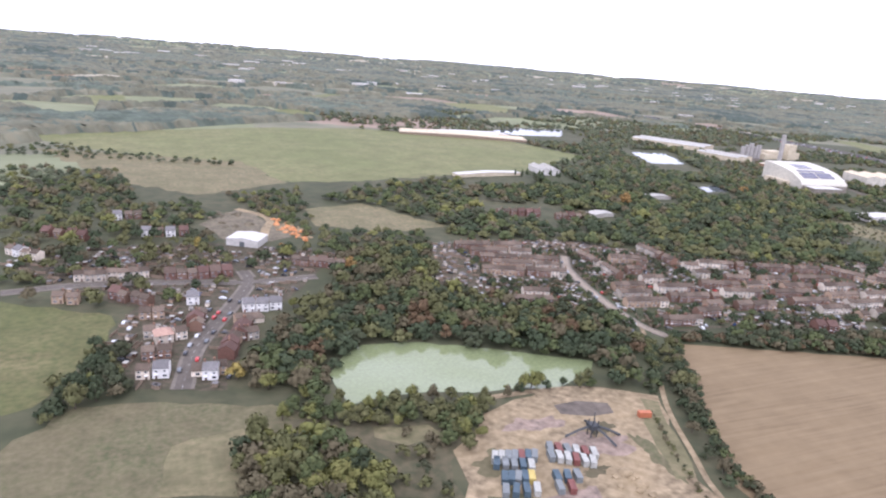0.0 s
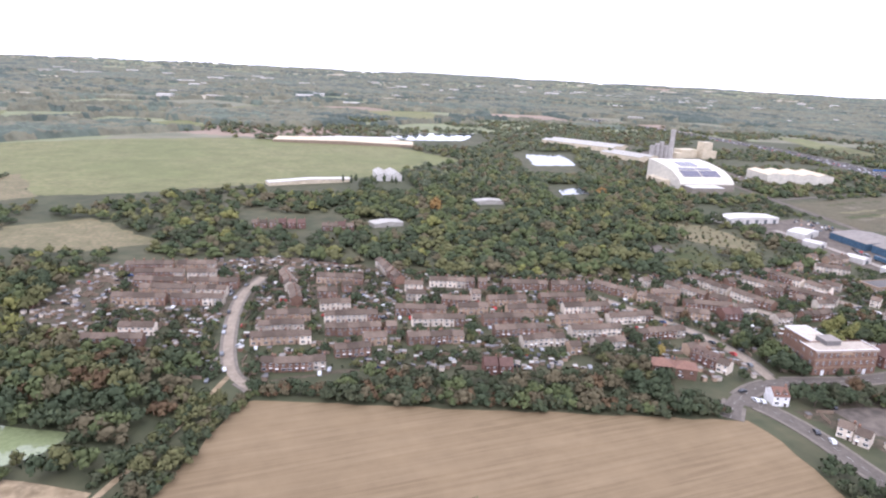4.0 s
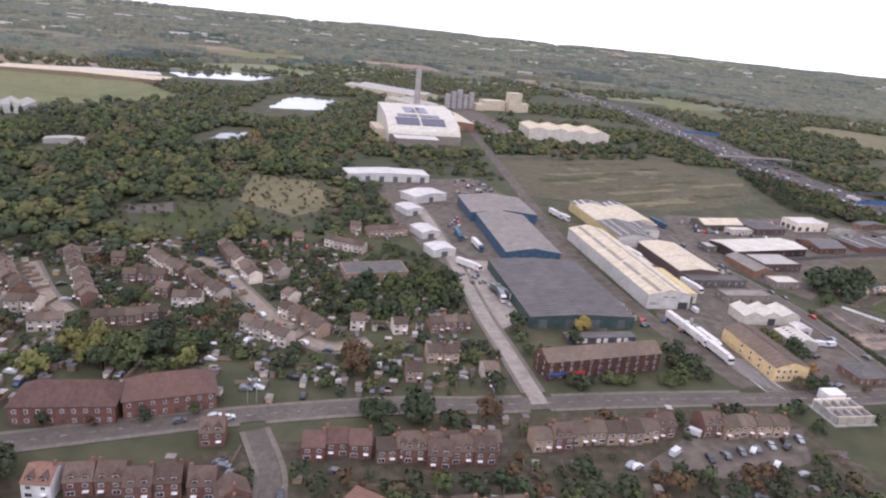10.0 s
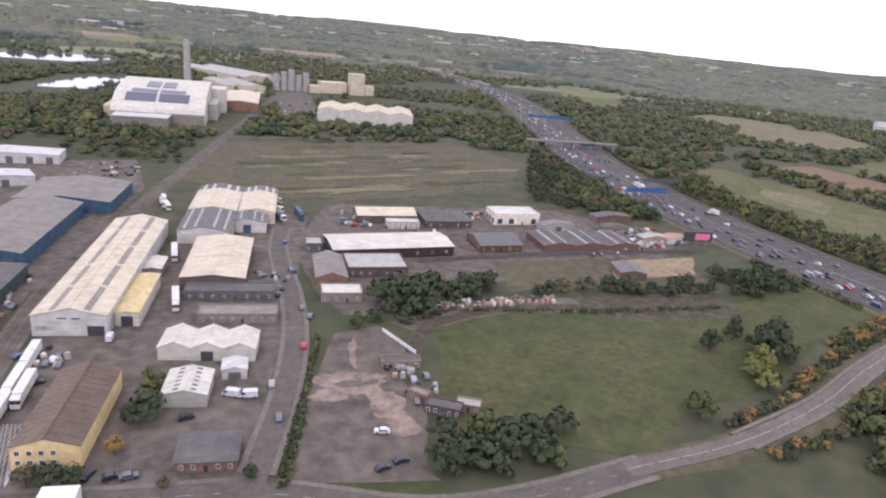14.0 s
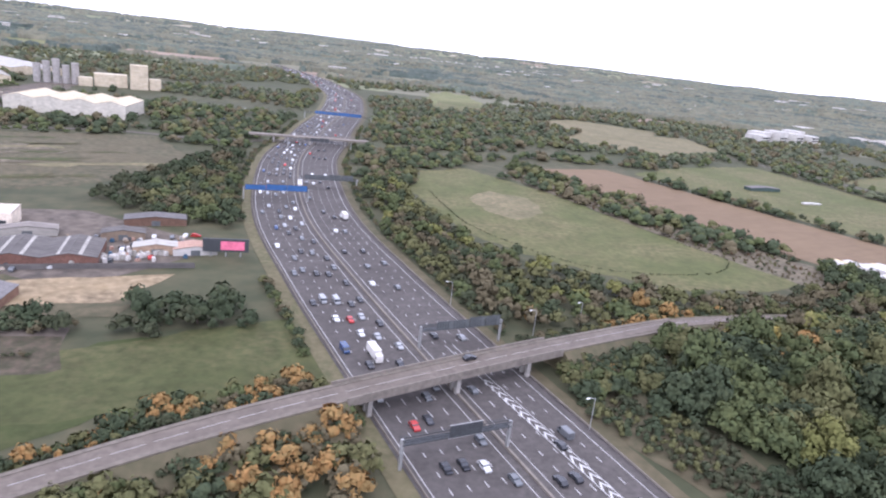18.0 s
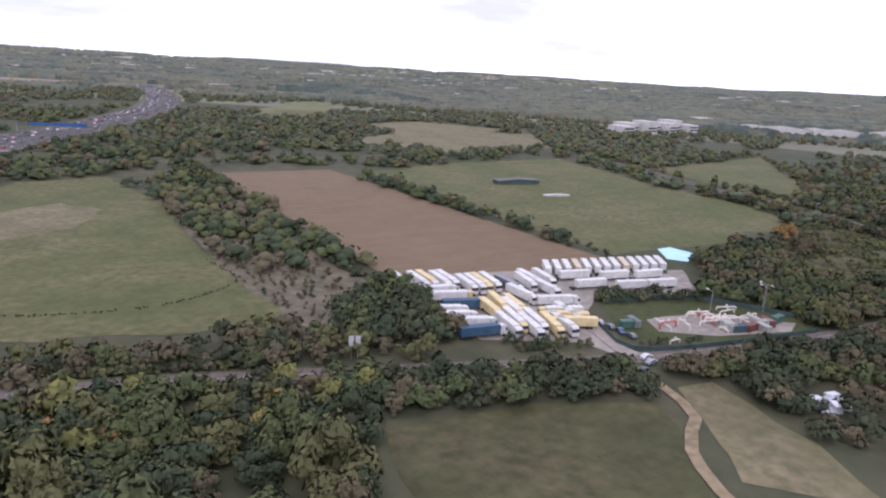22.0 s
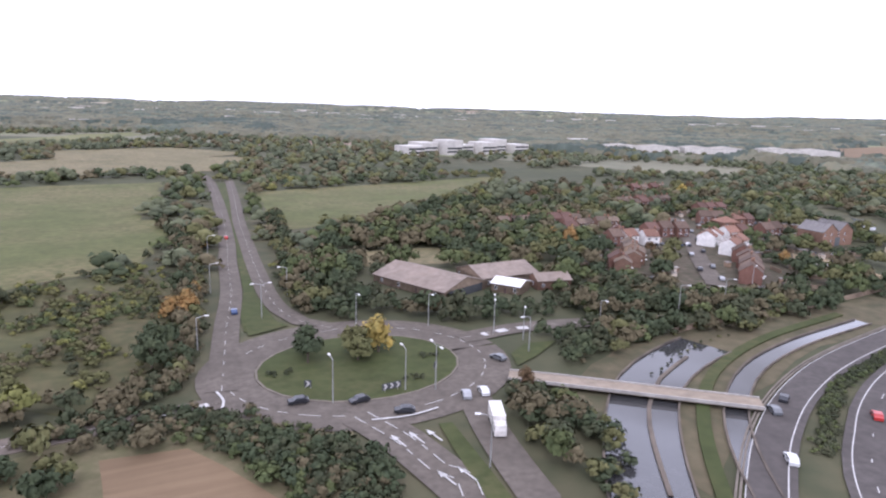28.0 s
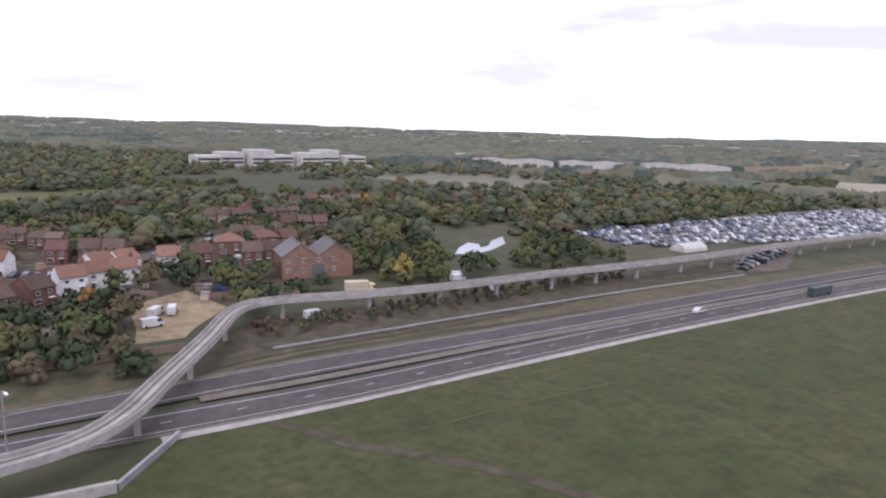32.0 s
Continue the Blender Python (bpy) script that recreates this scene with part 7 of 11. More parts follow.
# waste-burning power station
stand((484, 376), (548, 364), 84)
stand((600, 556), (692, 556), 30)
efw = thing("power_station", pose(491.2, 391.7, 0, 0, 0, -9.5), "white power station with a curved roof, solar panels and tall stack", "power station")
prof = [(0, 0), (0, 5.6), (1.2, 7.6), (5.5, 10.2), (14, 13.8), (26, 16.0), (38, 17.4), (50, 18.0), (50, 0)]
v, f = [], []
for x in (0, 46):
    v += [(x, y, z) for y, z in prof]
n = len(prof)
f = [tuple(range(n - 1, -1, -1)), tuple(range(n, 2 * n))] + [(k, k + 1, k + 1 + n, k + n) for k in range(n - 1)]
part("hall", mesh("hall", v, [tuple(reversed(q)) for q in f], IVORY_SHEET), efw)
part("front_wall", boxes("front_wall", [(0.3, -0.3, 0, 45.7, -0.004, 5.2)], GREY_STRIP), efw, label="grey front wall under the curved roof")
for x0, x1, y0, y1 in ((6, 21, 5.6, 13.4), (22.4, 37.4, 5.6, 13.4), (8, 21, 15.4, 19.6), (22.4, 35, 15.4, 19.6), (14, 21, 24, 36), (22.4, 29, 24, 36)):
    z0, z1 = np.interp([y0, y1], [p[0] for p in prof[1:-1]], [p[1] for p in prof[1:-1]])
    part("solar_panel", mesh("solar_panel", [(x0, y0, z0 + 0.4), (x1, y0, z0 + 0.4), (x1, y1, z1 + 0.4), (x0, y1, z1 + 0.4), (x0, y0, z0 + 0.1), (x1, y0, z0 + 0.1), (x1, y1, z1 + 0.1), (x0, y1, z1 + 0.1)],
                             [(0, 1, 2, 3), (4, 5, 1, 0), (5, 6, 2, 1), (6, 7, 3, 2), (7, 4, 0, 3)], SOLAR), efw)
part("chimney", tube("chimney", [(30.6, 69, 0), (30.6, 69, 40)], 2.2, CONCRETE, 10, 0.9), efw, label="tall pale concrete chimney stack")
part("side_hall", boxes("side_hall", [(-6, 14, 0, -0.2, 40, 6)], CREAM_SHEET), efw)
part("side_hall", boxes("side_hall", [(46.2, 20, 0, 51, 46, 9)], PALE_SHEET), efw)
part("plant_room", boxes("plant_room", [(44, 50.2, 0, 54, 66, 14), (12, 50.2, 0, 40, 62, 15)], IVORY_SHEET), efw)
part("tipping_hall", boxes("tipping_hall", [(3, -12, 0, 29, -0.5, 4.6)], GREY_STRIP), efw)
part("tipping_hall_roof", boxes("tipping_hall_roof", [(2.6, -12.4, 4.6, 29.4, -0.4, 5.0)], WHITE_SHEET), efw)
shed("warehouse", (551, 444), (573, 440), 60, 5.5, 6.6, ORANGE_BRICK, CREAM_SHEET, "cream-roofed hall beside the power station", 1, 0, 2)
shed("distribution_hall", (604.6, 415.3), (661.0, 397.6), 34, 7.2, 9.0, IVORY_SHEET, CREAM_SHEET, "long ivory distribution hall with four shallow roof bays", 4, 0, 0)
patch("dirt_yard", [(583, 430), (606, 424), (618, 470), (632, 560), (646, 620), (622, 620), (600, 520)], 0.06, WORN, "stained dirt yard beside the railway", "yard", 1.0)
shed("warehouse", (565.0, 535.0), (595.0, 542.7), 50, 5, 6.4, CREAM_SHEET, PALE_SHEET, "distant pale warehouse with a ridged roof", 2, 0, 0)
shed("warehouse", (588.5, 611.0), (623.5, 631.1), 90, 5, 6.6, CREAM_SHEET, PALE_SHEET, "distant pale warehouse with a ridged roof", 2, 0, 0)
plant = thing("concrete_plant", pose(668, 560, 0), "pale concrete batching plant with towers and silos", "plant")
for x0, y0, w, d, h in ((0, 0, 12, 10, 17.5), (-24, 6, 22, 12, 9), (-34, 2, 9, 9, 6), (13, 2, 8, 8, 8)):
    part("tower_block", boxes("tower_block", [(x0, y0, 0, x0 + w, y0 + d, h)], CREAM_SHEET), plant)
for i in range(5):
    part("silo", tube("silo", [(-60 + 6 * i, 10, 0), (-60 + 6 * i, 10, 13 + (i % 3) * 2)], 2.6, CONCRETE, 10), plant)

# barns by the roundabout, brick mill, offices far off
barn = block("barn", (1077.6, 127.6), (1085.0, 109.6), 13.0, 1.7, FENCE, SHEET_BROWN, "wide old barn with a shallow grey-brown roof and open end", 1, 4, "gable", "barn", 1.9)
# dark panel in place of the shaded inside of the open barn
part("opening", boxes("opening", [(19.3, 1.2, 0, 19.52, 11.6, 1.6)], DARK_STEEL), barn, label="dark panel painted as the shade inside the open end")
block("barn", (1096.4, 115.2), (1110.4, 115.8), 10.5, 2.0, FENCE, SHEET_BROWN, "long low barn with a brown roof", 1, 4, "gable", "barn", 1.6)
block("barn", (1097.0, 112.6), (1100.6, 107.6), 5.6, 1.8, FENCE, WHITE_WALL, "small open outbuilding with a white sheet roof", 1, 3, "gable", "barn", 0.7)
block("barn", (1106.2, 109.6), (1113.6, 108.4), 4.4, 2.0, BRICK, SHEET_BROWN, "brick outbuilding with a low brown roof", 1, 3, "gable", "barn", 1.1)
mill = shed("mill", (1209.6, 118.6), (1222.9, 118.4), 8, 4.2, 6.6, BRICK, SLATE, "tall brown brick mill with twin gabled roofs", 2, 0, 1, "mill")
for i in range(8):
    part("window", window_mesh(0.6, 0.8), mill, pose(1.0 + 1.45 * (i % 4) * 2.0, 0, 1.2 + 1.9 * (i // 4)))
stand((1222, 448), (1356, 476), 34)
ws = thing("office_complex", pose(1228, 455, 0, 0, 0, 12), "distant white office complex of stepped blocks", "office building")
for i in range(7):
    x0 = i * 18.5
    part("office_wing", boxes("office_wing", [(x0, (i % 2) * 8, 0, x0 + 16, 18 + (i % 2) * 8, 7.5 + (i % 3) * 2)], WHITE_SHEET), ws)
    for k in range(2):
        part("window_band", boxes("window_band", [(x0 + 0.6, (i % 2) * 8 - 0.1, 2 + 2.6 * k, x0 + 15.4, (i % 2) * 8 + 0.05, 3.3 + 2.6 * k)], GLASS), ws)
for i, (x0, y0, w, d, h) in enumerate(((1457, 505, 60, 30, 5), (1525, 470, 50, 30, 5), (1585, 430, 60, 24, 6))):
    shed("warehouse", (x0, y0), (x0 + w, y0 - w * 0.6), d, h, h + 1.5, WHITE_SHEET, PALE_SHEET, "distant low pale shed", 2, 0, 0)
shed("greenhouse", (233.0, 691.8), (367.7, 646.2), 34, 2.4, 3.6, FENCE, CREAM_SHEET, "long distant cream-roofed shed beside the pasture", 1, 0, 0)
shed("greenhouse", (251.8, 686.8), (369.6, 692.9), 26, 2.4, 3.6, FENCE, WHITE_SHEET, "long distant white-roofed shed", 1, 0, 0)
shed("greenhouse", (197.5, 443.8), (255.5, 453.4), 8, 2.2, 3.2, CREAM_SHEET, WHITE_SHEET, "long low white shed among trees", 1, 0, 0)
shed("greenhouse", (274.9, 455.5), (292.1, 453.3), 26, 4, 6, WHITE_SHEET, PALE_SHEET, "pale barn-like shed among trees", 2, 0, 0)
shed("greenhouse", (311.6, 366.8), (330.7, 365.3), 7, 2.2, 3, PALE_SHEET, PALE_SHEET, "pale shed in a clearing", 1, 0, 0)
shed("warehouse", (233.7, 319.7), (249.8, 321.8), 8, 2.0, 2.7, PALE_SHEET, PALE_SHEET, "pale shed among trees", 1, 0, 0)
shed("warehouse", (20.8, 288.5), (33.4, 281.8), 12, 3, 3.8, WHITE_SHEET, WHITE_SHEET, "white shed beside the scrap yard", 1, 0, 1)
block("cottage", (916.9, 55.9), (927.8, 54.6), 6.0, 1.8, RED_BRICK, TILES, "brick cottage with a broad brown roof among trees", 1, 4, "gable", "house", 2.2)
shed("stable", (961.1, 247.3), (982.0, 245.4), 5, 1.6, 2.2, GREEN_SHEET, SLATE, "long low stable block in the meadow", 1, 0, 0)
shed("poly_tunnel", (965.4, 218.3), (976.6, 216.8), 2, 0.5, 0.8, WHITE_SHEET, WHITE_SHEET, "low white covered strip in the meadow", 1, 0, 0)


# ---- vehicles ----
CAR_PAINT = [plain(n + "_car_paint", c, rough=0.25, spec=0.6, vary=0.05) for n, c in (
    ("white", (0.52, 0.52, 0.51)), ("silver", (0.27, 0.275, 0.28)), ("black", (0.025, 0.026, 0.03)), ("grey", (0.11, 0.115, 0.12)), ("red", (0.34, 0.030, 0.026)), ("blue", (0.035, 0.06, 0.13)))]
CAR_WORD = ["white", "silver", "black", "dark grey", "red", "blue"]


def extrude(name, prof, y0, y1, material):
    """A side profile (x, z) drawn out across from y0 to y1."""
    n = len(prof)
    v = [(x, y0, z) for x, z in prof] + [(x, y1, z) for x, z in prof]
    f = [tuple(range(n)), tuple(range(2 * n - 1, n - 1, -1))] + [(k, k + n, (k + 1) % n + n, (k + 1) % n) for k in range(n)]
    return mesh(name, v, f, material)


CAR_BODY = [(-1.25, 0.14), (1.25, 0.14), (1.27, 0.34), (1.18, 0.46), (0.62, 0.52), (0.32, 0.80), (-0.72, 0.82), (-1.10, 0.55), (-1.26, 0.50)]
CAR_GLASS = [(0.60, 0.535), (0.34, 0.785), (-0.70, 0.80), (-1.04, 0.56)]
VAN_BODY = [(-1.5, 0.16), (1.5, 0.16), (1.52, 0.50), (1.30, 0.66), (0.95, 1.18), (0.7, 1.28), (-1.48, 1.28)]
VAN_GLASS = [(1.30, 0.67), (0.97, 1.15), (0.55, 1.15), (0.55, 0.68)]
car_bodies = [extrude("body", CAR_BODY, -0.5, 0.5, m) for m in CAR_PAINT]
car_glass = extrude("glazing", CAR_GLASS, -0.512, 0.512, GLASS)
van_bodies = [extrude("body", VAN_BODY, -0.57, 0.57, m) for m in CAR_PAINT]
van_glass = extrude("glazing", VAN_GLASS, -0.582, 0.582, GLASS)
wheel_small = tube("wheel", [(0, -0.09, 0), (0, 0.09, 0)], 0.19, RUBBER, 8)
wheel_big = tube("wheel", [(0, -0.13, 0), (0, 0.13, 0)], 0.28, RUBBER, 8)


def car(x, y, turn, colour=0, z=0.12, van=False, group="cars"):
    ob = thing("van" if van else "car", pose(x, y, z, 0, 0, turn), f"{CAR_WORD[colour]} {'panel van' if van else 'passenger car'} standing on tarmac", "van" if van else "car", group)
    part("body", (van_bodies if van else car_bodies)[colour], ob)
    part("glazing", van_glass if van else car_glass, ob, label="dark glass all round")
    wx, wy = (1.0, 0.53) if van else (0.8, 0.46)
    for a in (-wx, wx):
        for b in (-wy, wy):
            part("wheel", wheel_small, ob, pose(a, b, 0.19))
    take(x, y, 1.6)
    return ob


LORRY_PAINT = [plain("white_lorry_paint", (0.56, 0.535, 0.495), rough=0.45), plain("yellow_lorry_paint", (0.58, 0.46, 0.24), rough=0.45), BLUE_SHEET, CAR_PAINT[3], CREAM_SHEET]
LORRY_WORD = ["white", "yellow", "dark blue", "grey", "cream"]
trailer_m = [boxes("trailer", [(-6.6, -0.74, 0.62, 1.2, 0.74, 2.3)], m) for m in LORRY_PAINT]
box_m = [boxes("trailer", [(-3.4, -0.74, 0.62, 0.6, 0.74, 2.1)], m) for m in LORRY_PAINT]
cab_m = [extrude("cab", [(1.35, 0.3), (2.75, 0.3), (2.78, 1.0), (2.62, 1.9), (2.1, 2.15), (1.35, 2.15)], -0.7, 0.7, m) for m in LORRY_PAINT]
cab_s = [extrude("cab", [(0.7, 0.3), (1.9, 0.3), (1.92, 0.9), (1.75, 1.5), (1.4, 1.65), (0.7, 1.65)], -0.66, 0.66, m) for m in LORRY_PAINT]
screen_l = extrude("windscreen", [(2.76, 1.12), (2.65, 1.75), (2.3, 1.75), (2.3, 1.12)], -0.71, 0.71, GLASS)
screen_s = extrude("windscreen", [(1.9, 0.95), (1.77, 1.4), (1.4, 1.4), (1.4, 0.95)], -0.67, 0.67, GLASS)
chassis_l = boxes("chassis", [(-6.4, -0.4, 0.35, 2.6, 0.4, 0.62)], DARK_STEEL)
chassis_s = boxes("chassis", [(-3.3, -0.4, 0.35, 1.7, 0.4, 0.62)], DARK_STEEL)


def lorry(front, rear, colour=0, cab=0, long=True, z=0.13, solo=False):
    """A lorry whose nose points from rear to front, its nose at front."""
    turn = math.degrees(math.atan2(front[1] - rear[1], front[0] - rear[0]))
    c, s = math.cos(math.radians(turn)), math.sin(math.radians(turn))
    back = 2.75 if long else 1.9
    at = pose(front[0] - c * back, front[1] - s * back, z, 0, 0, turn)
    if solo:
        ob = thing("trailer", at, f"{LORRY_WORD[colour]} box trailer parked without a cab", "trailer", "trailers in the yard")
    else:
        ob = thing("lorry", at, f"{LORRY_WORD[colour]} {'articulated' if long else 'box'} lorry with a {LORRY_WORD[cab]} cab", "lorry", "lorries in the yards")
        part("cab", (cab_m if long else cab_s)[cab], ob)
        part("windscreen", screen_l if long else screen_s, ob)
    part("trailer_box" if not solo else "box", (trailer_m if long else box_m)[colour], ob)
    part("chassis", chassis_l if long else chassis_s, ob)
    for wx in ((-5.4, -4.6, 2.0) if long else (-2.4, 1.2)):
        for wy in (-0.6, 0.6):
            part("wheel", wheel_big, ob, pose(wx, wy, 0.28))
    return ob


def pick():
    return R.choice((0, 0, 0, 1, 1, 1, 2, 2, 2, 2, 2, 2, 2, 3, 3, 3, 3, 3, 3, 3, 4, 5))


# motorway traffic, nearest stretch one by one
mw_line = smooth_line(MW, 1.0)
mw_nrm = sides_of(mw_line)
lanes = [(13.4, -1, 21), (11.0, -1, 16), (8.3, -1, 14), (5.6, -1, 13), (3.0, -1, 14), (-3.0, 1, 44), (-5.6, 1, 36), (-8.2, 1, 34), (-10.8, 1, 36)]
far_cars = []
for off, way, gap in lanes:
    k = R.uniform(0, gap)
    while k < len(mw_line) - 2:
        p, n = mw_line[int(k)], mw_nrm[int(k)]
        turn = math.degrees(math.atan2(-n[0], n[1])) + (180 if way < 0 else 0)
        x, y = p[0] + n[0] * off, p[1] + n[1] * off
        if 40 < y < 165:
            car(x, y, turn, pick(), 0.15, R.random() < 0.1, "cars on the motorway")
        elif y >= 165:
            far_cars.append((car_bodies[pick()], pose(x, y, 0.15, 0, 0, turn)))
        k += gap * R.uniform(0.45, 1.6)
joined("distant_traffic", far_cars, "many distant cars on the motorway", "cars")
lorry((695.0, 107.5), (695.2, 117), 0, 0, False, 0.15)
lorry((716.5, 250), (714.0, 240), 0, 0, True, 0.15)
lorry((719.0, 205), (718.0, 196), 0, 0, False, 0.15)

# cars elsewhere
for p, turn, col in (((707.7, 98.1), 8, 2), ((1048.9, 77.1), 175, 2), ((1055.8, 74.5), 185, 2), ((1059.8, 69.8), 160, 2), ((1068.7, 70.8), 70, 1), ((1071.2, 70.8), 75, 0), ((1079.0, 80.1), 110, 3), ((1047.7, 115.9), 85, 5), ((1056.4, 181.8), 80, 4), ((1101.6, 51.9), 60, 3), ((1092.7, 43.1), 50, 0), ((1105.9, 53.7), 30, 2), ((1112.1, 45.7), 40, 4), ((1133.7, 51.9), 20, 0), ((1267.5, 74.6), 12, 0), ((538.3, 95.1), 160, 0), ((535.5, 86.4), 10, 2), ((538.7, 87.3), 10, 2), ((523.5, 103.1), 80, 3), ((524.2, 113.7), 80, 1),):
    car(p[0], p[1], turn, col, 4.35 if 640 < p[0] < 712 and 90 < p[1] < 100 else 0.17)
for p, turn, col in (((536.9, 139.5), 70, 3), ((361.1, 117.2), 5, 3), ((367.0, 117.2), 5, 0), ((280.5, 123.8), 0, 2), ((280.0, 119.0), 80, 0), ((281.1, 117.9), 80, 0), ((281.6, 101.9), 60, 2), ((281.6, 97.7), 60, 0), ((309.3, 97.4), 20, 0), ((887.7, 84.2), 10, 0), ((886.9, 82.2), 10, 1), ((883.2, 80.3), 20, 2), ((369.1, 116.1), 5, 0), ((459.8, 81.2), 30, 0), ((460.5, 76.5), 30, 0), ((433.4, 84.1), 20, 1), ((467.4, 80.1), 20, 2), ((434.1, 83.4), 10, 0),):
    car(p[0], p[1], turn, col, 4.35 if 640 < p[0] < 712 and 90 < p[1] < 100 else 0.17)
for p, turn in (((317.6, 107.1), 80), ((517.2, 112.1), 150), ((519.9, 111.0), 170), ((498.2, 137.6), 80), ((1240.4, 110.1), 170), ((1171.8, 152.8), 170), ((452.1, 88.9), 120), ((444.0, 84.7), 20), ((1187.4, 101.1), 60), ((1189.7, 101.5), 80), ((1186.7, 95.4), 20), ((1208.4, 92.1), 15), ((1240.2, 107.8), 10), ((1243.6, 98.7), 12)):
    car(p[0], p[1], turn, 0, 0.15, True, "vans")
for k in range(26):
    u_, w_ = (k % 9) / 8, k // 9
    car(1305 + 30 * u_ + 4.5 * w_, 97.5 + 13 * u_ + 3.6 * w_ + R.uniform(-0.3, 0.3), 100 + R.uniform(-6, 6), pick(), 0.12, k % 11 == 3, "cars in the overflow car park")
for p, turn in (((900.0, 61.3), 20), ((902.2, 62.0), 80), ((903.2, 60.5), 10), ((905.0, 61.0), -10), ((904.4, 58.2), 30), ((901.9, 58.9), 60), ((900.0, 61.0), 40), ((899.6, 58.0), -20)):
    car(p[0], p[1], turn, R.choice((0, 0, 1)), 0.06, R.random() < 0.6, "old vehicles in a yard")
# parked along the streets
for line, side, n, lo, hi in ((ESTATE_A, 1.6, 7, 0.1, 0.9), (ESTATE_B, 1.7, 8, 0.1, 0.9), (ESTATE_C, 1.7, 8, 0.05, 0.95), (VILLAGE_ROAD, 1.9, 7, 0.05, 0.7), (VILLAGE_ROAD, -1.9, 7, 0.05, 0.7), (SIDE_S, 1.6, 4, 0.3, 0.95), (WORKS_RD, -1.8, 4, 0.3, 0.95)):
    ln = smooth_line(line, 1.0)
    nr = sides_of(ln)
    for k in range(n):
        i = int((lo + (hi - lo) * (k + R.uniform(0.1, 0.9)) / n) * (len(ln) - 1))
        car(ln[i][0] + nr[i][0] * side, ln[i][1] + nr[i][1] * side, math.degrees(math.atan2(-nr[i][0], nr[i][1])), pick(), 0.2, False, "parked cars")
VST = [(1145, 98.5), (1154, 109.5), (1164.4, 121.6), (1178.8, 137.5), (1196, 158), (1206, 172)]
road("village_street", VST, 4.4, TARMAC, "tarmac village street lined with parked cars", marks=False, kerb=False)
ln = smooth_line(VST, 1.0)
nr = sides_of(ln)
for k in range(12):
    i = int((k + R.uniform(0.2, 0.8)) / 12 * (len(ln) - 1))
    sd = 1.7 if k % 2 else -1.7
    car(ln[i][0] + nr[i][0] * sd, ln[i][1] + nr[i][1] * sd, math.degrees(math.atan2(-nr[i][0], nr[i][1])), pick(), 0.3, False, "parked cars")
for a, b, n in (((1163.8, 136.4), (1172.1, 132.5), 5), ((458.6, 222.0), (465.4, 230.8), 4), ((480.9, 123.3), (439.7, 132.6), 0), ((449.3, 81.5), (472.1, 81.3), 7), ((891.1, 100.5), (892.2, 92.6), 4), ((899.6, 62.2), (900.0, 58.5), 3), ((566.0, 204.2), (589.3, 193.8), 6)):
    for k in range(n):
        x, y = a[0] + (b[0] - a[0]) * k / max(1, n - 1), a[1] + (b[1] - a[1]) * k / max(1, n - 1)
        car(x, y, R.choice((70, 75, 80, 250)), pick(), 0.15, False, "parked cars")

# lorries in the park: nose and tail on the ground, colour, cab
for f_, r_, col, cb in (((862.9, 128.9), (862.7, 136.4), 0, 0), ((866.7, 128.4), (866.5, 135.4), 0, 0), ((868.8, 128.4), (868.7, 135.5), 1, 0), ((871.3, 127.1), (871.4, 134.8), 0, 0), ((873.4, 127.2), (873.3, 134.3), 0, 0), ((875.6, 123.0), (876.4, 136.9), 0, 0), ((877.6, 122.7), (878.6, 137.1), 0, 0), ((879.3, 122.8), (880.4, 136.6), 1, 1), ((881.6, 122.7), (882.6, 135.3), 0, 0), ((885.4, 119.6), (884.6, 130.6), 3, 0), ((889.4, 120.2), (891.4, 134.5), 0, 0), ((892.2, 121.9), (892.6, 135.0), 0, 0), ((895.6, 121.3), (897.1, 136.1), 0, 0),):
    lorry(f_, r_, col, cb, True)
for f_, r_, col, cb in (((872.3, 125.4), (862.9, 126.6), 0, 0), ((873.7, 120.6), (863.6, 123.0), 0, 1), ((873.5, 115.3), (863.4, 117.9), 2, 1), ((868.0, 113.0), (862.4, 114.8), 0, 0), ((868.1, 109.7), (862.6, 111.4), 0, 0), ((870.0, 105.8), (864.0, 107.5), 0, 0), ((869.9, 102.3), (864.0, 103.0), 2, 0), ((870.9, 99.2), (871.9, 108.5), 0, 0), ((872.1, 107.3), (872.7, 113.0), 1, 1), ((873.1, 100.8), (874.7, 110.0), 0, 1), ((875.1, 109.9), (875.8, 113.4), 1, 1), ((874.2, 96.9), (875.5, 105.1), 0, 0), ((876.1, 106.0), (877.2, 112.2), 0, 1),):
    lorry(f_, r_, col, cb, True)
for f_, r_, col, cb in (((876.6, 99.0), (878.0, 106.6), 0, 0), ((878.0, 107.8), (878.8, 113.2), 1, 1), ((878.3, 96.3), (880.0, 103.7), 1, 1), ((881.5, 96.0), (882.1, 103.0), 0, 0), ((885.8, 100.0), (886.8, 110.0), 0, 0), ((881.1, 107.5), (885.6, 106.1), 0, 1), ((880.4, 105.4), (885.0, 103.2), 1, 1), ((880.1, 102.3), (884.3, 100.5), 1, 1), ((884.7, 113.3), (884.4, 116.1), 0, 0), ((892.2, 115.2), (892.1, 118.3), 0, 0), ((893.9, 110.5), (890.2, 111.6), 0, 0),):
    lorry(f_, r_, col, cb, True)
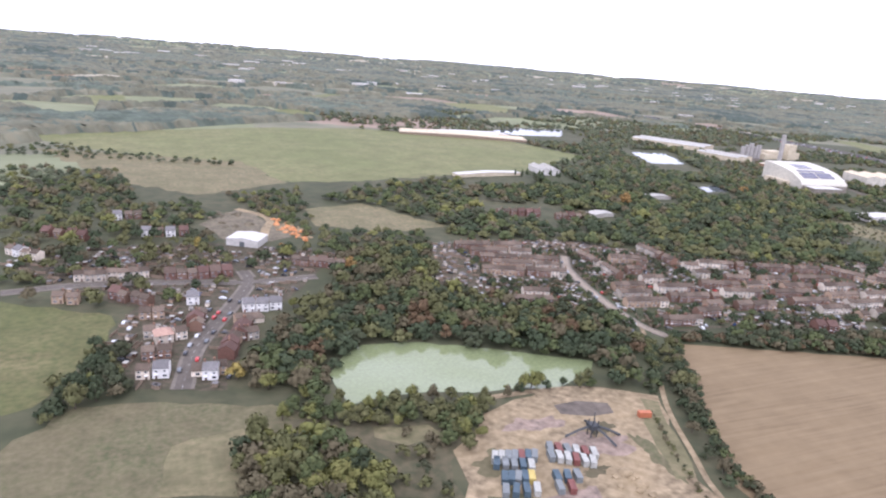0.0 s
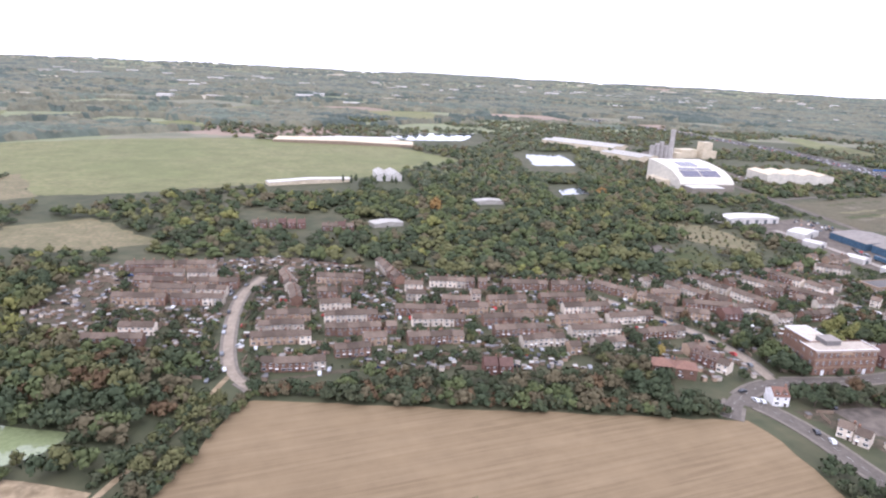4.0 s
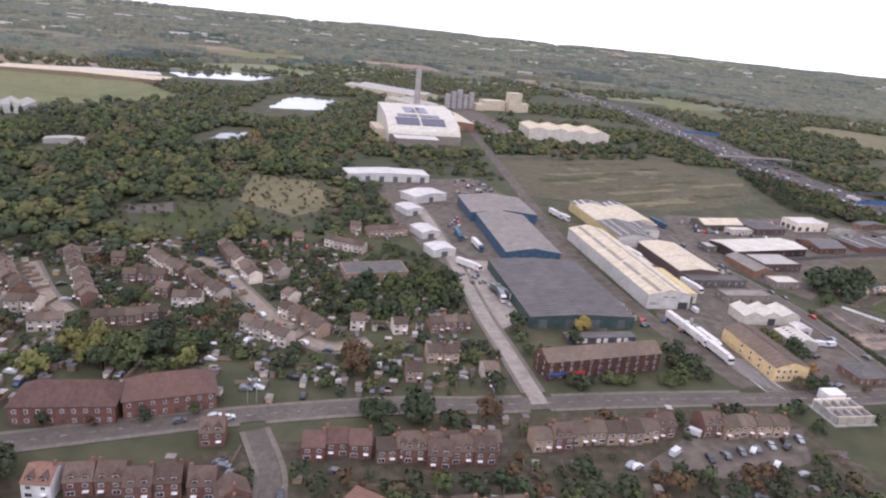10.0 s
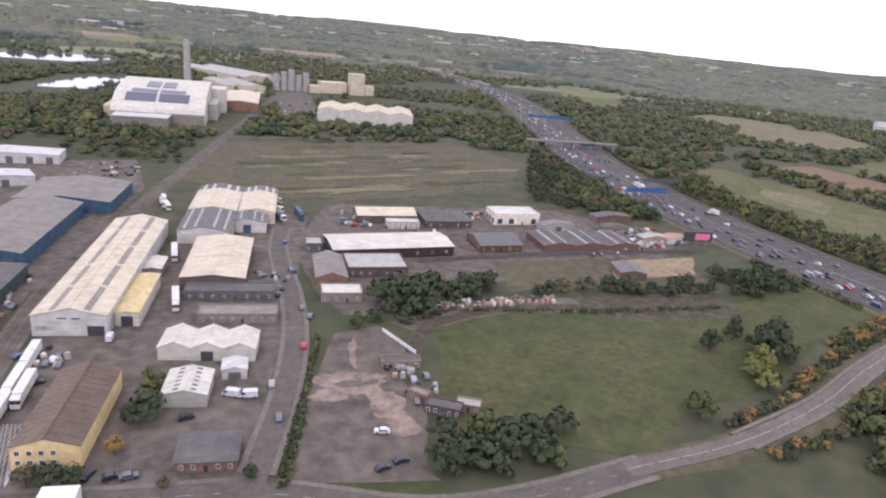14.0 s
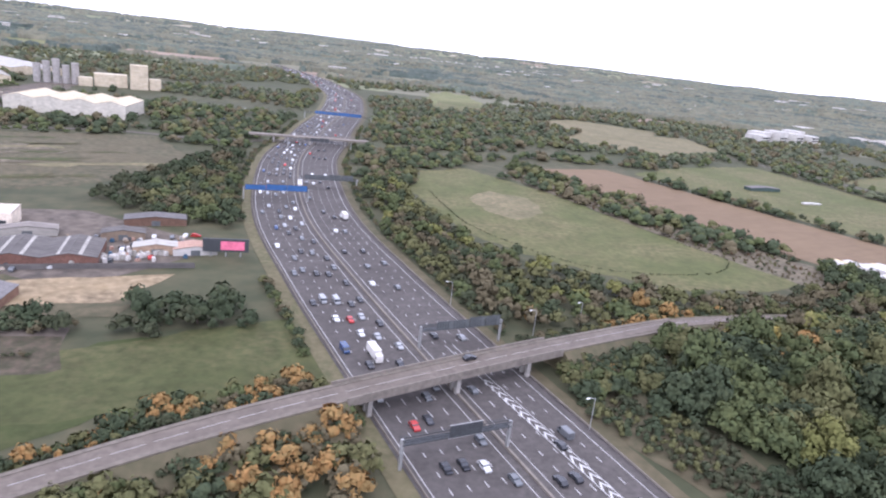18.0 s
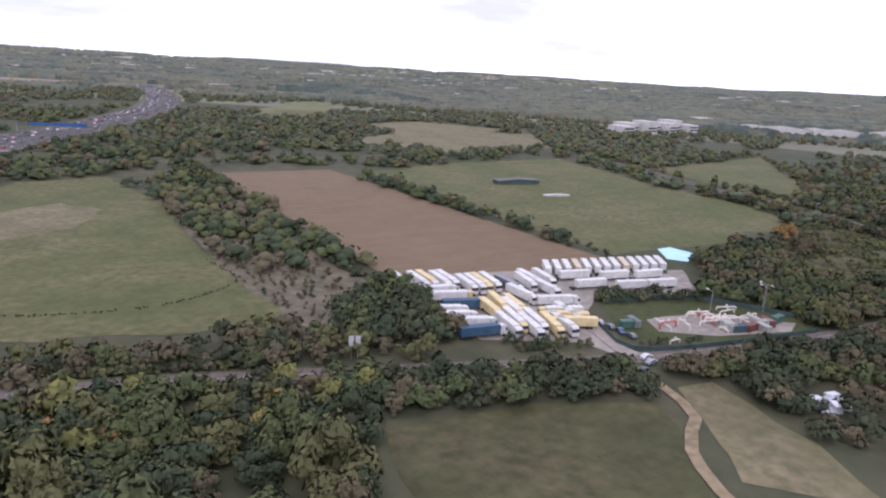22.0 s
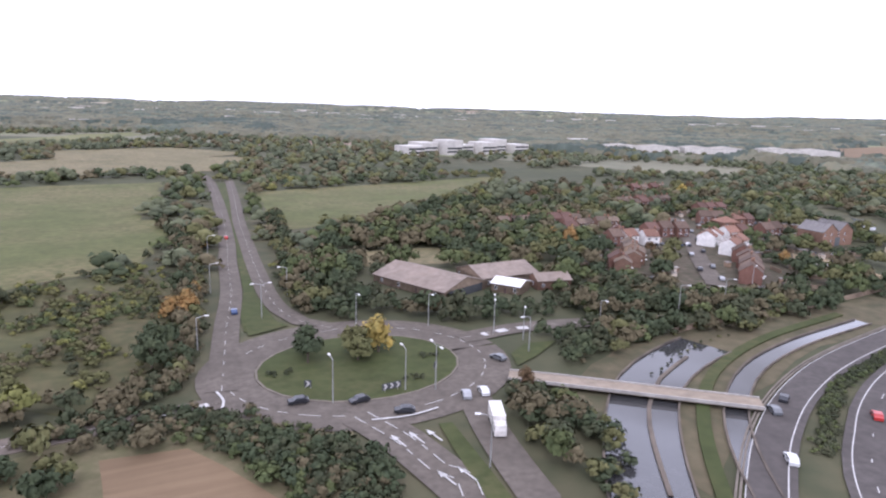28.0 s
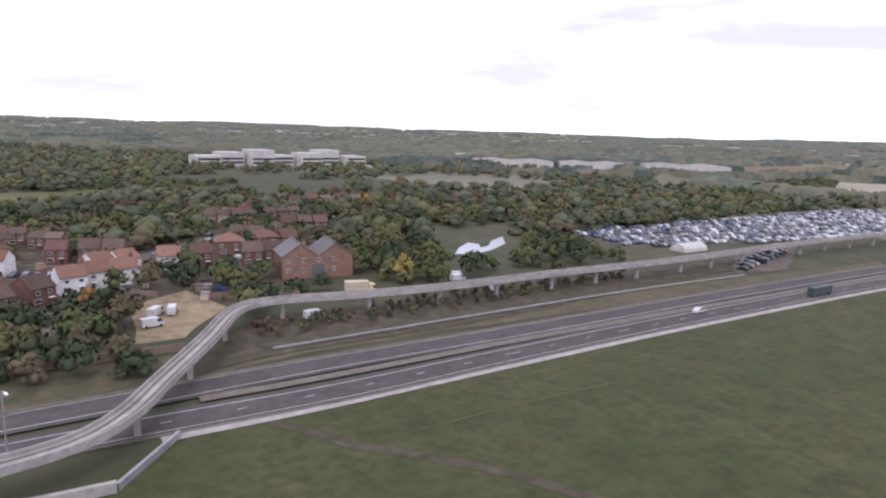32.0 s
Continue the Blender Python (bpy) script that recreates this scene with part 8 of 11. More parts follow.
for f_, r_, col in (((899.4, 126.5), (908.8, 124.8), 0), ((909.0, 122.9), (917.9, 121.7), 0), ((918.2, 120.6), (930.7, 119.3), 0), ((898.8, 119.7), (907.2, 118.3), 0), ((907.8, 115.9), (915.2, 114.4), 0), ((915.8, 114.2), (924.9, 112.6), 0)):
    lorry(f_, r_, col, 0, True, solo=True)
for k in range(13):
    a, b = np.array((898.0, 128.4)), np.array((930.5, 122.7))
    q = a + (b - a) * k / 12
    lorry((q[0] + 0.8, q[1] - 1.0), (q[0] + 3.4, q[1] + 3.6), 4 if k % 5 == 3 else 0, 0, True, solo=True)
for f_, r_, col, cb in (((482.8, 109.0), (484.0, 116.1), 0, 0), ((485.7, 115.7), (486.8, 123.4), 0, 0), ((484.0, 118.1), (485.1, 125.1), 0, 0), ((485.3, 126.4), (486.0, 131.4), 0, 0), ((510.3, 147.4), (510.8, 159.4), 0, 0), ((511.5, 177.5), (512.2, 194.1), 0, 0), ((512.1, 223.0), (509.2, 238.2), 0, 0), ((510.8, 226.4), (511.2, 244.1), 0, 0), ((547.7, 228.9), (540.4, 232.7), 0, 4), ((546.3, 218.4), (539.2, 222.1), 0, 0), ((550.4, 209.7), (550.8, 225.2), 2, 2), ((544.9, 208.8), (541.1, 215.3), 2, 0), ((448.5, 153.7), (445.8, 162.8), 3, 0),):
    lorry(f_, r_, col, cb, True)
for f_, r_, col, cb in (((444.7, 153.1), (447.2, 162.2), 3, 0), ((449.0, 176.1), (447.2, 179.6), 0, 0), ((455.3, 204.9), (458.5, 217.0), 2, 2), ((457.8, 193.2), (458.8, 201.5), 0, 2),):
    lorry(f_, r_, col, cb, True)
lorry((1066.9, 59.6), (1069.3, 65.2), 0, 0, False, 0.17)
lorry((1222.4, 104.1), (1216.7, 105.1), 4, 1, False)
bus = thing("bus", pose(*(1299.5, 76.0), 0.15, 0, 0, 8), "dark green single-deck bus on the perimeter road", "bus")
part("body", boxes("body", [(-3.1, -0.72, 0.2, 3.1, 0.72, 1.75)], GREEN_SHEET), bus)
part("glazing", boxes("glazing", [(-2.9, -0.73, 0.85, 3.12, 0.73, 1.4)], GLASS), bus)
for wx in (-2.0, 2.0):
    for wy in (-0.62, 0.62):
        part("wheel", wheel_big, bus, pose(wx, wy, 0.28))

# parking field full of cars
rows_of_cars = []
lot = [(1299.0, 154.4), (1438.7, 174.5), (1480, 175), (1440, 122), (1354.3, 123.2), (1301.9, 128.3)]
y = 108.0
while y < 190:
    x = 1285.0
    while x < 1480:
        if inside(x, y, lot) and R.random() < 0.9:
            rows_of_cars.append((car_bodies[R.choice((0, 1, 1, 2, 2, 3, 3, 3, 5))], pose(x, y + x * 0.0, 0.1, 0, 0, R.choice((80, 260)))))
        x += 1.55
    y += 3.0 if int(y / 3) % 2 else 4.6
joined("parked_cars", rows_of_cars, "hundreds of parked cars in close rows", "cars")
marquee = thing("marquee", pose(*(1313.5, 121.2), 0, 0, 0, 8), "white arched tent beside the parked cars", "tent")
v, f = [], []
for x in (-4.5, 4.5):
    v += [(x, 2.4 * math.cos(math.pi * k / 8), 1.9 * math.sin(math.pi * k / 8)) for k in range(9)]
f = [(k, k + 1, k + 10, k + 9) for k in range(8)] + [tuple(range(9)), tuple(range(17, 8, -1))]
part("cover", mesh("cover", v, f, WHITE_SHEET), marquee)

# ---- shipping containers and heaps in the dusty yard ----
BOX_COL = [plain("container_" + n, c, rough=0.5) for n, c in (("white", (0.31, 0.305, 0.27)), ("grey", (0.155, 0.165, 0.16)), ("blue", (0.062, 0.088, 0.105)), ("red", (0.150, 0.060, 0.050)), ("yellow", (0.40, 0.31, 0.10)), ("green", (0.065, 0.125, 0.095)), ("orange", (0.34, 0.12, 0.06)))]
BOX_WORD = ["white", "grey", "blue", "rust-red", "yellow", "green", "orange"]


def ribbed_box(length, m):
    v, f = [], []
    n = int(length / 0.2)
    for s in (-1, 1):
        o = len(v)
        for k in range(n + 1):
            y = s * (0.7 if k % 2 else 0.65)
            v += [(-length / 2 + length * k / n, y, 0), (-length / 2 + length * k / n, y, 1.45)]
        f += [(o + 2 * k, o + 2 * k + 2, o + 2 * k + 3, o + 2 * k + 1)[::s] for k in range(n)]
    o = len(v)
    v += [(-length / 2, -0.7, 0), (length / 2, -0.7, 0), (length / 2, 0.7, 0), (-length / 2, 0.7, 0), (-length / 2, -0.7, 1.45), (length / 2, -0.7, 1.45), (length / 2, 0.7, 1.45), (-length / 2, 0.7, 1.45)]
    f += [(o + 4, o + 5, o + 6, o + 7), (o, o + 4, o + 7, o + 3), (o + 1, o + 2, o + 6, o + 5)]
    return mesh("container_body", v, f, m)


cont_m = [ribbed_box(3.4, m) for m in BOX_COL]
cont_door = boxes("container_door", [(1.7, -0.6, 0.08, 1.76, -0.02, 1.38), (1.7, 0.02, 0.08, 1.76, 0.6, 1.38)], SIGN_BACK)


def container(x, y, turn, c, z=0.1):
    ob = thing("shipping_container", pose(x, y, z, 0, 0, turn), f"{BOX_WORD[c]} ribbed steel shipping container on bare ground", "container", "containers in the yard")
    part("container_body", cont_m[c], ob)
    part("container_door", cont_door, ob)
    return ob


for a, b, n, cols, turn in (((65.3, 112.9), (74.5, 111.0), 7, (0, 0, 1, 1, 3, 2, 1), 65), ((64.7, 110.8), (71.9, 107.8), 5, (2, 1, 1, 2, 0), 65), ((64.0, 105.4), (69.9, 104.1), 5, (2, 2, 1, 2, 4), 65), ((62.2, 101.4), (68.9, 100.0), 4, (1, 2, 2, 0), 65), ((79.6, 112.8), (88.7, 108.1), 6, (1, 3, 1, 0, 3, 0), 70), ((78.3, 110.0), (86.6, 105.4), 6, (1, 0, 0, 3, 0, 0), 70), ((75.4, 102.6), (80.1, 101.7), 3, (2, 2, 1), 70),):
    for k in range(n):
        t = k / max(1, n - 1)
        container(a[0] + (b[0] - a[0]) * t, a[1] + (b[1] - a[1]) * t, turn + R.uniform(-6, 6), cols[k])
for a, b, n, cols, turn in (((74.1, 99.3), (76.7, 98.6), 2, (1, 3), 70), ((112.6, 119.8), (112.7, 119.5), 1, (6,), -10),):
    for k in range(n):
        t = k / max(1, n - 1)
        container(a[0] + (b[0] - a[0]) * t, a[1] + (b[1] - a[1]) * t, turn + R.uniform(-6, 6), cols[k])
for p, c in (((922.8, 89.1), 0), ((914.5, 88.5), 0), ((918.6, 86.6), 3), ((923.6, 87.0), 0), ((920.9, 85.5), 0), ((928.6, 87.8), 5), ((924.7, 87.4), 3), ((915.6, 87.1), 2), ((895.4, 97.0), 5), ((897.2, 97.4), 1)):
    container(p[0], p[1], R.choice((8, -12, 80)), c)

hopper = thing("gravel_plant", pose(*(93.3, 115.6), 0), "dark steel gravel screening plant with conveyor arms", "machine")
part("tower", boxes("tower", [(-0.9, -0.9, 0, -0.7, -0.7, 4.6), (0.7, -0.9, 0, 0.9, -0.7, 4.6), (-0.9, 0.7, 0, -0.7, 0.9, 4.6), (0.7, 0.7, 0, 0.9, 0.9, 4.6), (-1.2, -1.2, 2.2, 1.2, 1.2, 3.4)], DARK_STEEL), hopper)
part("mast", tube("mast", [(0, 0, 3.2), (0, 0, 6.6)], 0.12, DARK_STEEL), hopper)
for ex, ey in ((-7, 1), (7, -2), (2, 6), (3, -6)):
    part("conveyor", tube("conveyor", [(0, 0, 3.0), (ex * 0.5, ey * 0.5, 2.0), (ex, ey, 0.4)], 0.35, DARK_STEEL, 4), hopper)


def heap(x, y, r, h, material, label, seed):
    rnd_ = np.random.RandomState(seed)
    v = ICO2[0] * np.array([r, r * 0.8, h]) * (1 + rnd_.uniform(-0.18, 0.18, (len(ICO2[0]), 1)))
    v[:, 2] = np.maximum(v[:, 2], -0.05)
    ob = new("spoil_mound", mesh("spoil_mound", v, ICO2[1].tolist(), [material]))
    ob.matrix_basis = pose(x, y, 0.05)
    return tagged(ob, label, "heap", "heaps in the yards")


RUST = surface("rusty_scrap", ((0.42, 0.17, 0.06), (0.30, 0.12, 0.05), (0.50, 0.26, 0.12)), fine=1.5, coarse=0.3, bump=0.6)
for k in range(64):
    u, w = R.random(), R.random()
    a, b, c = np.array((46.0, 334.0)), np.array((60.0, 306.0)), np.array((42.0, 308.0))
    q = a + (b - a) * u + (c - a) * w * 0.7 if k % 4 else np.array((R.uniform(16, 36), R.uniform(318, 346)))
    heap(q[0], q[1], R.uniform(0.7, 2.0), R.uniform(0.5, 1.5), (RUST, RUST, DIRT, FURZE)[k % 4 - 1], "heap of rusty orange scrap on bare ground" if k % 4 in (1, 2) else "heap of brown rubble on bare ground", k)
for k in range(10):
    a, b = np.array((89.7, 100.7)), np.array((90.8, 94.2))
    q = a + (b - a) * R.random()
    heap(q[0] + R.uniform(-4, 4), q[1] + R.uniform(-3, 3), R.uniform(0.8, 2.0), R.uniform(0.4, 1.0), DIRT, "low heap of pale sand", 40 + k)

# ---- road gantries and lamps ----
def gantry(x0, x1, y, h, sign_m, label, sign_w=0.75, turn=0.0, panels=4, shift=0.0, slats=False):
    """A portal over one carriageway: posts, a lattice beam, a railed walkway and sign panels."""
    ob = thing("sign_gantry", pose((x0 + x1) / 2, y, 0.1, 0, 0, turn), label, "gantry", "motorway gantries")
    w = x1 - x0
    for s in (-1, 1):
        part("post", boxes("post", [(s * w / 2 - 0.2, -0.2, 0, s * w / 2 + 0.2, 0.2, h + 0.9)], STEEL), ob)
    part("beam", boxes("beam", [(-w / 2, -0.35, h, w / 2, -0.27, h + 0.14), (-w / 2, 0.27, h, w / 2, 0.35, h + 0.14), (-w / 2, -0.35, h + 0.8, w / 2, -0.27, h + 0.94),
                                (-w / 2, 0.27, h + 0.8, w / 2, 0.35, h + 0.94), (-w / 2, -0.26, h + 0.02, w / 2, 0.26, h + 0.08)], DARK_STEEL), ob)
    bays = int(w / 1.1)
    for k in range(bays):
        a, b = -w / 2 + w * k / bays, -w / 2 + w * (k + 1) / bays
        lo, hi = (h + 0.14, h + 0.8) if k % 2 else (h + 0.8, h + 0.14)
        part("brace", mesh("brace", [(a, -0.33, lo), (a + 0.1, -0.33, lo), (b + 0.1, -0.33, hi), (b, -0.33, hi), (a, -0.29, lo), (a + 0.1, -0.29, lo), (b + 0.1, -0.29, hi), (b, -0.29, hi)], BOX_F, DARK_STEEL), ob)
    part("walkway", boxes("walkway", [(-w / 2, 0.36, h - 0.05, w / 2, 1.0, h + 0.05), (-w / 2, 0.95, h + 0.7, w / 2, 1.0, h + 0.76)] + [(-w / 2 + w * j / 8 - 0.03, 0.95, h + 0.05, -w / 2 + w * j / 8 + 0.03, 1.0, h + 0.7) for j in range(9)], DARK_STEEL), ob)
    for k in range(panels):
        a = shift - w * sign_w / 2 + w * sign_w * k / panels
        e = a + w * sign_w / panels - 0.08
        top = h + 2.05 - (0.35 if panels > 2 and k < panels // 2 else 0.0)
        face = part("sign_panel", boxes("sign_panel", [(a + 0.08, -0.52, h + 0.1, e, -0.42, top)], sign_m), ob)
        part("sign_frame", boxes("sign_frame", [(a, -0.54, top, e + 0.06, -0.40, top + 0.07), (a, -0.54, h + 0.04, e + 0.06, -0.40, h + 0.1)], STEEL if panels == 1 else DARK_STEEL), face)
        if slats:
            part("stiffener", boxes("stiffener", [(a + 0.2 + q * 0.55, -0.60, h + 0.12, a + 0.29 + q * 0.55, -0.521, top - 0.02) for q in range(int((e - a - 0.2) / 0.55))], DARK_STEEL), face)
    return ob


gantry(704.5, 722, 111.5, 3.8, SIGN_BACK, "motorway gantry seen from behind with ribbed grey sign backs", 0.8, 0, 4, 1.2, True)
gantry(687, 704, 78.5, 3.8, DARK_STEEL, "dark motorway gantry carrying one message board", 0.31, 0, 1, 0.9)
gantry(692, 713, 226, 3.4, SIGN_BLUE, "motorway gantry with blue direction signs", 0.96, -10, 3)
gantry(715, 736, 243, 3.4, SIGN_BACK, "motorway gantry with ribbed grey panels", 0.85, -12, 4, 0, True)
gantry(731, 762, 330, 3.4, DARK_STEEL, "distant dark motorway gantry", 0.3, -20)
gantry(768, 812, 440, 4.0, SIGN_BLUE, "distant gantry with blue direction signs", 0.7, -22)


def lamp(x, y, turn, h=5.6, arms=1):
    ob = thing("street_lamp", pose(x, y, 0.05, 0, 0, turn), f"tall grey steel street lamp with {'two arms' if arms > 1 else 'one arm'}", "street lamp", "street lamps")
    part("pole", tube("pole", [(0, 0, 0), (0, 0, h)], 0.09, STEEL, 5, 0.6), ob)
    for s in (1, -1)[:arms]:
        part("arm", tube("arm", [(0, 0, h - 0.05), (s * 0.7, 0, h + 0.15), (s * 1.2, 0, h + 0.2)], 0.05, STEEL, 5), ob)
        part("lantern", boxes("lantern", [(s * 1.45 - 0.3, -0.11, h + 0.14, s * 1.45 + 0.3, 0.11, h + 0.26)], FRAME), ob)
    return ob


for p, turn, ar in (((1039.8, 98.1), 0, 1), ((1058.6, 123.3), 180, 1), ((1064.9, 102.0), -90, 1), ((1076.0, 97.6), -90, 1), ((1084.2, 90.1), -120, 2), ((1087.2, 86.0), -120, 1), ((1084.8, 80.8), 180, 1), ((1051.5, 111.4), 0, 2), ((1062.4, 75.6), 90, 1), ((1052.8, 75.6), 90, 1), ((1063.0, 55.2), 150, 1), ((1045.7, 130.2), 0, 1), ((1048.8, 158.0), 0, 1), ((1066.1, 74.4), 90, 2), ((1100.8, 84.0), -90, 1), ((719.8, 79.1), 180, 1), ((730.8, 112.1), 180, 1), ((744.3, 114.2), 200, 1), ((720.7, 130.6), 180, 1), ((1133.0, 86.5), -60, 1),):
    lamp(p[0], p[1], turn, 5.6 if ar == 1 else 6.0, ar)
for p, turn, ar in (((1121.0, 86.3), -60, 1), ((1172.7, 61.0), -70, 1), ((1174.2, 61.5), -70, 1), ((931.5, 93.3), 90, 1), ((916.7, 95.3), 90, 1), ((931.9, 93.9), 90, 2), ((1146.5, 91.3), 20, 1), ((374.6, 120.0), -80, 1), ((416.2, 104.7), 90, 1), ((373.0, 120.5), -80, 1),):
    lamp(p[0], p[1], turn, 5.6 if ar == 1 else 6.0, ar)


def chevron_board(x, y, turn, n):
    ob = thing("chevron_sign", pose(x, y, 0.16, 0, 0, turn), "black and white chevron board on the roundabout island", "sign", "chevron boards")
    part("board", boxes("board", [(-n * 0.45, -0.03, 0.25, n * 0.45, 0.03, 1.1)], DARK_STEEL), ob)
    for k in range(n):
        c = -n * 0.45 + 0.45 + 0.9 * k
        part("chevron", mesh("chevron", [(c - 0.3, -0.045, 1.02), (c, -0.045, 1.02), (c + 0.3, -0.045, 0.675), (c, -0.045, 0.33), (c - 0.3, -0.045, 0.33), (c, -0.045, 0.675)], [(5, 2, 1, 0), (4, 3, 2, 5)], PAINT), ob)
    for s in (-0.3, 0.3):
        part("leg", boxes("leg", [(s * n - 0.04, 0.03, 0, s * n + 0.04, 0.09, 1.0)], STEEL), ob)


chevron_board(*(1051.1, 80.8), -20, 1)
chevron_board(*(1060.7, 76.1), 5, 3)
chevron_board(*(1069.0, 80.4), 40, 1)
billboard = thing("billboard", pose(678, 170, 0, 0, 0, -12), "dark roadside advertising screen with a pink picture", "billboard")
part("screen", boxes("screen", [(-5.4, -0.25, 1.3, 5.4, 0.25, 4.6)], DARK_STEEL), billboard)
part("picture", boxes("picture", [(-1.2, -0.3, 1.8, 4.4, -0.26, 4.0)], plain("pink_poster", (0.65, 0.16, 0.24))), billboard, label="bright pink poster shape")
for s in (-3.5, 0, 3.5):
    part("post", boxes("post", [(s - 0.15, -0.1, 0, s + 0.15, 0.1, 1.3)], STEEL), billboard)
junction_sign = thing("road_sign", pose(*(839.9, 102.4), 0, 0, 0, -20), "pair of white sign boards on posts among trees", "sign")
for s in (-0.55, 0.55):
    part("board", boxes("board", [(s - 0.42, -0.04, 2.4, s + 0.42, 0.04, 4.2)], PAINT), junction_sign)
    part("post", boxes("post", [(s - 0.06, 0.05, 0, s + 0.06, 0.15, 4.2)], STEEL), junction_sign)

# ---- elevated guideway ----
GW = [(1072, -20), (1092, 15), (1109, 31), (1121, 38.5), (1132, 43.5), (1144, 47.4), (1154, 49.4), (1164, 51.0), (1173, 52.8), (1179.5, 55.2), (1183.4, 59.6), (1187.0, 67.5), (1192.3, 79.0), (1196.2, 88.5), (1199.6, 92.6), (1206, 93.6), (1216, 93.0), (1231.6, 93.8), (1257, 97.0), (1287, 100.0), (1344, 108.7), (1400, 114)]
gw = thing("guideway", pose(1184, 60, 0), "narrow elevated concrete guideway curving over the road on piers", "guideway")
gl = smooth_line(GW, 1.5)
gn = sides_of(gl)


def along(name, prof, material, label=""):
    """A profile (offset, height) carried along the guideway."""
    m = len(prof)
    v = [(p[0] + n[0] * o - 1184, p[1] + n[1] * o - 60, z) for p, n in zip(gl, gn) for o, z in prof]
    f = [(k * m + j, k * m + (j + 1) % m, (k + 1) * m + (j + 1) % m, (k + 1) * m + j) for k in range(len(gl) - 1) for j in range(m)]
    return part(name, mesh(name, v, f, material), gw, label=label)


along("deck", [(-1.0, 2.5), (1.0, 2.5), (1.0, 2.9), (-1.0, 2.9)][::-1], CONCRETE)
for s in (-1, 1):
    along("parapet", sorted([(s * 1.0, 2.6), (s * 1.12, 2.6), (s * 1.12, 3.3), (s * 1.0, 3.3)], key=lambda q: math.atan2(q[1] - 2.95, q[0] - s * 1.06))[::-1], CONCRETE)
    along("running_strip", sorted([(s * 0.3, 2.9), (s * 0.62, 2.9), (s * 0.62, 2.94), (s * 0.3, 2.94)], key=lambda q: math.atan2(q[1] - 2.92, q[0] - s * 0.46))[::-1], PAVING)
for k in range(4, len(gl), 8):
    p = gl[k]
    part("pier", boxes("pier", [(p[0] - 1184 - 0.28, p[1] - 60 - 0.28, 0, p[0] - 1184 + 0.28, p[1] - 60 + 0.28, 2.5), (p[0] - 1184 - 0.8, p[1] - 60 - 0.4, 2.2, p[0] - 1184 + 0.8, p[1] - 60 + 0.4, 2.5)], CONCRETE), gw)

# low wall along the airfield, fences and hedges
ribbon("perimeter_wall", [(1143, 34), (1147, 40), (1150, 46), (1157, 48.2), (1165, 50), (1174, 51.2), (1182.5, 51.8)], 0.5, 0.9, CONCRETE, "pale low concrete wall round the airfield", "wall", step=6, thick=0.9)
ribbon("perimeter_wall", [(1182.5, 51.8), (1187.5, 59.5)], 0.3, 0.7, STEEL, "grey fence between wall and path", "fence", step=6, thick=0.7)
ribbon("barrier", [(1200, 80), (1260, 89), (1300, 93)], 0.2, 0.5, STEEL, "steel crash barrier on the bank", "barrier", thick=0.25)
ribbon("river_fence", [(1112, 79), (1130, 80.5), (1150, 80), (1172, 82), (1190, 84)], 0.15, 1.0, FENCE, "weathered timber fence along the bank", "fence", thick=1.0)
ribbon("yard_fence", [(890.3, 100.0), (888.3, 88.0), (906.7, 83.2), (931.8, 80.8)], 0.12, 1.0, GREEN_SHEET, "dark green mesh fence round the pipe compound", "fence", thick=1.0)
ribbon("yard_fence", [(899.9, 109.5), (922.2, 105.1), (935.5, 87.6)], 0.12, 1.0, GREEN_SHEET, "dark green mesh fence behind the pipe compound", "fence", thick=1.0)

# pipe compound
PIPE = plain("cream_pipe_paint", (0.60, 0.54, 0.47), rough=0.4)
PIPE_RED = plain("red_pipe_paint", (0.40, 0.07, 0.05), rough=0.4)
c0 = np.array((910.1, 90.8))
for k in range(22):
    q = c0 + np.array([R.uniform(-13, 15), R.uniform(-4.0, 6.5)])
    long_ = R.uniform(2.0, 6.0)
    ob = thing("pipe_run", pose(q[0], q[1], 0.08, 0, 0, R.choice((0, -15, 75, 80, 165))), "cream-painted gas pipe with raised bends and valves", "pipe", "pipes in the compound")
    h = R.uniform(0.3, 1.1)
    part("pipe", tube("pipe", [(-long_ / 2, 0, 0), (-long_ / 2, 0, h), (-long_ / 2 + 0.3, 0, h + 0.15), (long_ / 2 - 0.3, 0, h + 0.15), (long_ / 2, 0, h), (long_ / 2, 0, 0)], 0.17, PIPE_RED if k % 6 == 5 else PIPE, 6), ob)
    part("valve", tube("valve", [(0, 0, h + 0.2), (0, 0, h + 0.7)], 0.22, PIPE, 6), ob)

# building site with a white half-built block
site = thing("half_built_block", pose(*(485.1, 83.0), 0, 0, 0, -12), "half-built block of pale masonry walls without a roof", "building site")
for k in range(5):
    part("cross_wall", boxes("cross_wall", [(k * 2.2, 0, 0, k * 2.2 + 0.35, 7.0, 1.9)], CONCRETE), site)
for k in range(3):
    part("long_wall", boxes("long_wall", [(0, k * 3.4, 0, 9.2, k * 3.4 + 0.35, 2.1)], RENDER), site)
part("slab", boxes("slab", [(-0.5, -0.5, 0, 9.7, 7.5, 0.25)], CONCRETE), site)
part("canopy", boxes("canopy", [(4.5, 8.0, 0, 9.0, 11.0, 2.3)], WHITE_WALL), site)


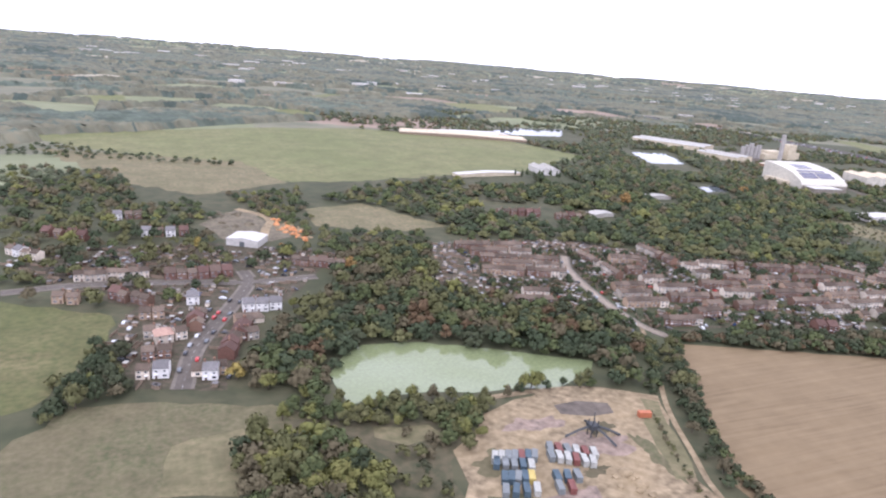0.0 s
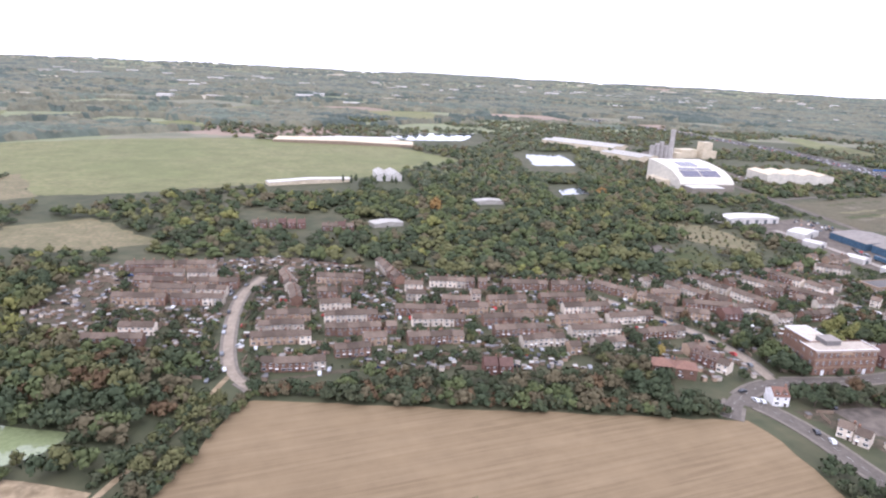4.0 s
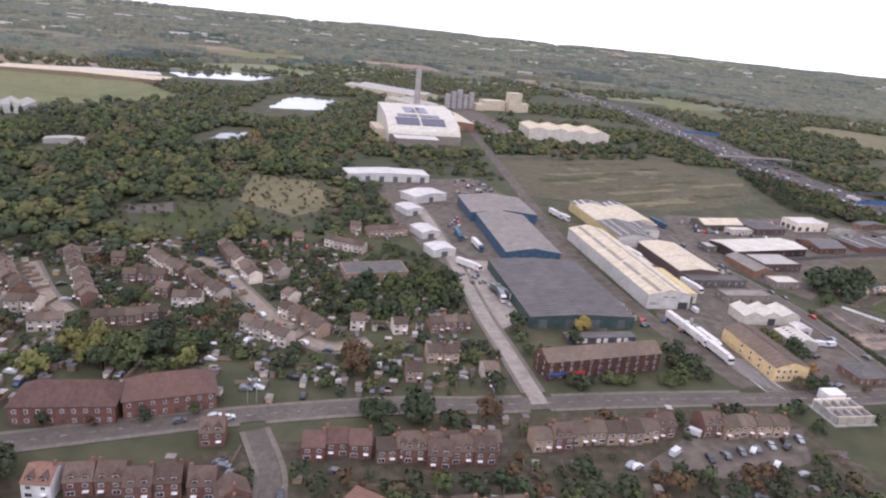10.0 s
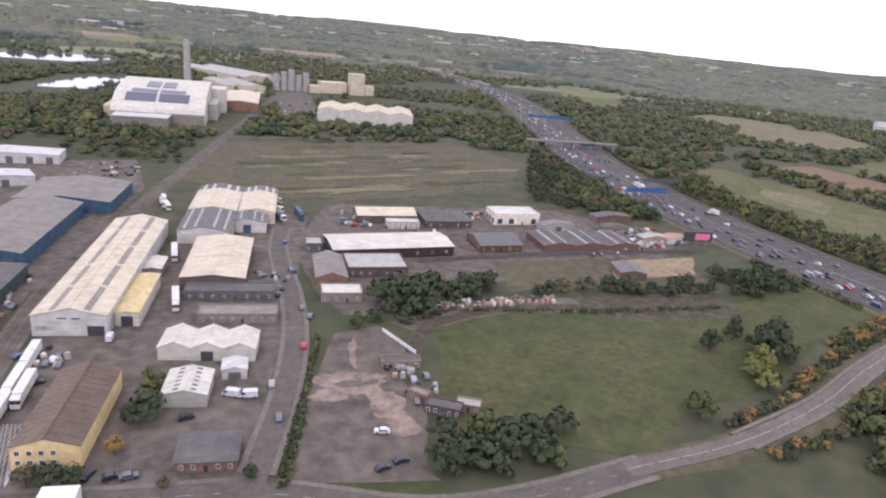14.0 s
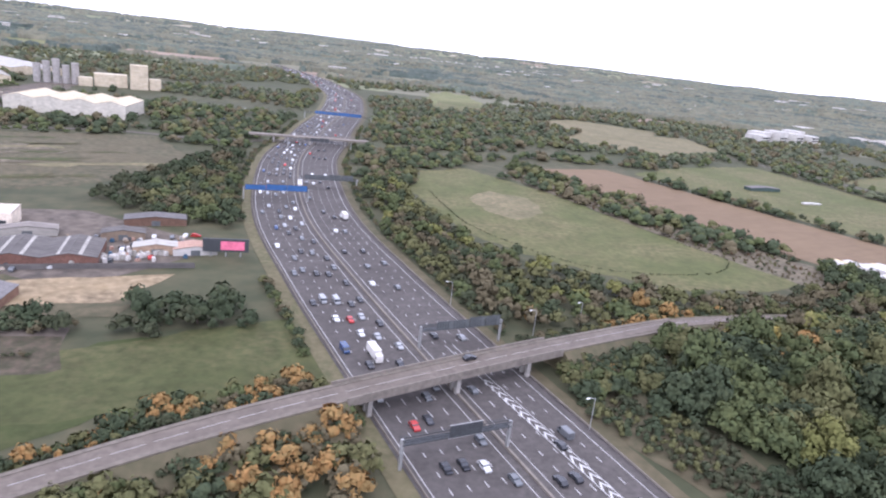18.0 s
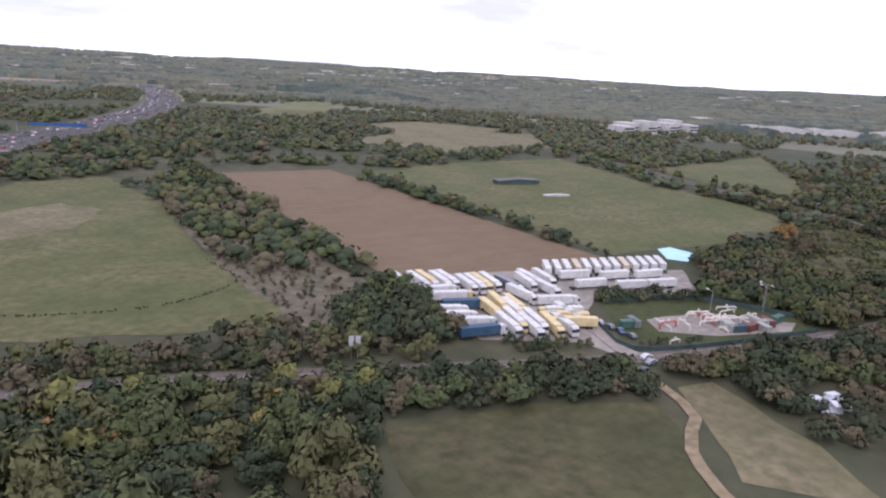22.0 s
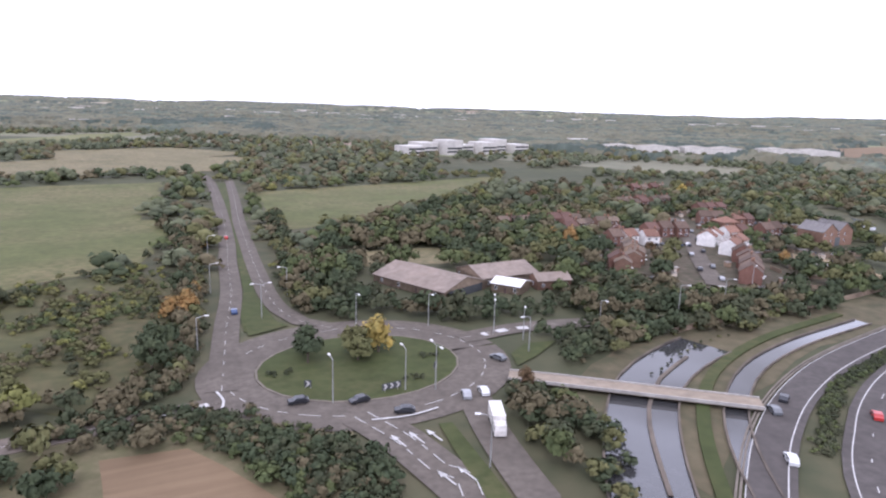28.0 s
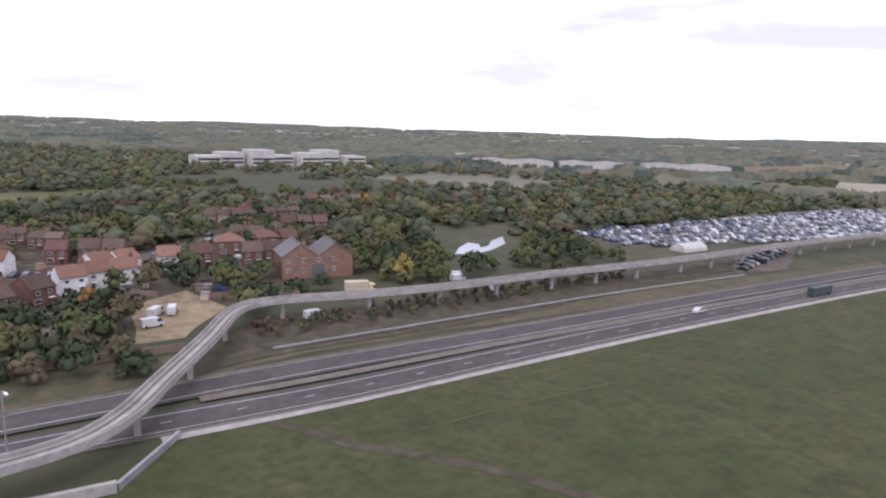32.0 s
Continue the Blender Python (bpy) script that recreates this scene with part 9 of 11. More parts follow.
# ---- clutter of the gardens: sheds, greenhouses, fences ----
SHED_M = [boxes("shed", [(-0.7, -0.55, 0, 0.7, 0.55, 1.1), (-0.8, -0.65, 1.1, 0.8, 0.65, 1.2)], [m, t], [0, 1]) for m, t in ((FENCE, SLATE), (BUFF_BRICK, SHEET), (FENCE, DARK_SHEET), (RENDER, SHEET), (BRICK, PALE_SHEET))]
FENCE_M = boxes("fence", [(-2.2, -0.04, 0, 2.2, 0.04, 0.95)], FENCE)
GARDENS = [pl for pl in OPEN_GARDENS]
clutter = []
EXTEND_M = [boxes("extension", [(-0.75, 0, 0, 0.75, 1.3, 1.35), (-0.85, -0.05, 1.35, 0.85, 1.4, 1.45)], [m, t], [0, 1]) for m, t in ((RENDER, SHEET), (BRICK, DARK_SHEET), (FRAME, PALE_SHEET), (BUFF_BRICK, SHEET))]
LONG_FENCE = boxes("fence", [(-0.04, 0, 0, 0.04, 4.6, 0.9)], FENCE)
for hx, hy, hturn, hw, hd, u in YARDS:
    base = pose(hx, hy, 0, 0, 0, hturn)
    if u < 0.45:
        clutter.append((EXTEND_M[int(u * 40) % 4], base @ pose(hw * 0.5, hd + 0.003, 0)))
    if u > 0.2:
        clutter.append((LONG_FENCE, base @ pose(hw, hd + 0.1, 0)))
    if u > 0.3:
        clutter.append((car_bodies[pick()] if u > 0.7 else SHED_M[int(u * 50) % 5], base @ pose(hw * 0.5, -2.3 if u > 0.7 else hd + 4.2, 0.05, 0, 0, 90)))
for pl, count in zip(GARDENS, (2300, 480, 420, 260)):
    xs, ys = [p[0] for p in pl], [p[1] for p in pl]
    made = 0
    for _ in range(count * 6):
        x, y = R.uniform(min(xs), max(xs)), R.uniform(min(ys), max(ys))
        if not inside(x, y, pl) or not free(x, y):
            continue
        made += 1
        if made > count:
            break
        turn = R.choice((-20, 70, -25, 65))
        u = R.random()
        if u < 0.45:
            clutter.append((SHED_M[R.randrange(5)], pose(x, y, 0, 0, 0, turn)))
        elif u < 0.80:
            clutter.append((FENCE_M, pose(x, y, 0, 0, 0, turn)))
        else:
            clutter.append((car_bodies[pick()], pose(x, y, 0.02, 0, 0, turn)))
joined("garden_clutter", clutter, "garden sheds, timber fences and parked cars between the houses", "sheds")

# clutter of the works yards: pallets, crates, skips, stacked timber and parked vans
CRATE_M = [boxes("crate", [(-0.5, -0.4, 0, 0.5, 0.4, h), (-0.35, -0.3, h, 0.4, 0.35, h * 1.5)], m) for m, h in ((FENCE, 0.5), (WHITE_SHEET, 0.7), (BLUE_SHEET, 0.6), (RENDER, 0.5), (DARK_STEEL, 0.5), (PALE_SHEET, 0.8), (SALMON_TILES, 0.5))]
yard_things = []
for pl, count in (([(483.8, 133.8), (493.0, 138.5), (490.6, 125.2), (482.9, 118.4)], 40), ([(477.5, 175.4), (482.8, 174.8), (477.0, 128.2), (471.6, 129.3)], 70), ([(478.7, 251.4), (489.6, 296.3), (507.0, 292.7), (501.5, 251.7)], 60), ([(565.4, 217.6), (620.1, 215.4), (607.8, 197.1), (558.0, 200.6)], 50), ([(625.7, 190.6), (675.2, 186.8), (669.5, 168.0), (626.0, 164.3)], 110), ([(516.7, 170.4), (545.2, 166.8), (532.5, 152.5), (526.5, 157.1)], 24), ([(441.1, 180.1), (447.6, 183.0), (448.4, 143.4), (444.7, 144.1)], 26), ([(588.2, 487.0), (626.6, 501.6), (601.2, 420.4), (573.5, 412.9)], 60),):
    xs, ys = [p[0] for p in pl], [p[1] for p in pl]
    for _ in range(count):
        x, y = R.uniform(min(xs), max(xs)), R.uniform(min(ys), max(ys))
        if inside(x, y, pl):
            yard_things.append((car_bodies[pick()] if R.random() < 0.4 else CRATE_M[R.randrange(7)], pose(x, y, 0.08, 0, 0, R.choice((-12, 78, 30, 80)))))
for pl, count in (([(698.9, 472.0), (747.4, 486.8), (713.9, 395.6), (671.1, 396.7)], 80), ([(545.6, 115.9), (552.1, 114.5), (552.1, 102.2), (552.6, 95.6), (547.0, 99.1)], 24), ([(559.8, 144.4), (594.6, 140.8), (592.0, 135.4), (559.9, 139.0)], 24),):
    xs, ys = [p[0] for p in pl], [p[1] for p in pl]
    for _ in range(count):
        x, y = R.uniform(min(xs), max(xs)), R.uniform(min(ys), max(ys))
        if inside(x, y, pl):
            yard_things.append((car_bodies[pick()] if R.random() < 0.4 else CRATE_M[R.randrange(7)], pose(x, y, 0.08, 0, 0, R.choice((-12, 78, 30, 80)))))
for _ in range(70):
    q0, q1 = np.array((561.4, 139.2)), np.array((598.5, 137.3))
    q = q0 + (q1 - q0) * R.random()
    yard_things.append((CRATE_M[R.choice((6, 6, 0, 3))], pose(q[0], q[1] + R.uniform(-1.5, 1.5), 0.08, 0, 0, R.uniform(0, 90))))
for _ in range(60):
    q0, q1 = np.array((644.5, 168.5)), np.array((667.1, 174.9))
    q = q0 + (q1 - q0) * R.random()
    yard_things.append((CRATE_M[R.choice((1, 1, 5))], pose(q[0], q[1] + R.uniform(-2, 2), 0.08, 0, 0, R.uniform(0, 90))))
joined("yard_clutter", yard_things, "pallets, crates, skips and parked cars scattered over the works yards", "clutter")
for p, turn in (((460.1, 219.1), 80), ((462.3, 221.9), 80), ((463.8, 225.9), 75), ((458.4, 207.5), 80), ((464.5, 124.2), 10), ((466.3, 122.6), 10), ((509.7, 107.0), 10), ((501.7, 94.5), 5), ((499.5, 95.1), 10), ((496.6, 96.3), 60), ((533.9, 156.0), 80), ((563.9, 204.5), 10), ((565.2, 202.6), 10)):
    car(p[0], p[1], turn, pick(), 0.15, False, "cars in the works yards")


# ---- trees ----
all_near, all_mid, all_far, all_big = [], [], [], []


def plant(poly, spacing, kinds, size=(1.9, 3.0), level="mid", z=0.0, seed=0, keep=True, singles=0.0):
    """Fill a stretch of ground with trees; kinds: indices of LEAF, repeated by weight."""
    for x, y, rnd in spots_in(poly, spacing * 1.33, seed=seed):
        if keep and not free(x, y) or (keep and any(inside(x, y, z_) for z_ in GLADES)):
            continue
        r = rnd.uniform(*size) * (1.2 if level != "mid" else 1.0)
        u = noise.noise((x * 0.06, y * 0.06, 3.0)) * 0.9 + 0.5 + rnd.uniform(-0.25, 0.25)
        kind = kinds[int(u * len(kinds)) % len(kinds)]
        # trees farther off often take the leaf colours with haze mixed in
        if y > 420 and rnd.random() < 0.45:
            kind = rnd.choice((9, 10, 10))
        if any(inside(x, y, z_) for z_ in LOW):
            if noise.noise((x * 0.11, y * 0.11, 7.0)) + rnd.uniform(-0.3, 0.3) < 0.02:
                continue
            tall_ = inside(x, y, LOW[1])
            r, kind = (rnd.uniform(0.6, 1.4), rnd.choice((2, 3, 2, 4, 8, 0))) if tall_ else (rnd.uniform(0.35, 0.8), rnd.choice((8, 3, 2, 4)))
            all_near.append((x, y, z, r, kind, 0.7))
            continue
        if singles and single_count[0] < 200 and rnd.random() < singles:
            tree(x, y, r, kind, z)
        else:
            {"near": all_near, "mid": all_mid, "far": all_far, "big": all_big}[level].append((x, y, z, r, kind, rnd.uniform(0.5, 0.85) if level == "mid" else rnd.uniform(0.7, 1.35) if level == "big" else rnd.uniform(0.75, 1.1)))


# tree-free ground, several gaps stretched toward the camera so lakes and sheds show
GLADES = [[(722.1, 83.1), (726.5, 85.4), (733.6, 84.0), (735.1, 79.7), (738.3, 69.7), (738.3, 65.8), (738, 45), (730, 45)],
        [(397.5, 307.9), (425.8, 296.4), (424.2, 248.9), (407.3, 217.6), (387.6, 221.8), (382.8, 252.0)], [(346.0, 260.9), (384.3, 263.3), (376.3, 216.9), (354.1, 217.9), (343.3, 237.6)],
        ]
GLADES += [[(460.7, 612.1), (536.8, 613.4), (457.3, 461.2), (401.7, 465.4)], [(396.7, 431.3), (426.4, 428.4), (395.1, 363.2), (367.7, 367.0)], [(190.2, 472.3), (259.0, 471.3), (253.0, 406.6), (192.6, 409.1)], [(275.1, 494.9), (305.2, 493.1), (289.3, 405.8), (263.0, 409.0)],
        [(167.0, 372.7), (225.0, 352.8), (224.1, 305.1), (172.6, 315.4)], [(229.9, 336.9), (252.2, 333.0), (248.6, 300.2), (227.5, 304.4)], [(313.9, 381.3), (334.0, 378.6), (324.0, 342.2), (302.8, 345.6)],
        [(362, 742), (512, 800), (478, 690), (430, 640), (370, 655)],
        [(1183.8, 114.5), (1193.2, 119.7), (1200.4, 110.9), (1196.6, 86.4), (1184.1, 82.0)],
        [(1265.1, 170.7), (1293.1, 172.5), (1273.0, 134.9), (1256.1, 115.3), (1241.1, 117.0)],
        [(979.8, 205.6), (1047.8, 208.1), (1032.6, 160.5), (1011.3, 147.4), (982.0, 155.9)]]
LOW = [[(985.0, 106.2), (983.6, 143.4), (1010.7, 143.7), (1033.7, 156.8), (1038.6, 137.8), (1035.7, 93.6), (1025.6, 85.6), (1017.6, 98.5), (1003.1, 102.1)],
       [(987.6, 140.2), (1085.8, 186.0), (1071.9, 147.2), (1036.7, 95.7), (1003.2, 81.3), (985.8, 93.1), (962.4, 100.6)]]
MIX = (0, 0, 1, 1, 2, 2, 3, 3, 4, 8)
DARK = (1, 1, 0, 8, 8, 2, 3)
# west: round the pond
plant([(41.6, 195.8), (73.2, 210.7), (113.1, 203.5), (143.5, 178.1), (143.0, 158.6), (125.5, 141.8), (116.0, 148.6), (93.4, 160.8), (70.0, 172.5), (50.8, 174.2), (39.4, 161.8), (31.8, 147.6), (21.4, 153.1), (17.7, 170.2), (30.8, 195.6)], 3.2, (1, 1, 0, 3, 2, 1, 7, 8), (1.8, 3.4), "near")
plant([(23.7, 149.6), (35.9, 140.4), (50.8, 141.2), (64.7, 137.1), (77.3, 139.5), (66.3, 120.0), (55.5, 129.2), (40.0, 134.5), (24.8, 139.7)], 2.3, (2, 4, 0, 2), (1.3, 2.3), "near", singles=0.3)
plant([(11.4, 134.5), (29.5, 135.9), (40.0, 115.7), (38.8, 104.1), (40, 70), (10, 78)], 3.0, (1, 2, 4, 2, 0, 3), (1.8, 3.0), "near", singles=0.4)
plant([(47.5, 130.7), (67.3, 121.7), (54.2, 102.3), (39.7, 106.5)], 4.0, (3, 2, 8), (1.0, 1.8), "near")
plant([(146.5, 160.1), (150.1, 151.7), (111.1, 87.6), (114.3, 102.3), (126.2, 127.6)], 2.8, (1, 3, 2, 8), (1.4, 2.2), "near", singles=0.3)
plant([(78.7, 142.4), (98.7, 136.9), (96.6, 133.5), (77.4, 136.4)], 4.0, (2, 0), (1.2, 2.0), "near")
plant([(154.4, 153.5), (264.4, 111.5), (270.0, 110.3), (270.1, 121.5), (264.1, 125.3), (258.5, 140.6), (183.2, 159.9), (169.6, 151.9)], 3.4, (1, 1, 8, 3, 0, 7), (1.7, 2.8), "near")
plant([(270.0, 110.3), (269.1, 98.9), (276, 70), (270, 40), (262, 70)], 2.6, (1, 8, 2), (1.3, 2.0), "near")
plant([(65.8, 267.1), (110.6, 274.8), (92.0, 219.5), (112.3, 206.7), (61.2, 212.8), (34.9, 199.4), (56.0, 235.1)], 3.6, MIX, (2.0, 3.2), "near")
plant([(-96.9, 469.4), (-30.8, 454.1), (-15.0, 360.9), (9.7, 373.2), (24.3, 334.6), (-13.4, 306.7), (-43.1, 318.9), (-69.7, 326.0)], 5.5, MIX, (2.6, 4.0))
plant([(-69.7, 326.0), (10.3, 314.2), (19.9, 276.9), (73.8, 279.1), (63.0, 255.5), (25.8, 246.5), (3.0, 220.6), (-31.3, 217.0), (-51.7, 230.5)], 6.5, MIX, (1.8, 3.0), "near")
plant([(-29.8, 191.7), (-16.0, 196.5), (-10.2, 160.8), (-23.1, 155.8), (-29.8, 147.7)], 3.4, (1, 2, 8, 3), (1.5, 2.6), "near", singles=0.3)
plant([(-45.7, 198.9), (-36.7, 193.2), (-35.8, 179.2), (-42.3, 180.7)], 3.0, (8, 1), (1.2, 1.8), "near")
plant([(28.3, 387.1), (72.8, 402.7), (64.5, 309.4), (119.8, 299.1), (116.1, 274.2), (64.8, 263.1), (57.2, 299.8)], 4.6, MIX, (2.0, 3.2))
plant([(78.5, 378.6), (141.2, 421.2), (368.8, 474.8), (336.3, 440.4), (445.7, 327.4), (463.9, 260.3), (422.1, 210.5), (323.1, 211.5), (225.8, 246.2), (168.8, 274.7), (130.0, 288.2), (131.0, 303.6), (99.1, 353.2)], 5.8, (1, 1, 8, 0, 0, 2, 1, 2, 3, 1, 0, 8, 4), (2.2, 5.2))
plant([(191.1, 418.2), (244.6, 420.4), (383.5, 526.3), (425.8, 484.7), (458.1, 411.5), (446.1, 338.4), (422.5, 280.8), (420.3, 227.7), (398.2, 209.1), (314.6, 216.6), (220.9, 239.1)], 5.8, (1, 1, 8, 0, 0, 2, 1, 2, 3, 1, 0, 8, 4), (2.2, 5.2), seed=3)
plant([(-111.6, 547.3), (-79.2, 566.6), (10.7, 524.9), (44.3, 493.5), (39.2, 479.3), (-1.1, 489.6), (-105.6, 515.7)], 6, DARK, (1.8, 2.6))
plant([(404.0, 618.5), (465.5, 606.5), (550.2, 640.7), (486.5, 433.9), (410.0, 412.7), (383.5, 526.3)], 7, MIX, (3, 5))
for i in range(26):
    p0, p1 = np.array((249.2, 446.6)), np.array((355.4, 422.5))
    q = p0 + (p1 - p0) * i / 25
    all_mid.append((q[0] + R.uniform(-2, 2), q[1] + R.uniform(-2, 2), 0, 1.3, 1, 3.2))
# estate gardens
for poly in ([(149.6, 163.9), (186.3, 166.3), (267.4, 149.1), (313.6, 145.3), (375.4, 192.4), (225.9, 246.1), (170.1, 259.8), (121.9, 271.6), (113.8, 202.2)],
             [(233.2, 163.3), (298.5, 156.9), (283.9, 199.8), (385.1, 211.1), (418.8, 139.5), (378.3, 135.0), (335.5, 150.2), (315.7, 166.4)], ):
    plant(poly, 3.0, (1, 0, 2, 8, 1, 8, 3, 7), (0.7, 1.6), "near", seed=5)
    plant(poly, 2.0, (1, 8, 2, 8, 3), (0.3, 0.65), "near", seed=7)
    plant(poly, 8.0, (1, 1, 8), (1.5, 2.2), "near", seed=6)
plant([(247.2, 155.4), (267.4, 155.2), (265.8, 135.4), (255.4, 124.5), (248.5, 140.6)], 3.6, DARK, (1.6, 2.6), "near", singles=0.3)
plant([(300.2, 152.2), (312.1, 149.0), (305.7, 125.8), (297.3, 126.0)], 3.2, (1, 0, 8), (1.8, 2.8), "near", singles=0.6)
plant([(330.7, 150.6), (367.6, 146.3), (366.4, 134.0), (339.2, 138.3), (330.3, 142.3)], 3.4, (1, 1, 0, 4), (1.8, 2.8), "near", singles=0.4)
plant([(407.5, 171.2), (439.5, 168.3), (425.5, 147.0), (400.1, 152.0)], 3.6, (1, 1, 0, 8), (1.9, 2.9), "near", singles=0.3)
plant([(437.4, 140.0), (470.2, 133.7), (464.1, 124.4), (435.1, 131.2)], 3.2, (1, 0, 8), (1.4, 2.2), "near", singles=0.3)
plant([(393.9, 116.7), (426.0, 114.3), (415.3, 99.6), (389.3, 106.3)], 3.6, (1, 1, 7, 8, 0), (1.7, 2.7), "near", singles=0.4)
plant([(321.3, 111.3), (337.3, 113.9), (334.6, 90.1), (321.7, 94.0)], 3.2, (1, 8, 0, 2), (1.8, 2.8), "near", singles=0.4)
plant([(290.7, 119.3), (314.5, 114.1), (332.5, 102.3), (329.2, 87.3), (321.1, 85.0), (318.1, 110.9), (303.1, 95.8), (294.2, 106.9)], 3.6, (1, 8, 7, 0), (1.6, 2.6), "near", singles=0.4)
plant([(300, 112), (470, 92), (470, 45), (440, 20), (310, 40)], 2.8, (1, 8, 0, 8, 3, 7, 1), (0.8, 2.0), "near", singles=0.2)
plant([(466.8, 118.7), (477.0, 122.3), (475.6, 106.0), (465.9, 102.3)], 3.2, (1, 3, 0), (1.5, 2.2), "near", singles=0.5)
plant([(460.3, 95.8), (468.0, 93.7), (481.0, 90.0), (479.6, 80.7), (473.0, 82.8), (460.4, 92.2)], 4.5, (1, 8, 0), (1.4, 2.2), "near", singles=0.6)
plant([(502.9, 121.2), (509.8, 124.6), (502.5, 95.8), (492.1, 95.4), (491.8, 101.8)], 3.0, (0, 2, 4, 1), (1.3, 2.1), "near", singles=0.7)
for wx, wy, wr, wk in ((90.4, 140.8, 2.6, 4), (94.6, 139.6, 1.5, 1), (81.7, 138.4, 1.4, 3), (85.2, 139.6, 1.2, 8), (104.6, 137.6, 2.2, 2), (107.6, 137.4, 1.7, 0), (66.9, 134.6, 2.2, 4), (67.4, 129.0, 2.0, 2), (62.6, 124.0, 2.4, 4), (61.4, 118.0, 2.2, 2), (66.5, 122.5, 1.6, 4), (57.5, 121.5, 2.3, 0)):
    tree(wx, wy, wr, wk, group="trees round the pond")
plant([(112.0, 139.5), (120.0, 141.0), (128.5, 138.0), (128.0, 133.0), (114.0, 134.0)], 3.0, (0, 1, 2, 1), (2.0, 3.0), "near", singles=1.0, keep=False, seed=81)
plant([(542.8, 85.5), (545.0, 81.0), (560.0, 79.8), (569.0, 88.0), (554.0, 92.5)], 2.8, (1, 1, 8, 0), (1.7, 2.6), "near", singles=0.8, keep=False, seed=91)
plant([(501.5, 106.5), (503.5, 121.5), (507.0, 121.0), (505.2, 112.8), (504.6, 106.0)], 2.6, (1, 1, 0, 8), (1.8, 2.6), "near", singles=1.0, keep=False, seed=71)
plant([(552.0, 144.0), (560.0, 148.5), (583.5, 147.0), (583.0, 141.5), (566.0, 141.0), (553.0, 139.5)], 3.6, (1, 1, 8), (2.6, 3.8), "near", singles=0.6, keep=False, seed=72)
plant([(556.2, 147.9), (588.5, 151.6), (578.8, 138.7), (547.7, 130.1)], 3.4, (1, 1, 8), (1.7, 2.7), "near", singles=0.3)
plant([(597.8, 150.4), (655.8, 145.1), (640.4, 133.2), (590.4, 138.8)], 3.4, (1, 8, 3), (1.4, 2.3), "near")
plant([(544.1, 90.5), (567.4, 88.7), (560.8, 80.7), (542.4, 80.4)], 3.2, (1, 8, 0), (1.9, 3.1), "near", singles=0.4)
plant([(530.2, 72.1), (545.8, 73.2), (561.8, 70.3), (539.4, 62.8), (527.9, 67.7)], 4.0, (1, 8, 2), (1.2, 2.0), "near", singles=0.4)
plant([(500.8, 85.8), (496.4, 85.7), (494.6, 79.9), (498.3, 78.8)], 3.0, (8, 1), (1.2, 1.8), "near")
plant([(518.1, 264.7), (540.5, 339.0), (671.5, 351.9), (684.9, 295.3), (642.7, 244.4), (574.0, 232.1), (544.9, 240.2)], 5.5, (8, 2, 3), (0.4, 1.0), "mid", seed=21)
plant([(693.2, 307.5), (729.6, 318.5), (699.4, 227.6), (664.0, 207.1), (645.6, 228.2)], 3.4, (1, 8, 3), (1.6, 2.6), "near", seed=22)
# beyond the works, and both sides of the motorway
plant([(468.9, 329.8), (491.1, 347.8), (531.1, 348.7), (518.2, 290.3), (481.6, 307.9)], 5, DARK, (2, 3))
plant([(576.7, 342.3), (648.0, 400.5), (658.2, 356.5), (678.0, 313.0), (649.0, 338.8)], 5, DARK, (2, 3))
plant([(379.3, 617.5), (501.6, 551.3), (492.2, 363.0), (420.6, 315.2)], 7, MIX, (3, 4.6))
plant([(666.1, 242.7), (711.5, 300.0), (696.1, 234.4), (690.0, 197.1), (683.8, 190.1), (663.5, 205.2)], 3.6, (0, 2, 1, 0), (1.8, 2.8), "near")
plant([(656.9, 144.2), (680.1, 140.0), (675.1, 122.9), (653.2, 126.8)], 3.4, (1, 1, 8), (1.7, 2.6), "near", singles=0.3)
plant([(616.2, 142.4), (633.1, 145.2), (646.9, 133.3), (642.0, 126.1), (617.9, 132.7)], 3.4, (1, 8), (1.4, 2.2), "near")
plant([(677.1, 127.1), (683.8, 107.4), (679.5, 102.4), (657.2, 97.9), (649.0, 96.5), (660.2, 105.2)], 3.2, (1, 0, 6, 2, 6), (1.5, 2.3), "near", singles=0.5)
plant([(615.5, 84.8), (617.6, 93.6), (621.6, 92.4), (621.7, 84.9)], 3.2, (5, 4, 0), (1.8, 2.6), "near", singles=0.8)
plant([(624.8, 103.3), (633.7, 102.6), (632.8, 93.2), (624.8, 95.6)], 3.2, (1, 8), (2.0, 2.8), "near", singles=0.6)
plant([(628.1, 82.9), (645.6, 86.4), (667.1, 90.6), (683.9, 90.6), (682.7, 76.8), (684.2, 66.1), (690, 40), (640, 30), (600, 40)], 3.2, (0, 2, 1, 0, 2, 6, 3), (1.7, 2.7), "near", singles=0.25)
plant([(735.8, 241.7), (772.9, 294.1), (777.2, 274.9), (752.5, 232.5), (749.2, 194.4), (751.3, 168.0), (768.1, 135.7), (783.6, 123.1), (813.0, 116.9), (834.7, 118.4), (857.5, 93.9), (814.5, 80.6), (771.5, 106.5), (761.3, 111.9), (737.4, 113.6), (719.7, 111.9), (719.8, 145.2)], 3.5, (0, 1, 2, 2, 3, 8, 0, 4), (1.6, 2.6), "near")
plant([(736.4, 111.3), (768.1, 111.7), (772.4, 107.7), (746.2, 107.5)], 3.6, (6, 6, 5, 2), (1.5, 2.2), "near", singles=0.8)
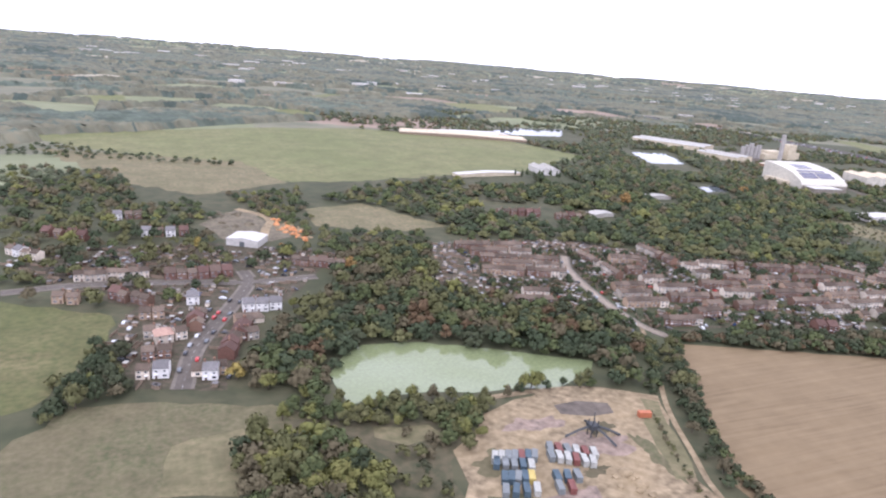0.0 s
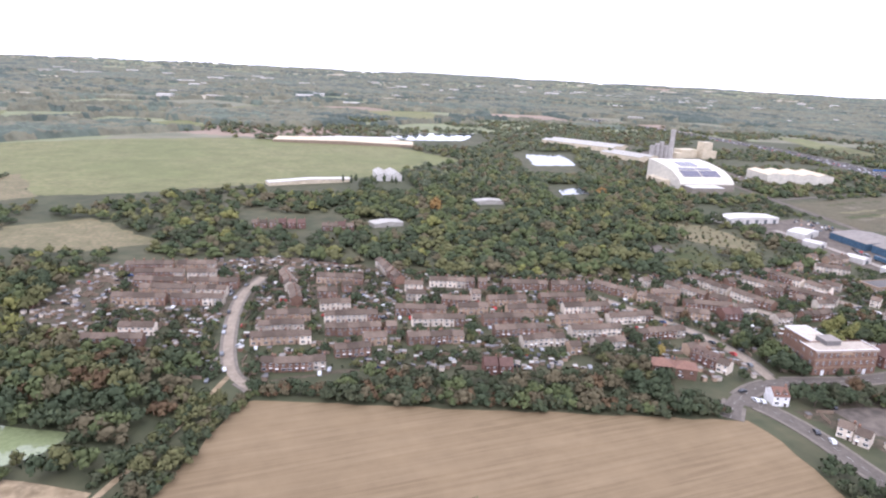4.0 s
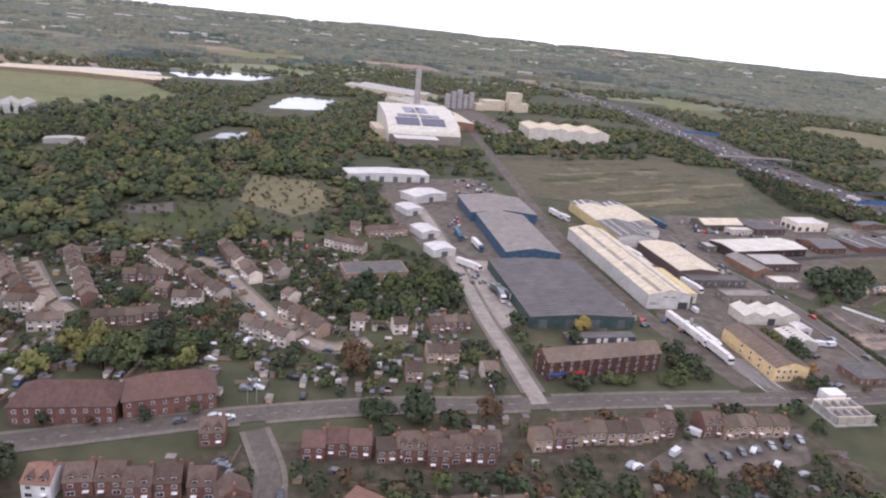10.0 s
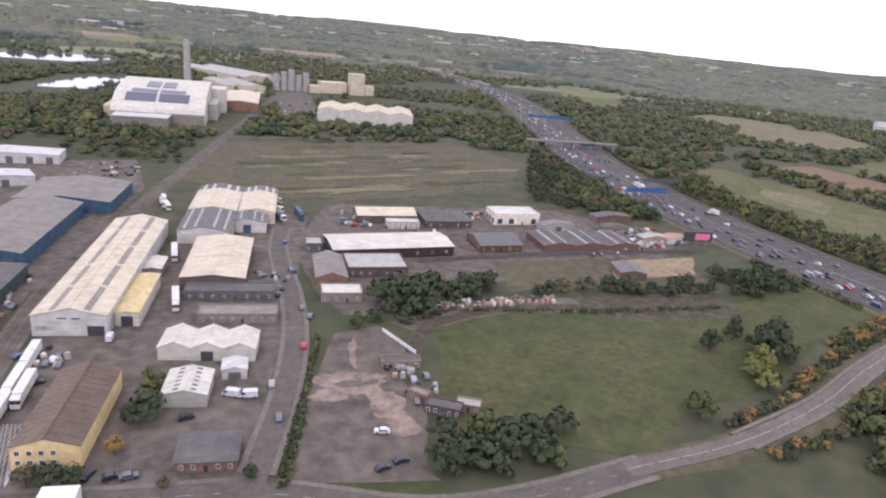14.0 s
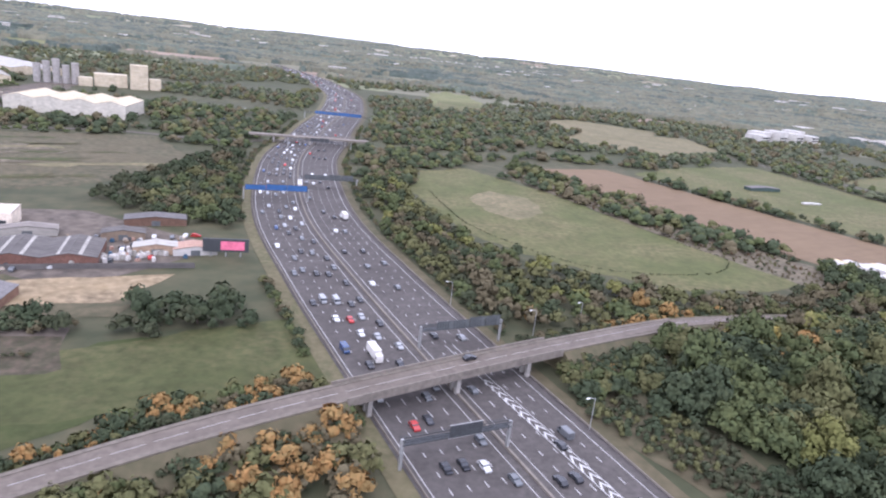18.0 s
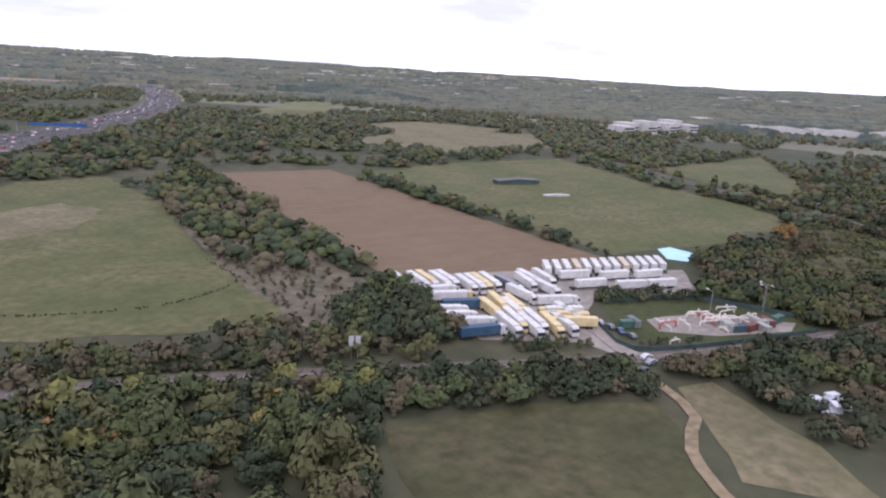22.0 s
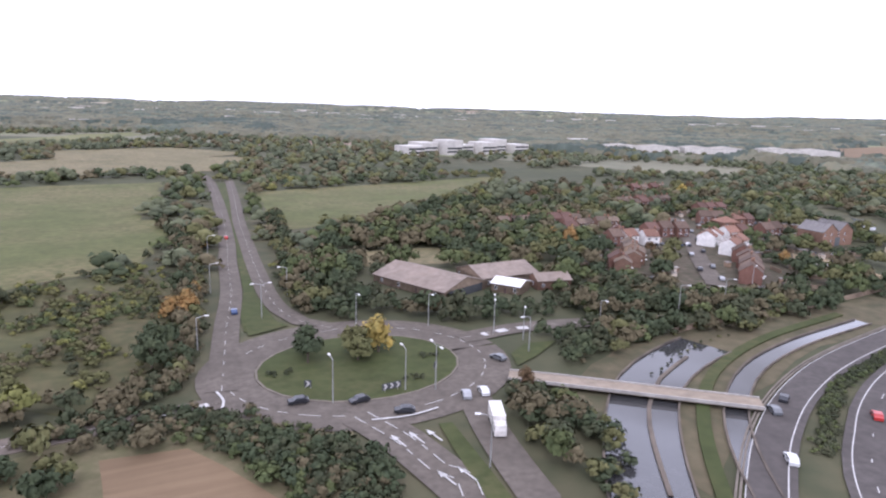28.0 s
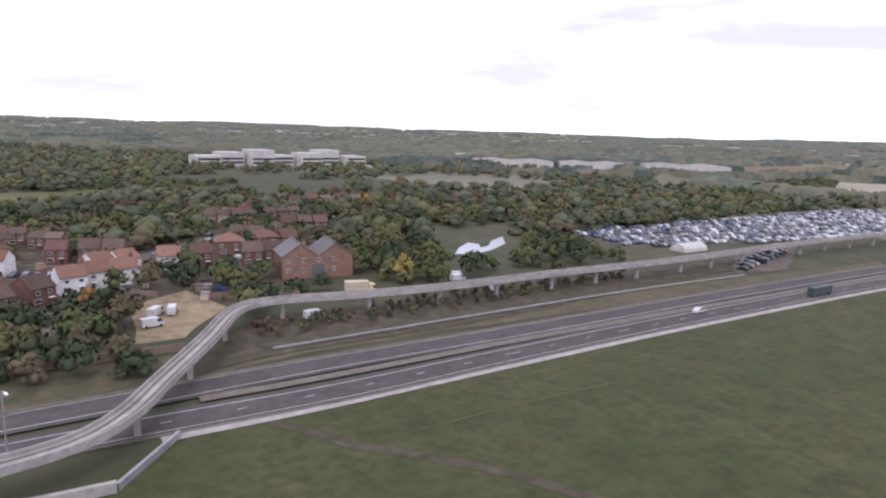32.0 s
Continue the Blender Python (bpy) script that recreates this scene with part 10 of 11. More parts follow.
plant([(719.2, 91.2), (747.6, 99.6), (765.8, 99.4), (815.7, 76.2), (807.9, 65.1), (761.6, 52.3), (790, 20), (730, 20), (724, 60), (717.9, 82.3)], 4.9, (0, 1, 2, 0, 1, 1, 4), (1.8, 4.6), "big", singles=0.3)
plant([(753.3, 98.6), (759.3, 101.0), (796.3, 94.4), (832.6, 83.2), (831.6, 71.6), (831.6, 56.1), (827.0, 48.2), (830, 20), (760, 20), (745, 50)], 4.9, (0, 1, 2, 0, 1, 1, 3), (1.8, 4.6), "big", seed=8, singles=0.3)
plant([(858.6, 90.6), (882.3, 80.6), (877.6, 71.5), (858.8, 76.6), (840.8, 81.0), (839.2, 85.5)], 3.0, (1, 8, 3, 2), (1.1, 1.9), "near", singles=0.25)
plant([(887.5, 78.3), (897.9, 76.4), (930.8, 72.6), (964.8, 66.2), (915.4, 38.3), (915, 30), (895, 40), (888.9, 52.6), (889.0, 60.9), (890.4, 71.2)], 3.6, (1, 8, 3, 0, 2), (1.4, 2.5), "near", singles=0.15)
plant([(927.7, 108.9), (954.1, 133.0), (970.6, 131.7), (1020.9, 154.8), (1108.7, 185.4), (1235.8, 216.0), (968.7, 67.5), (931.9, 79.4), (932.3, 85.1), (920.2, 99.3)], 3.8, (1, 0, 3, 8, 2), (1.8, 2.9), "near", seed=4)
plant([(905.5, 275.7), (913.7, 255.4), (925.2, 185.7), (931.3, 137.9), (926.2, 137.7), (918.8, 179.6)], 3.0, (8, 3, 1), (0.9, 1.5), "near")
plant([(928.6, 108.9), (948.5, 115.9), (954.9, 89.5), (978.6, 85.8), (999.1, 69.6), (1007.1, 57.2), (969.6, 47.0), (951.6, 40.6), (960, 20), (925, 30), (942.7, 67.6), (937.0, 82.1), (932.3, 97.0)], 4.2, (0, 1, 2, 2, 3, 1), (1.8, 3.8), "big", seed=6, singles=0.25)
plant([(949.8, 118.7), (983.3, 133.9), (1076.9, 177.5), (1063.7, 140.6), (1030.1, 91.5), (1034.4, 72.1), (1009.9, 58.5), (1002.9, 72.1), (981.7, 89.0), (957.1, 92.7)], 3.2, (1, 2, 3, 8, 0), (1.1, 1.9), "near", seed=6)
plant([(987.1, 77.9), (998.1, 74.6), (1006.0, 75.1), (1013.6, 69.4), (1020.0, 62.2), (1023.9, 52.4), (1030.3, 41.6), (1012, 30), (960, 15), (950, 50)], 4.3, (0, 0, 1, 1, 0, 2, 1), (2.0, 3.8), "big", seed=9, singles=0.35)
plant([(962.5, 123.4), (973.8, 136.4), (1000.7, 144.4), (1004.2, 120.6), (999.8, 92.1), (1000.2, 83.2), (983.1, 86.5), (964.1, 98.3)], 3.2, (2, 3, 2, 3, 8), (1.4, 2.3), "near", seed=9)
plant([(986.4, 94.7), (998.7, 95.8), (1013.0, 93.3), (1023.7, 85.2), (1015.9, 72.3), (1006.6, 78.0), (997.8, 78.5), (987.0, 80.9)], 3.0, (2, 2, 3, 4), (1.3, 2.2), "near", seed=12)
plant([(1026.4, 79.4), (1040.0, 78.3), (1052.1, 68.4), (1051.3, 54.6), (1053.2, 39.0), (1049.6, 40.7), (1046.7, 54.4), (1038.2, 71.1), (1028.2, 72.7)], 1.6, (8, 8, 1, 8, 3), (0.7, 1.15), "near", seed=13)
plant([(1023.6, 69.7), (1027.7, 60.7), (1032.8, 47.7), (1030.2, 47.9), (1021.8, 69.0)], 2.0, (1, 8, 0), (0.8, 1.5), "near", seed=14)
for k, pl in enumerate(LOW):
    plant(pl, (1.7, 2.3)[k], (3,), (1, 1), "near", seed=30 + k)
plant([(1073.4, 70.4), (1081.8, 72.9), (1079.4, 63.4), (1074.5, 54.9), (1076.6, 46.1), (1073.7, 44.6), (1066.3, 47.9), (1069.4, 61.3)], 2.2, (1, 8, 1, 0, 3), (1.0, 2.0), "near", seed=31)
plant([(1091.9, 81.3), (1103.1, 82.4), (1109.4, 79.9), (1096.2, 74.4), (1086.7, 73.0)], 2.2, (1, 8, 3, 2), (0.9, 1.8), "near", seed=32)
plant([(1106.2, 81.8), (1127.7, 79.6), (1151.1, 79.5), (1143.2, 75.2), (1115.7, 75.0)], 2.6, (1, 8, 3, 2), (0.7, 1.5), "near", seed=33)
for pl in GLADES[1:3]:
    plant(pl, 4.0, (3, 8, 2), (0.5, 1.1), "near", seed=35, keep=False)
plant(GLADES[0], 1.35, (1, 8, 8, 2, 1), (0.6, 1.2), "near", seed=34, keep=False)
plant([(1008.0, 134.8), (1059.2, 181.6), (1039.4, 113.8), (1026.9, 88.9), (1012.8, 97.4), (1000.7, 108.0)], 5.0, (2, 8, 3), (0.9, 1.7), "near")
plant([(1038.5, 143.1), (1053.3, 192.4), (1040.5, 90.1), (1037.1, 81.9), (1033.4, 87.0), (1036.0, 112.6)], 3.0, (3, 2, 1, 6, 8), (1.1, 1.9), "near", singles=0.25)
plant([(1018.8, 149.0), (1038.7, 146.4), (1033.5, 92.0), (1024.2, 83.8), (1022.4, 91.1)], 4.6, (8, 2, 3, 1), (0.5, 1.1), "near")
plant([(1016.5, 186.9), (1036.3, 191.7), (1041.9, 174.7), (1039.0, 151.4), (1018.7, 151.4)], 3.2, (1, 8, 2), (1.0, 1.8), "near")
plant([(1063.2, 164.5), (1071.4, 169.4), (1095.1, 179.3), (1120.4, 219.3), (1160.6, 224.2), (1149.9, 143.6), (1131.1, 109.4), (1111.9, 106.4), (1110.8, 128.1), (1079.2, 139.3), (1068.6, 122.6), (1057.0, 104.3), (1058.5, 126.3)], 3.6, (1, 1, 0, 3, 2), (1.7, 2.8), "near")
plant([(1057.0, 104.3), (1070.6, 121.8), (1072.5, 108.7), (1088.9, 96.9), (1097.1, 88.5), (1091.0, 86.2), (1070.1, 97.6)], 3.2, (1, 8, 3), (1.2, 2.2), "near")
plant([(1078.0, 245.6), (1088.5, 324.9), (1170.6, 340.6), (1237.3, 329.9), (1160.6, 224.2), (1126.1, 233.2), (1137.2, 247.8)], 5.5, MIX, (2.0, 3.2))
plant([(1203.7, 276.3), (1372.3, 214.3), (1318.0, 165.5), (1161.8, 74.4), (1143.3, 75.7), (1100.2, 78.1), (1101.1, 92.1), (1131.1, 109.4), (1149.9, 143.6)], 6.0, (1, 1, 0, 3, 2, 7), (1.6, 2.7), "near")
plant([(1071.5, 67.3), (1076.3, 65.3), (1074.4, 55.0), (1074.4, 44.1), (1060, 25), (1052, 40), (1068.0, 59.9)], 2.8, (1, 3, 2, 8), (1.1, 1.9), "near", singles=0.5)
plant([(1101.2, 102.4), (1121.8, 114.9), (1132.7, 97.0), (1137.3, 89.3), (1157.8, 81.8), (1154.4, 76.2), (1133.5, 78.1), (1120.6, 71.4), (1102.7, 75.2)], 3.2, (1, 3, 8, 0), (1.3, 2.2), "near", singles=0.3)
plant([(1134.6, 175.5), (1152.9, 170.3), (1207.8, 214.1), (1253.6, 212.2), (1424.4, 303.8), (1795.3, 391.8), (1423.5, 165.6), (1298.6, 153.1), (1248.9, 143.0), (1234.0, 147.2), (1186.4, 160.7), (1147.3, 143.3), (1135.0, 147.2)], 5.0, (1, 1, 0, 2, 3), (2.0, 3.2))
plant([(1170.4, 98.8), (1208.9, 123.9), (1198.4, 96.7), (1185.2, 75.5), (1168.4, 79.3), (1163.5, 83.6)], 3.4, (1, 0, 2, 3, 1), (1.2, 2.2), "near", singles=0.15)
plant([(1236.9, 146.4), (1287.9, 142.1), (1285.5, 114.7), (1232.5, 104.4), (1223.5, 107.3), (1220.8, 120.2)], 4.0, (1, 0, 2), (1.5, 2.4), "near", singles=0.2)
plant([(680.8, 106.5), (681.4, 102.8), (665.0, 96.6), (646.3, 90.8), (645.8, 94.9), (658.7, 101.2), (672.3, 106.7)], 2.4, (1, 0, 6, 2, 6, 3), (1.1, 1.9), "near", seed=41, keep=False, singles=0.4)
plant([(629.9, 81.2), (640.0, 83.6), (652.2, 85.3), (656.7, 83.2), (641.9, 79.8), (638.5, 78.3)], 2.4, (6, 2, 6, 0, 3), (1.1, 1.9), "near", seed=42, keep=False, singles=0.4)
plant([(355.1, 195.5), (412.7, 210.7), (445.2, 184.8), (434.0, 131.5), (422.8, 110.1), (388.7, 119.5), (364.8, 140.9)], 2.9, (1, 8, 0, 1, 2, 7), (0.7, 1.7), "near", seed=61)
plant([(432.0, 126.6), (475.9, 115.7), (464.1, 100.9), (425.9, 109.2)], 3.0, (1, 8, 0), (0.8, 1.9), "near", seed=62)
plant([(720.2, 98.7), (723.6, 89.4), (715.1, 66.2), (714.7, 62.3), (710.9, 63.5), (713.3, 82.9)], 2.8, (1, 0, 8, 2), (1.1, 2.0), "near", seed=63)
plant([(722.7, 100.4), (732.6, 101.8), (749.1, 101.8), (741.1, 85.7), (735.0, 85.3), (725.5, 86.6), (721.3, 90.8)], 2.6, (0, 1, 2, 0, 4), (1.2, 2.2), "near", seed=64)
# single trees that stand out
for p, r, k in (((13.9, 164.3), 2.6, 5), ((9.1, 284.9), 2.4, 5), ((-21.6, 195.0), 1.2, 5), ((21.2, 156.9), 2.4, 4), ((37.0, 211.5), 1.8, 4), ((65.6, 246.3), 2.4, 6), ((43.1, 280.6), 1.6, 6), ((277.8, 349.0), 4.2, 6), ((410.0, 375.8), 3.6, 6), ((306.1, 126.8), 2.6, 1), ((301.2, 170.2), 2.4, 7), ((395.3, 125.2), 3.0, 7), ((456.1, 132.7), 2.3, 5), ((456.1, 132.7), 2.3, 5), ((273.5, 149.1), 1.6, 5), ((760.9, 110.2), 1.6, 6), ((820.3, 83.8), 2.0, 5), ((824.8, 84.0), 1.8, 5), ((1054.1, 93.4), 2.2, 1), ((1063.8, 91.2), 2.0, 5),):
    tree(p[0], p[1], r, k)
for p, r, k in (((1061.0, 90.6), 2.4, 2), ((1040.2, 117.5), 2.0, 6), ((1042.6, 127.4), 1.6, 6), ((1230.1, 110.7), 2.2, 5), ((1261.4, 221.0), 2.6, 5), ((1139.2, 142.4), 2.4, 6), ((1178.6, 107.6), 1.6, 6), ((1138.8, 150.2), 2.0, 6), ((1005.2, 140.6), 2.2, 6), ((1037.8, 114.5), 2.4, 6), ((1077.0, 69.8), 1.4, 7), ((545.1, 131.7), 2.0, 0), ((393.5, 109.6), 2.0, 1), ((941.5, 69.2), 3.0, 2), ((857.2, 82.9), 1.5, 4), ((620.8, 93.6), 2.6, 5),):
    tree(p[0], p[1], r, k)
for p, r, k in (((301.8, 130.5), 3.8, 1), ((304.7, 156.8), 2.5, 1), ((271.0, 157.7), 2.5, 1), ((261.6, 192.1), 2.0, 1), ((245.1, 180.6), 2.0, 1), ((293.1, 112.0), 2.8, 1), ((302.6, 110.8), 3.0, 1), ((307.7, 112.2), 2.8, 7), ((286.0, 129.4), 1.7, 1), ((256.5, 152.7), 3.0, 1), ((262.7, 144.5), 3.0, 1), ((393.3, 111.6), 1.9, 1), ((402.4, 110.4), 2.5, 1), ((395.3, 128.6), 3.1, 7), ((316.7, 123.1), 1.2, 1), ((321.6, 123.1), 1.2, 1), ((329.2, 110.2), 2.9, 2), ((329.7, 98.5), 3.0, 1), ((330.1, 89.7), 2.9, 1), ((676.8, 86.4), 2.1, 6),):
    tree(p[0], p[1], r, k)
for p, r, k in (((682.5, 87.2), 1.9, 6), ((999.0, 134.4), 2.6, 6), ((1006.6, 136.3), 2.0, 3), ((992.9, 122.6), 2.6, 3), ((987.7, 121.6), 2.4, 3), ((1012.0, 134.1), 1.6, 8), ((1043.2, 147.1), 2.2, 3), ((1040.4, 132.0), 2.4, 1), ((1037.7, 115.6), 2.2, 3), ((1033.6, 94.5), 2.6, 1), ((1034.2, 103.0), 2.2, 1), ((1044.9, 162.6), 1.8, 3), ((1018.2, 88.7), 1.8, 2), ((823.9, 83.1), 2.6, 5), ((821.4, 86.4), 1.9, 5), ((339.9, 121.4), 1.3, 1), ((347.2, 120.0), 1.1, 7), ((355.5, 119.1), 1.2, 1), ((363.8, 119.2), 1.2, 0), ((765.3, 118.6), 2.3, 6),):
    tree(p[0], p[1], r, k)
for p, r, k in (((769.2, 118.6), 2.0, 6), ((772.7, 110.2), 1.7, 6), ((757.0, 118.3), 1.8, 4), ((733.5, 118.0), 1.8, 6), ((629.3, 98.2), 4.6, 1), ((658.0, 131.2), 3.0, 1), ((667.1, 131.4), 3.0, 1), ((671.4, 130.5), 2.8, 1), ((618.3, 105.0), 2.6, 1), ((628.8, 108.0), 2.4, 1), ((619.7, 93.1), 3.4, 4), ((594.7, 84.1), 3.2, 0), ((1003.8, 141.8), 2.4, 6), ((991.4, 127.2), 2.2, 3), ((988.6, 121.9), 2.0, 3), ((1040.4, 117.7), 2.3, 6), ((1035.3, 99.5), 2.4, 1), ((1041.0, 127.0), 2.0, 3),):
    tree(p[0], p[1], r, k)
for p, r, k in (((489.5, 96.2), 1.8, 3), ((492.3, 95.2), 2.0, 1), ((495.1, 94.1), 1.7, 1), ((499.8, 100.8), 1.6, 6), ((501.5, 107.6), 1.6, 1), ((504.6, 115.0), 1.5, 4), ((504.6, 119.4), 1.4, 2), ((517.1, 89.7), 1.3, 1), ((505.8, 91.2), 1.0, 3), ((938.6, 64.0), 2.6, 6), ((934.9, 64.3), 2.2, 3), ((950.5, 60.1), 2.4, 2), ((955.8, 60.2), 2.0, 3), ((931.5, 67.1), 1.7, 4), ((917.4, 65.5), 2.4, 3), ((922.6, 64.6), 1.8, 3), ((974.1, 76.1), 2.6, 3), ((24.5, 111.2), 3.0, 4), ((30.4, 111.7), 3.2, 4), ((36.9, 113.4), 2.6, 4),):
    tree(p[0], p[1], r, k)
for p, r, k in (((29.5, 150.4), 1.8, 4), ((37.2, 145.5), 1.7, 2), ((51.4, 142.8), 1.8, 2), ((61.2, 141.6), 2.0, 3), ((61.8, 124.4), 2.4, 2), ((22.4, 141.1), 1.9, 4), ((87.7, 140.7), 1.9, 4), ((-20.8, 167.2), 1.8, 4),):
    tree(p[0], p[1], r, k)
for p in smooth_line([(615.1, 138.5), (625.8, 135.9), (636.1, 134.5), (645.7, 133.0)], 2.2):
    all_near.append((p[0] + R.uniform(-0.6, 0.6), p[1] + R.uniform(-0.5, 1.5), 0, R.uniform(1.3, 2.1), R.choice((1, 8, 3)), 0.8))
plant([(1199.7, 91.3), (1212.3, 93.6), (1247.6, 100.5), (1276.5, 103.7), (1272.0, 98.6), (1242.7, 92.6), (1210.2, 86.4), (1198.8, 84.1)], 1.7, (3, 8, 3, 2, 7), (0.45, 0.95), "near", z=0.1, seed=71, keep=False)
for p in smooth_line([(535.3, 126.1), (525.2, 100.3), (520.5, 86.7)], 0.9):
    all_near.append((p[0], p[1] + R.uniform(-0.3, 0.3), 0, R.uniform(0.5, 0.8), 8, 0.75))
plant([(1072.2, 123.6), (1082.9, 105.8), (1106.4, 102.1), (1097.1, 91.6), (1076.6, 96.8), (1064.1, 111.1)], 2.4, (1, 8, 1, 3), (0.9, 1.7), "near", seed=51)
MIDHEDGE = smooth_line([(1098, 43), (1110, 50), (1122, 55), (1140, 58.8), (1166, 63.5)], 1.1)
for p in MIDHEDGE:
    for _ in range(6):
        all_near.append((p[0] + R.uniform(-1.0, 1.0), p[1] + R.uniform(-1.0, 1.0), 0, R.uniform(0.5, 0.75), R.choice((8, 8, 0)), 0.7))
for p in smooth_line([(1021.9, 80.7), (1030.9, 79.2), (1040.5, 75.2), (1045.6, 60.9), (1047.5, 46.3)], 1.3):
    for _ in range(7):
        all_near.append((p[0] + R.uniform(-2.6, 2.6), p[1] + R.uniform(-2.6, 2.6), 0, R.uniform(0.7, 1.2), R.choice((8, 8, 1, 3)), 0.75))
for p in smooth_line([(560.0, 134.0), (574.7, 135.7), (600.2, 129.2), (640.7, 123.2)], 1.2):
    all_near.append((p[0], p[1] + R.uniform(-0.6, 0.6), 0, R.uniform(0.6, 1.0), R.choice((8, 1, 3)), 0.8))
for p in smooth_line([(766.6, 240.9), (762.2, 219.3), (759.1, 194.3), (762.4, 174.6), (768.7, 158.1), (776.6, 147.4), (792.8, 139.9), (812.1, 138.1), (825.1, 143.6), (830.3, 151.7), (826.2, 168.3)], 0.8):
    if R.random() < 0.8:
        all_near.append((p[0] + R.uniform(-0.3, 0.3), p[1] + R.uniform(-0.3, 0.3), 0, R.uniform(0.25, 0.45), 8, 0.7))
for pl, gap_, size_ in (([(867.0, 100.9), (883.4, 96.1), (883.6, 91.3), (867.5, 94.4)], 1.6, (0.6, 1.0)), ([(889.2, 90.4), (901.9, 87.1), (915.5, 85.2), (915.2, 82.5), (900.9, 83.5), (889.0, 87.0)], 1.5, (0.5, 0.9)), ([(897.9, 106.9), (903.1, 109.0), (900.8, 91.1), (896.0, 90.9)], 1.8, (0.6, 1.1)), ([(898.4, 111.8), (905.3, 117.2), (913.5, 113.6), (928.1, 106.5), (925.8, 102.7), (903.6, 106.4)], 1.8, (0.8, 1.4)), ([(872.2, 87.7), (882.6, 85.0), (882.1, 74.2), (876.5, 74.2), (872.8, 77.7)], 2.2, (1.0, 1.9)), ([(886.5, 83.8), (897.6, 82.1), (896.1, 72.3), (892.8, 72.9), (886.1, 77.3)], 2.2, (1.0, 1.8)),):
    plant(pl, gap_ * 0.75, (1, 8, 8, 1, 3, 0), size_, "near", seed=70)
for pl, gap_, size_ in (([(893.8, 71.9), (902.4, 69.9), (899.3, 59.2), (892.1, 62.1)], 2.2, (1.1, 1.9)), ([(1038.5, 70.0), (1044.6, 72.1), (1051.3, 66.6), (1053.1, 59.3), (1052.8, 53.9), (1043.6, 58.0), (1040.3, 65.0)], 1.6, (0.8, 1.3)), ([(1100.9, 93.4), (1125.4, 96.1), (1128.9, 85.9), (1117.3, 77.6), (1105.5, 79.0), (1097.6, 79.5)], 2.2, (0.9, 2.0)), ([(1091.4, 87.1), (1096.8, 87.2), (1093.4, 75.9), (1088.7, 74.4)], 2.0, (0.8, 1.5)),):
    plant(pl, gap_ * 0.75, (1, 8, 8, 1, 3, 0), size_, "near", seed=70)
# hedges, scrub and trees along lanes and fields
def hedge(line, wide, step, size, kinds, each=1, tall=0.8):
    for p in smooth_line(line, step):
        for _ in range(each):
            all_near.append((p[0] + R.uniform(-wide, wide), p[1] + R.uniform(-wide, wide), 0, R.uniform(*size), R.choice(kinds), R.uniform(0.8, 1.2) * tall))


for p, n_ in zip(smooth_line(BR, 1.3), sides_of(smooth_line(BR, 1.3))):
    if 598 < p[0] < 683 or 727 < p[0] < 826:
        for s_ in (-1, 1):
            for _ in range(2):
                o_ = s_ * (3.9 + p[2] * R.uniform(0.25, 1.5))
                r_ = R.uniform(0.7, 1.5)
                all_near.append((p[0] + n_[0] * o_, p[1] + n_[1] * o_, max(0.0, p[2] - (abs(o_) - 2.8) / 1.6) * 0.8, r_, R.choice((1, 8, 2, 3, 8, 1, 6) if s_ < 0 or p[0] < 690 else (1, 8, 8, 3, 2)), 0.8))
hedge([(536.2, 129.9), (529.8, 110.9), (526.2, 100.2), (521.6, 87.2)], 0.35, 0.7, (0.55, 0.9), (0, 0, 1, 2), 1, 0.9)
hedge([(156.5, 157.5), (148.0, 148.0), (138.7, 132.0), (128.0, 114.0), (118.0, 94.0), (112.0, 72.0)], 1.2, 1.3, (1.1, 2.1), (1, 2, 3, 8, 0))
hedge([(146.0, 160.0), (134.0, 142.0), (124.5, 131.0)], 1.3, 1.3, (1.2, 2.2), (1, 1, 0, 2, 8), 2)
hedge([(116.0, 121.0), (109.0, 105.0), (103.0, 88.0)], 0.6, 1.6, (0.5, 1.1), (2, 8, 3))
hedge([(148.0, 176.0), (147.0, 190.0), (148.5, 206.0)], 1.5, 2.2, (1.0, 2.0), (1, 0, 2, 3))
hedge([(156.5, 160.0), (196.0, 144.0), (236.0, 128.0), (266.0, 116.0)], 1.6, 1.2, (1.2, 2.2), (1, 8, 1, 3, 7), 2, 0.95)
for p, r, k in (((75.5, 140.0), 1.3, 2), ((83.0, 141.4), 1.0, 4), ((86.5, 139.4), 1.2, 1), ((93.0, 141.8), 2.0, 4), ((100.0, 139.9), 1.3, 1), ((109.5, 141.6), 1.7, 2), ((190.4, 100.3), 1.6, 2), ((56.0, 143.0), 2.1, 4), ((47.0, 142.0), 1.9, 4), ((66.0, 140.6), 1.8, 2)):
    tree(p[0], p[1], r, k)
# scrub and hedge beside the ploughed field
hedge([(833.7, 288.5), (848.2, 238.0), (853.5, 182.5), (857.0, 144.6)], 1.8, 1.6, (0.8, 1.6), (1, 8, 3, 8, 1), 2)
plant([(821.0, 276.9), (832.0, 286.0), (846.0, 238.0), (850.0, 182.5), (853.0, 144.6), (850.0, 115.0), (841.2, 108.0), (835.9, 119.8), (829.9, 152.6), (825.8, 199.7)], 2.2, (3, 7, 2, 3, 8), (0.35, 0.8), "near", seed=80, keep=False)
plant([(832.0, 294.0), (846.0, 296.0), (850.0, 250.0), (838.0, 262.0)], 2.6, (1, 0, 2, 1), (1.6, 2.6), "near", seed=81, keep=False)
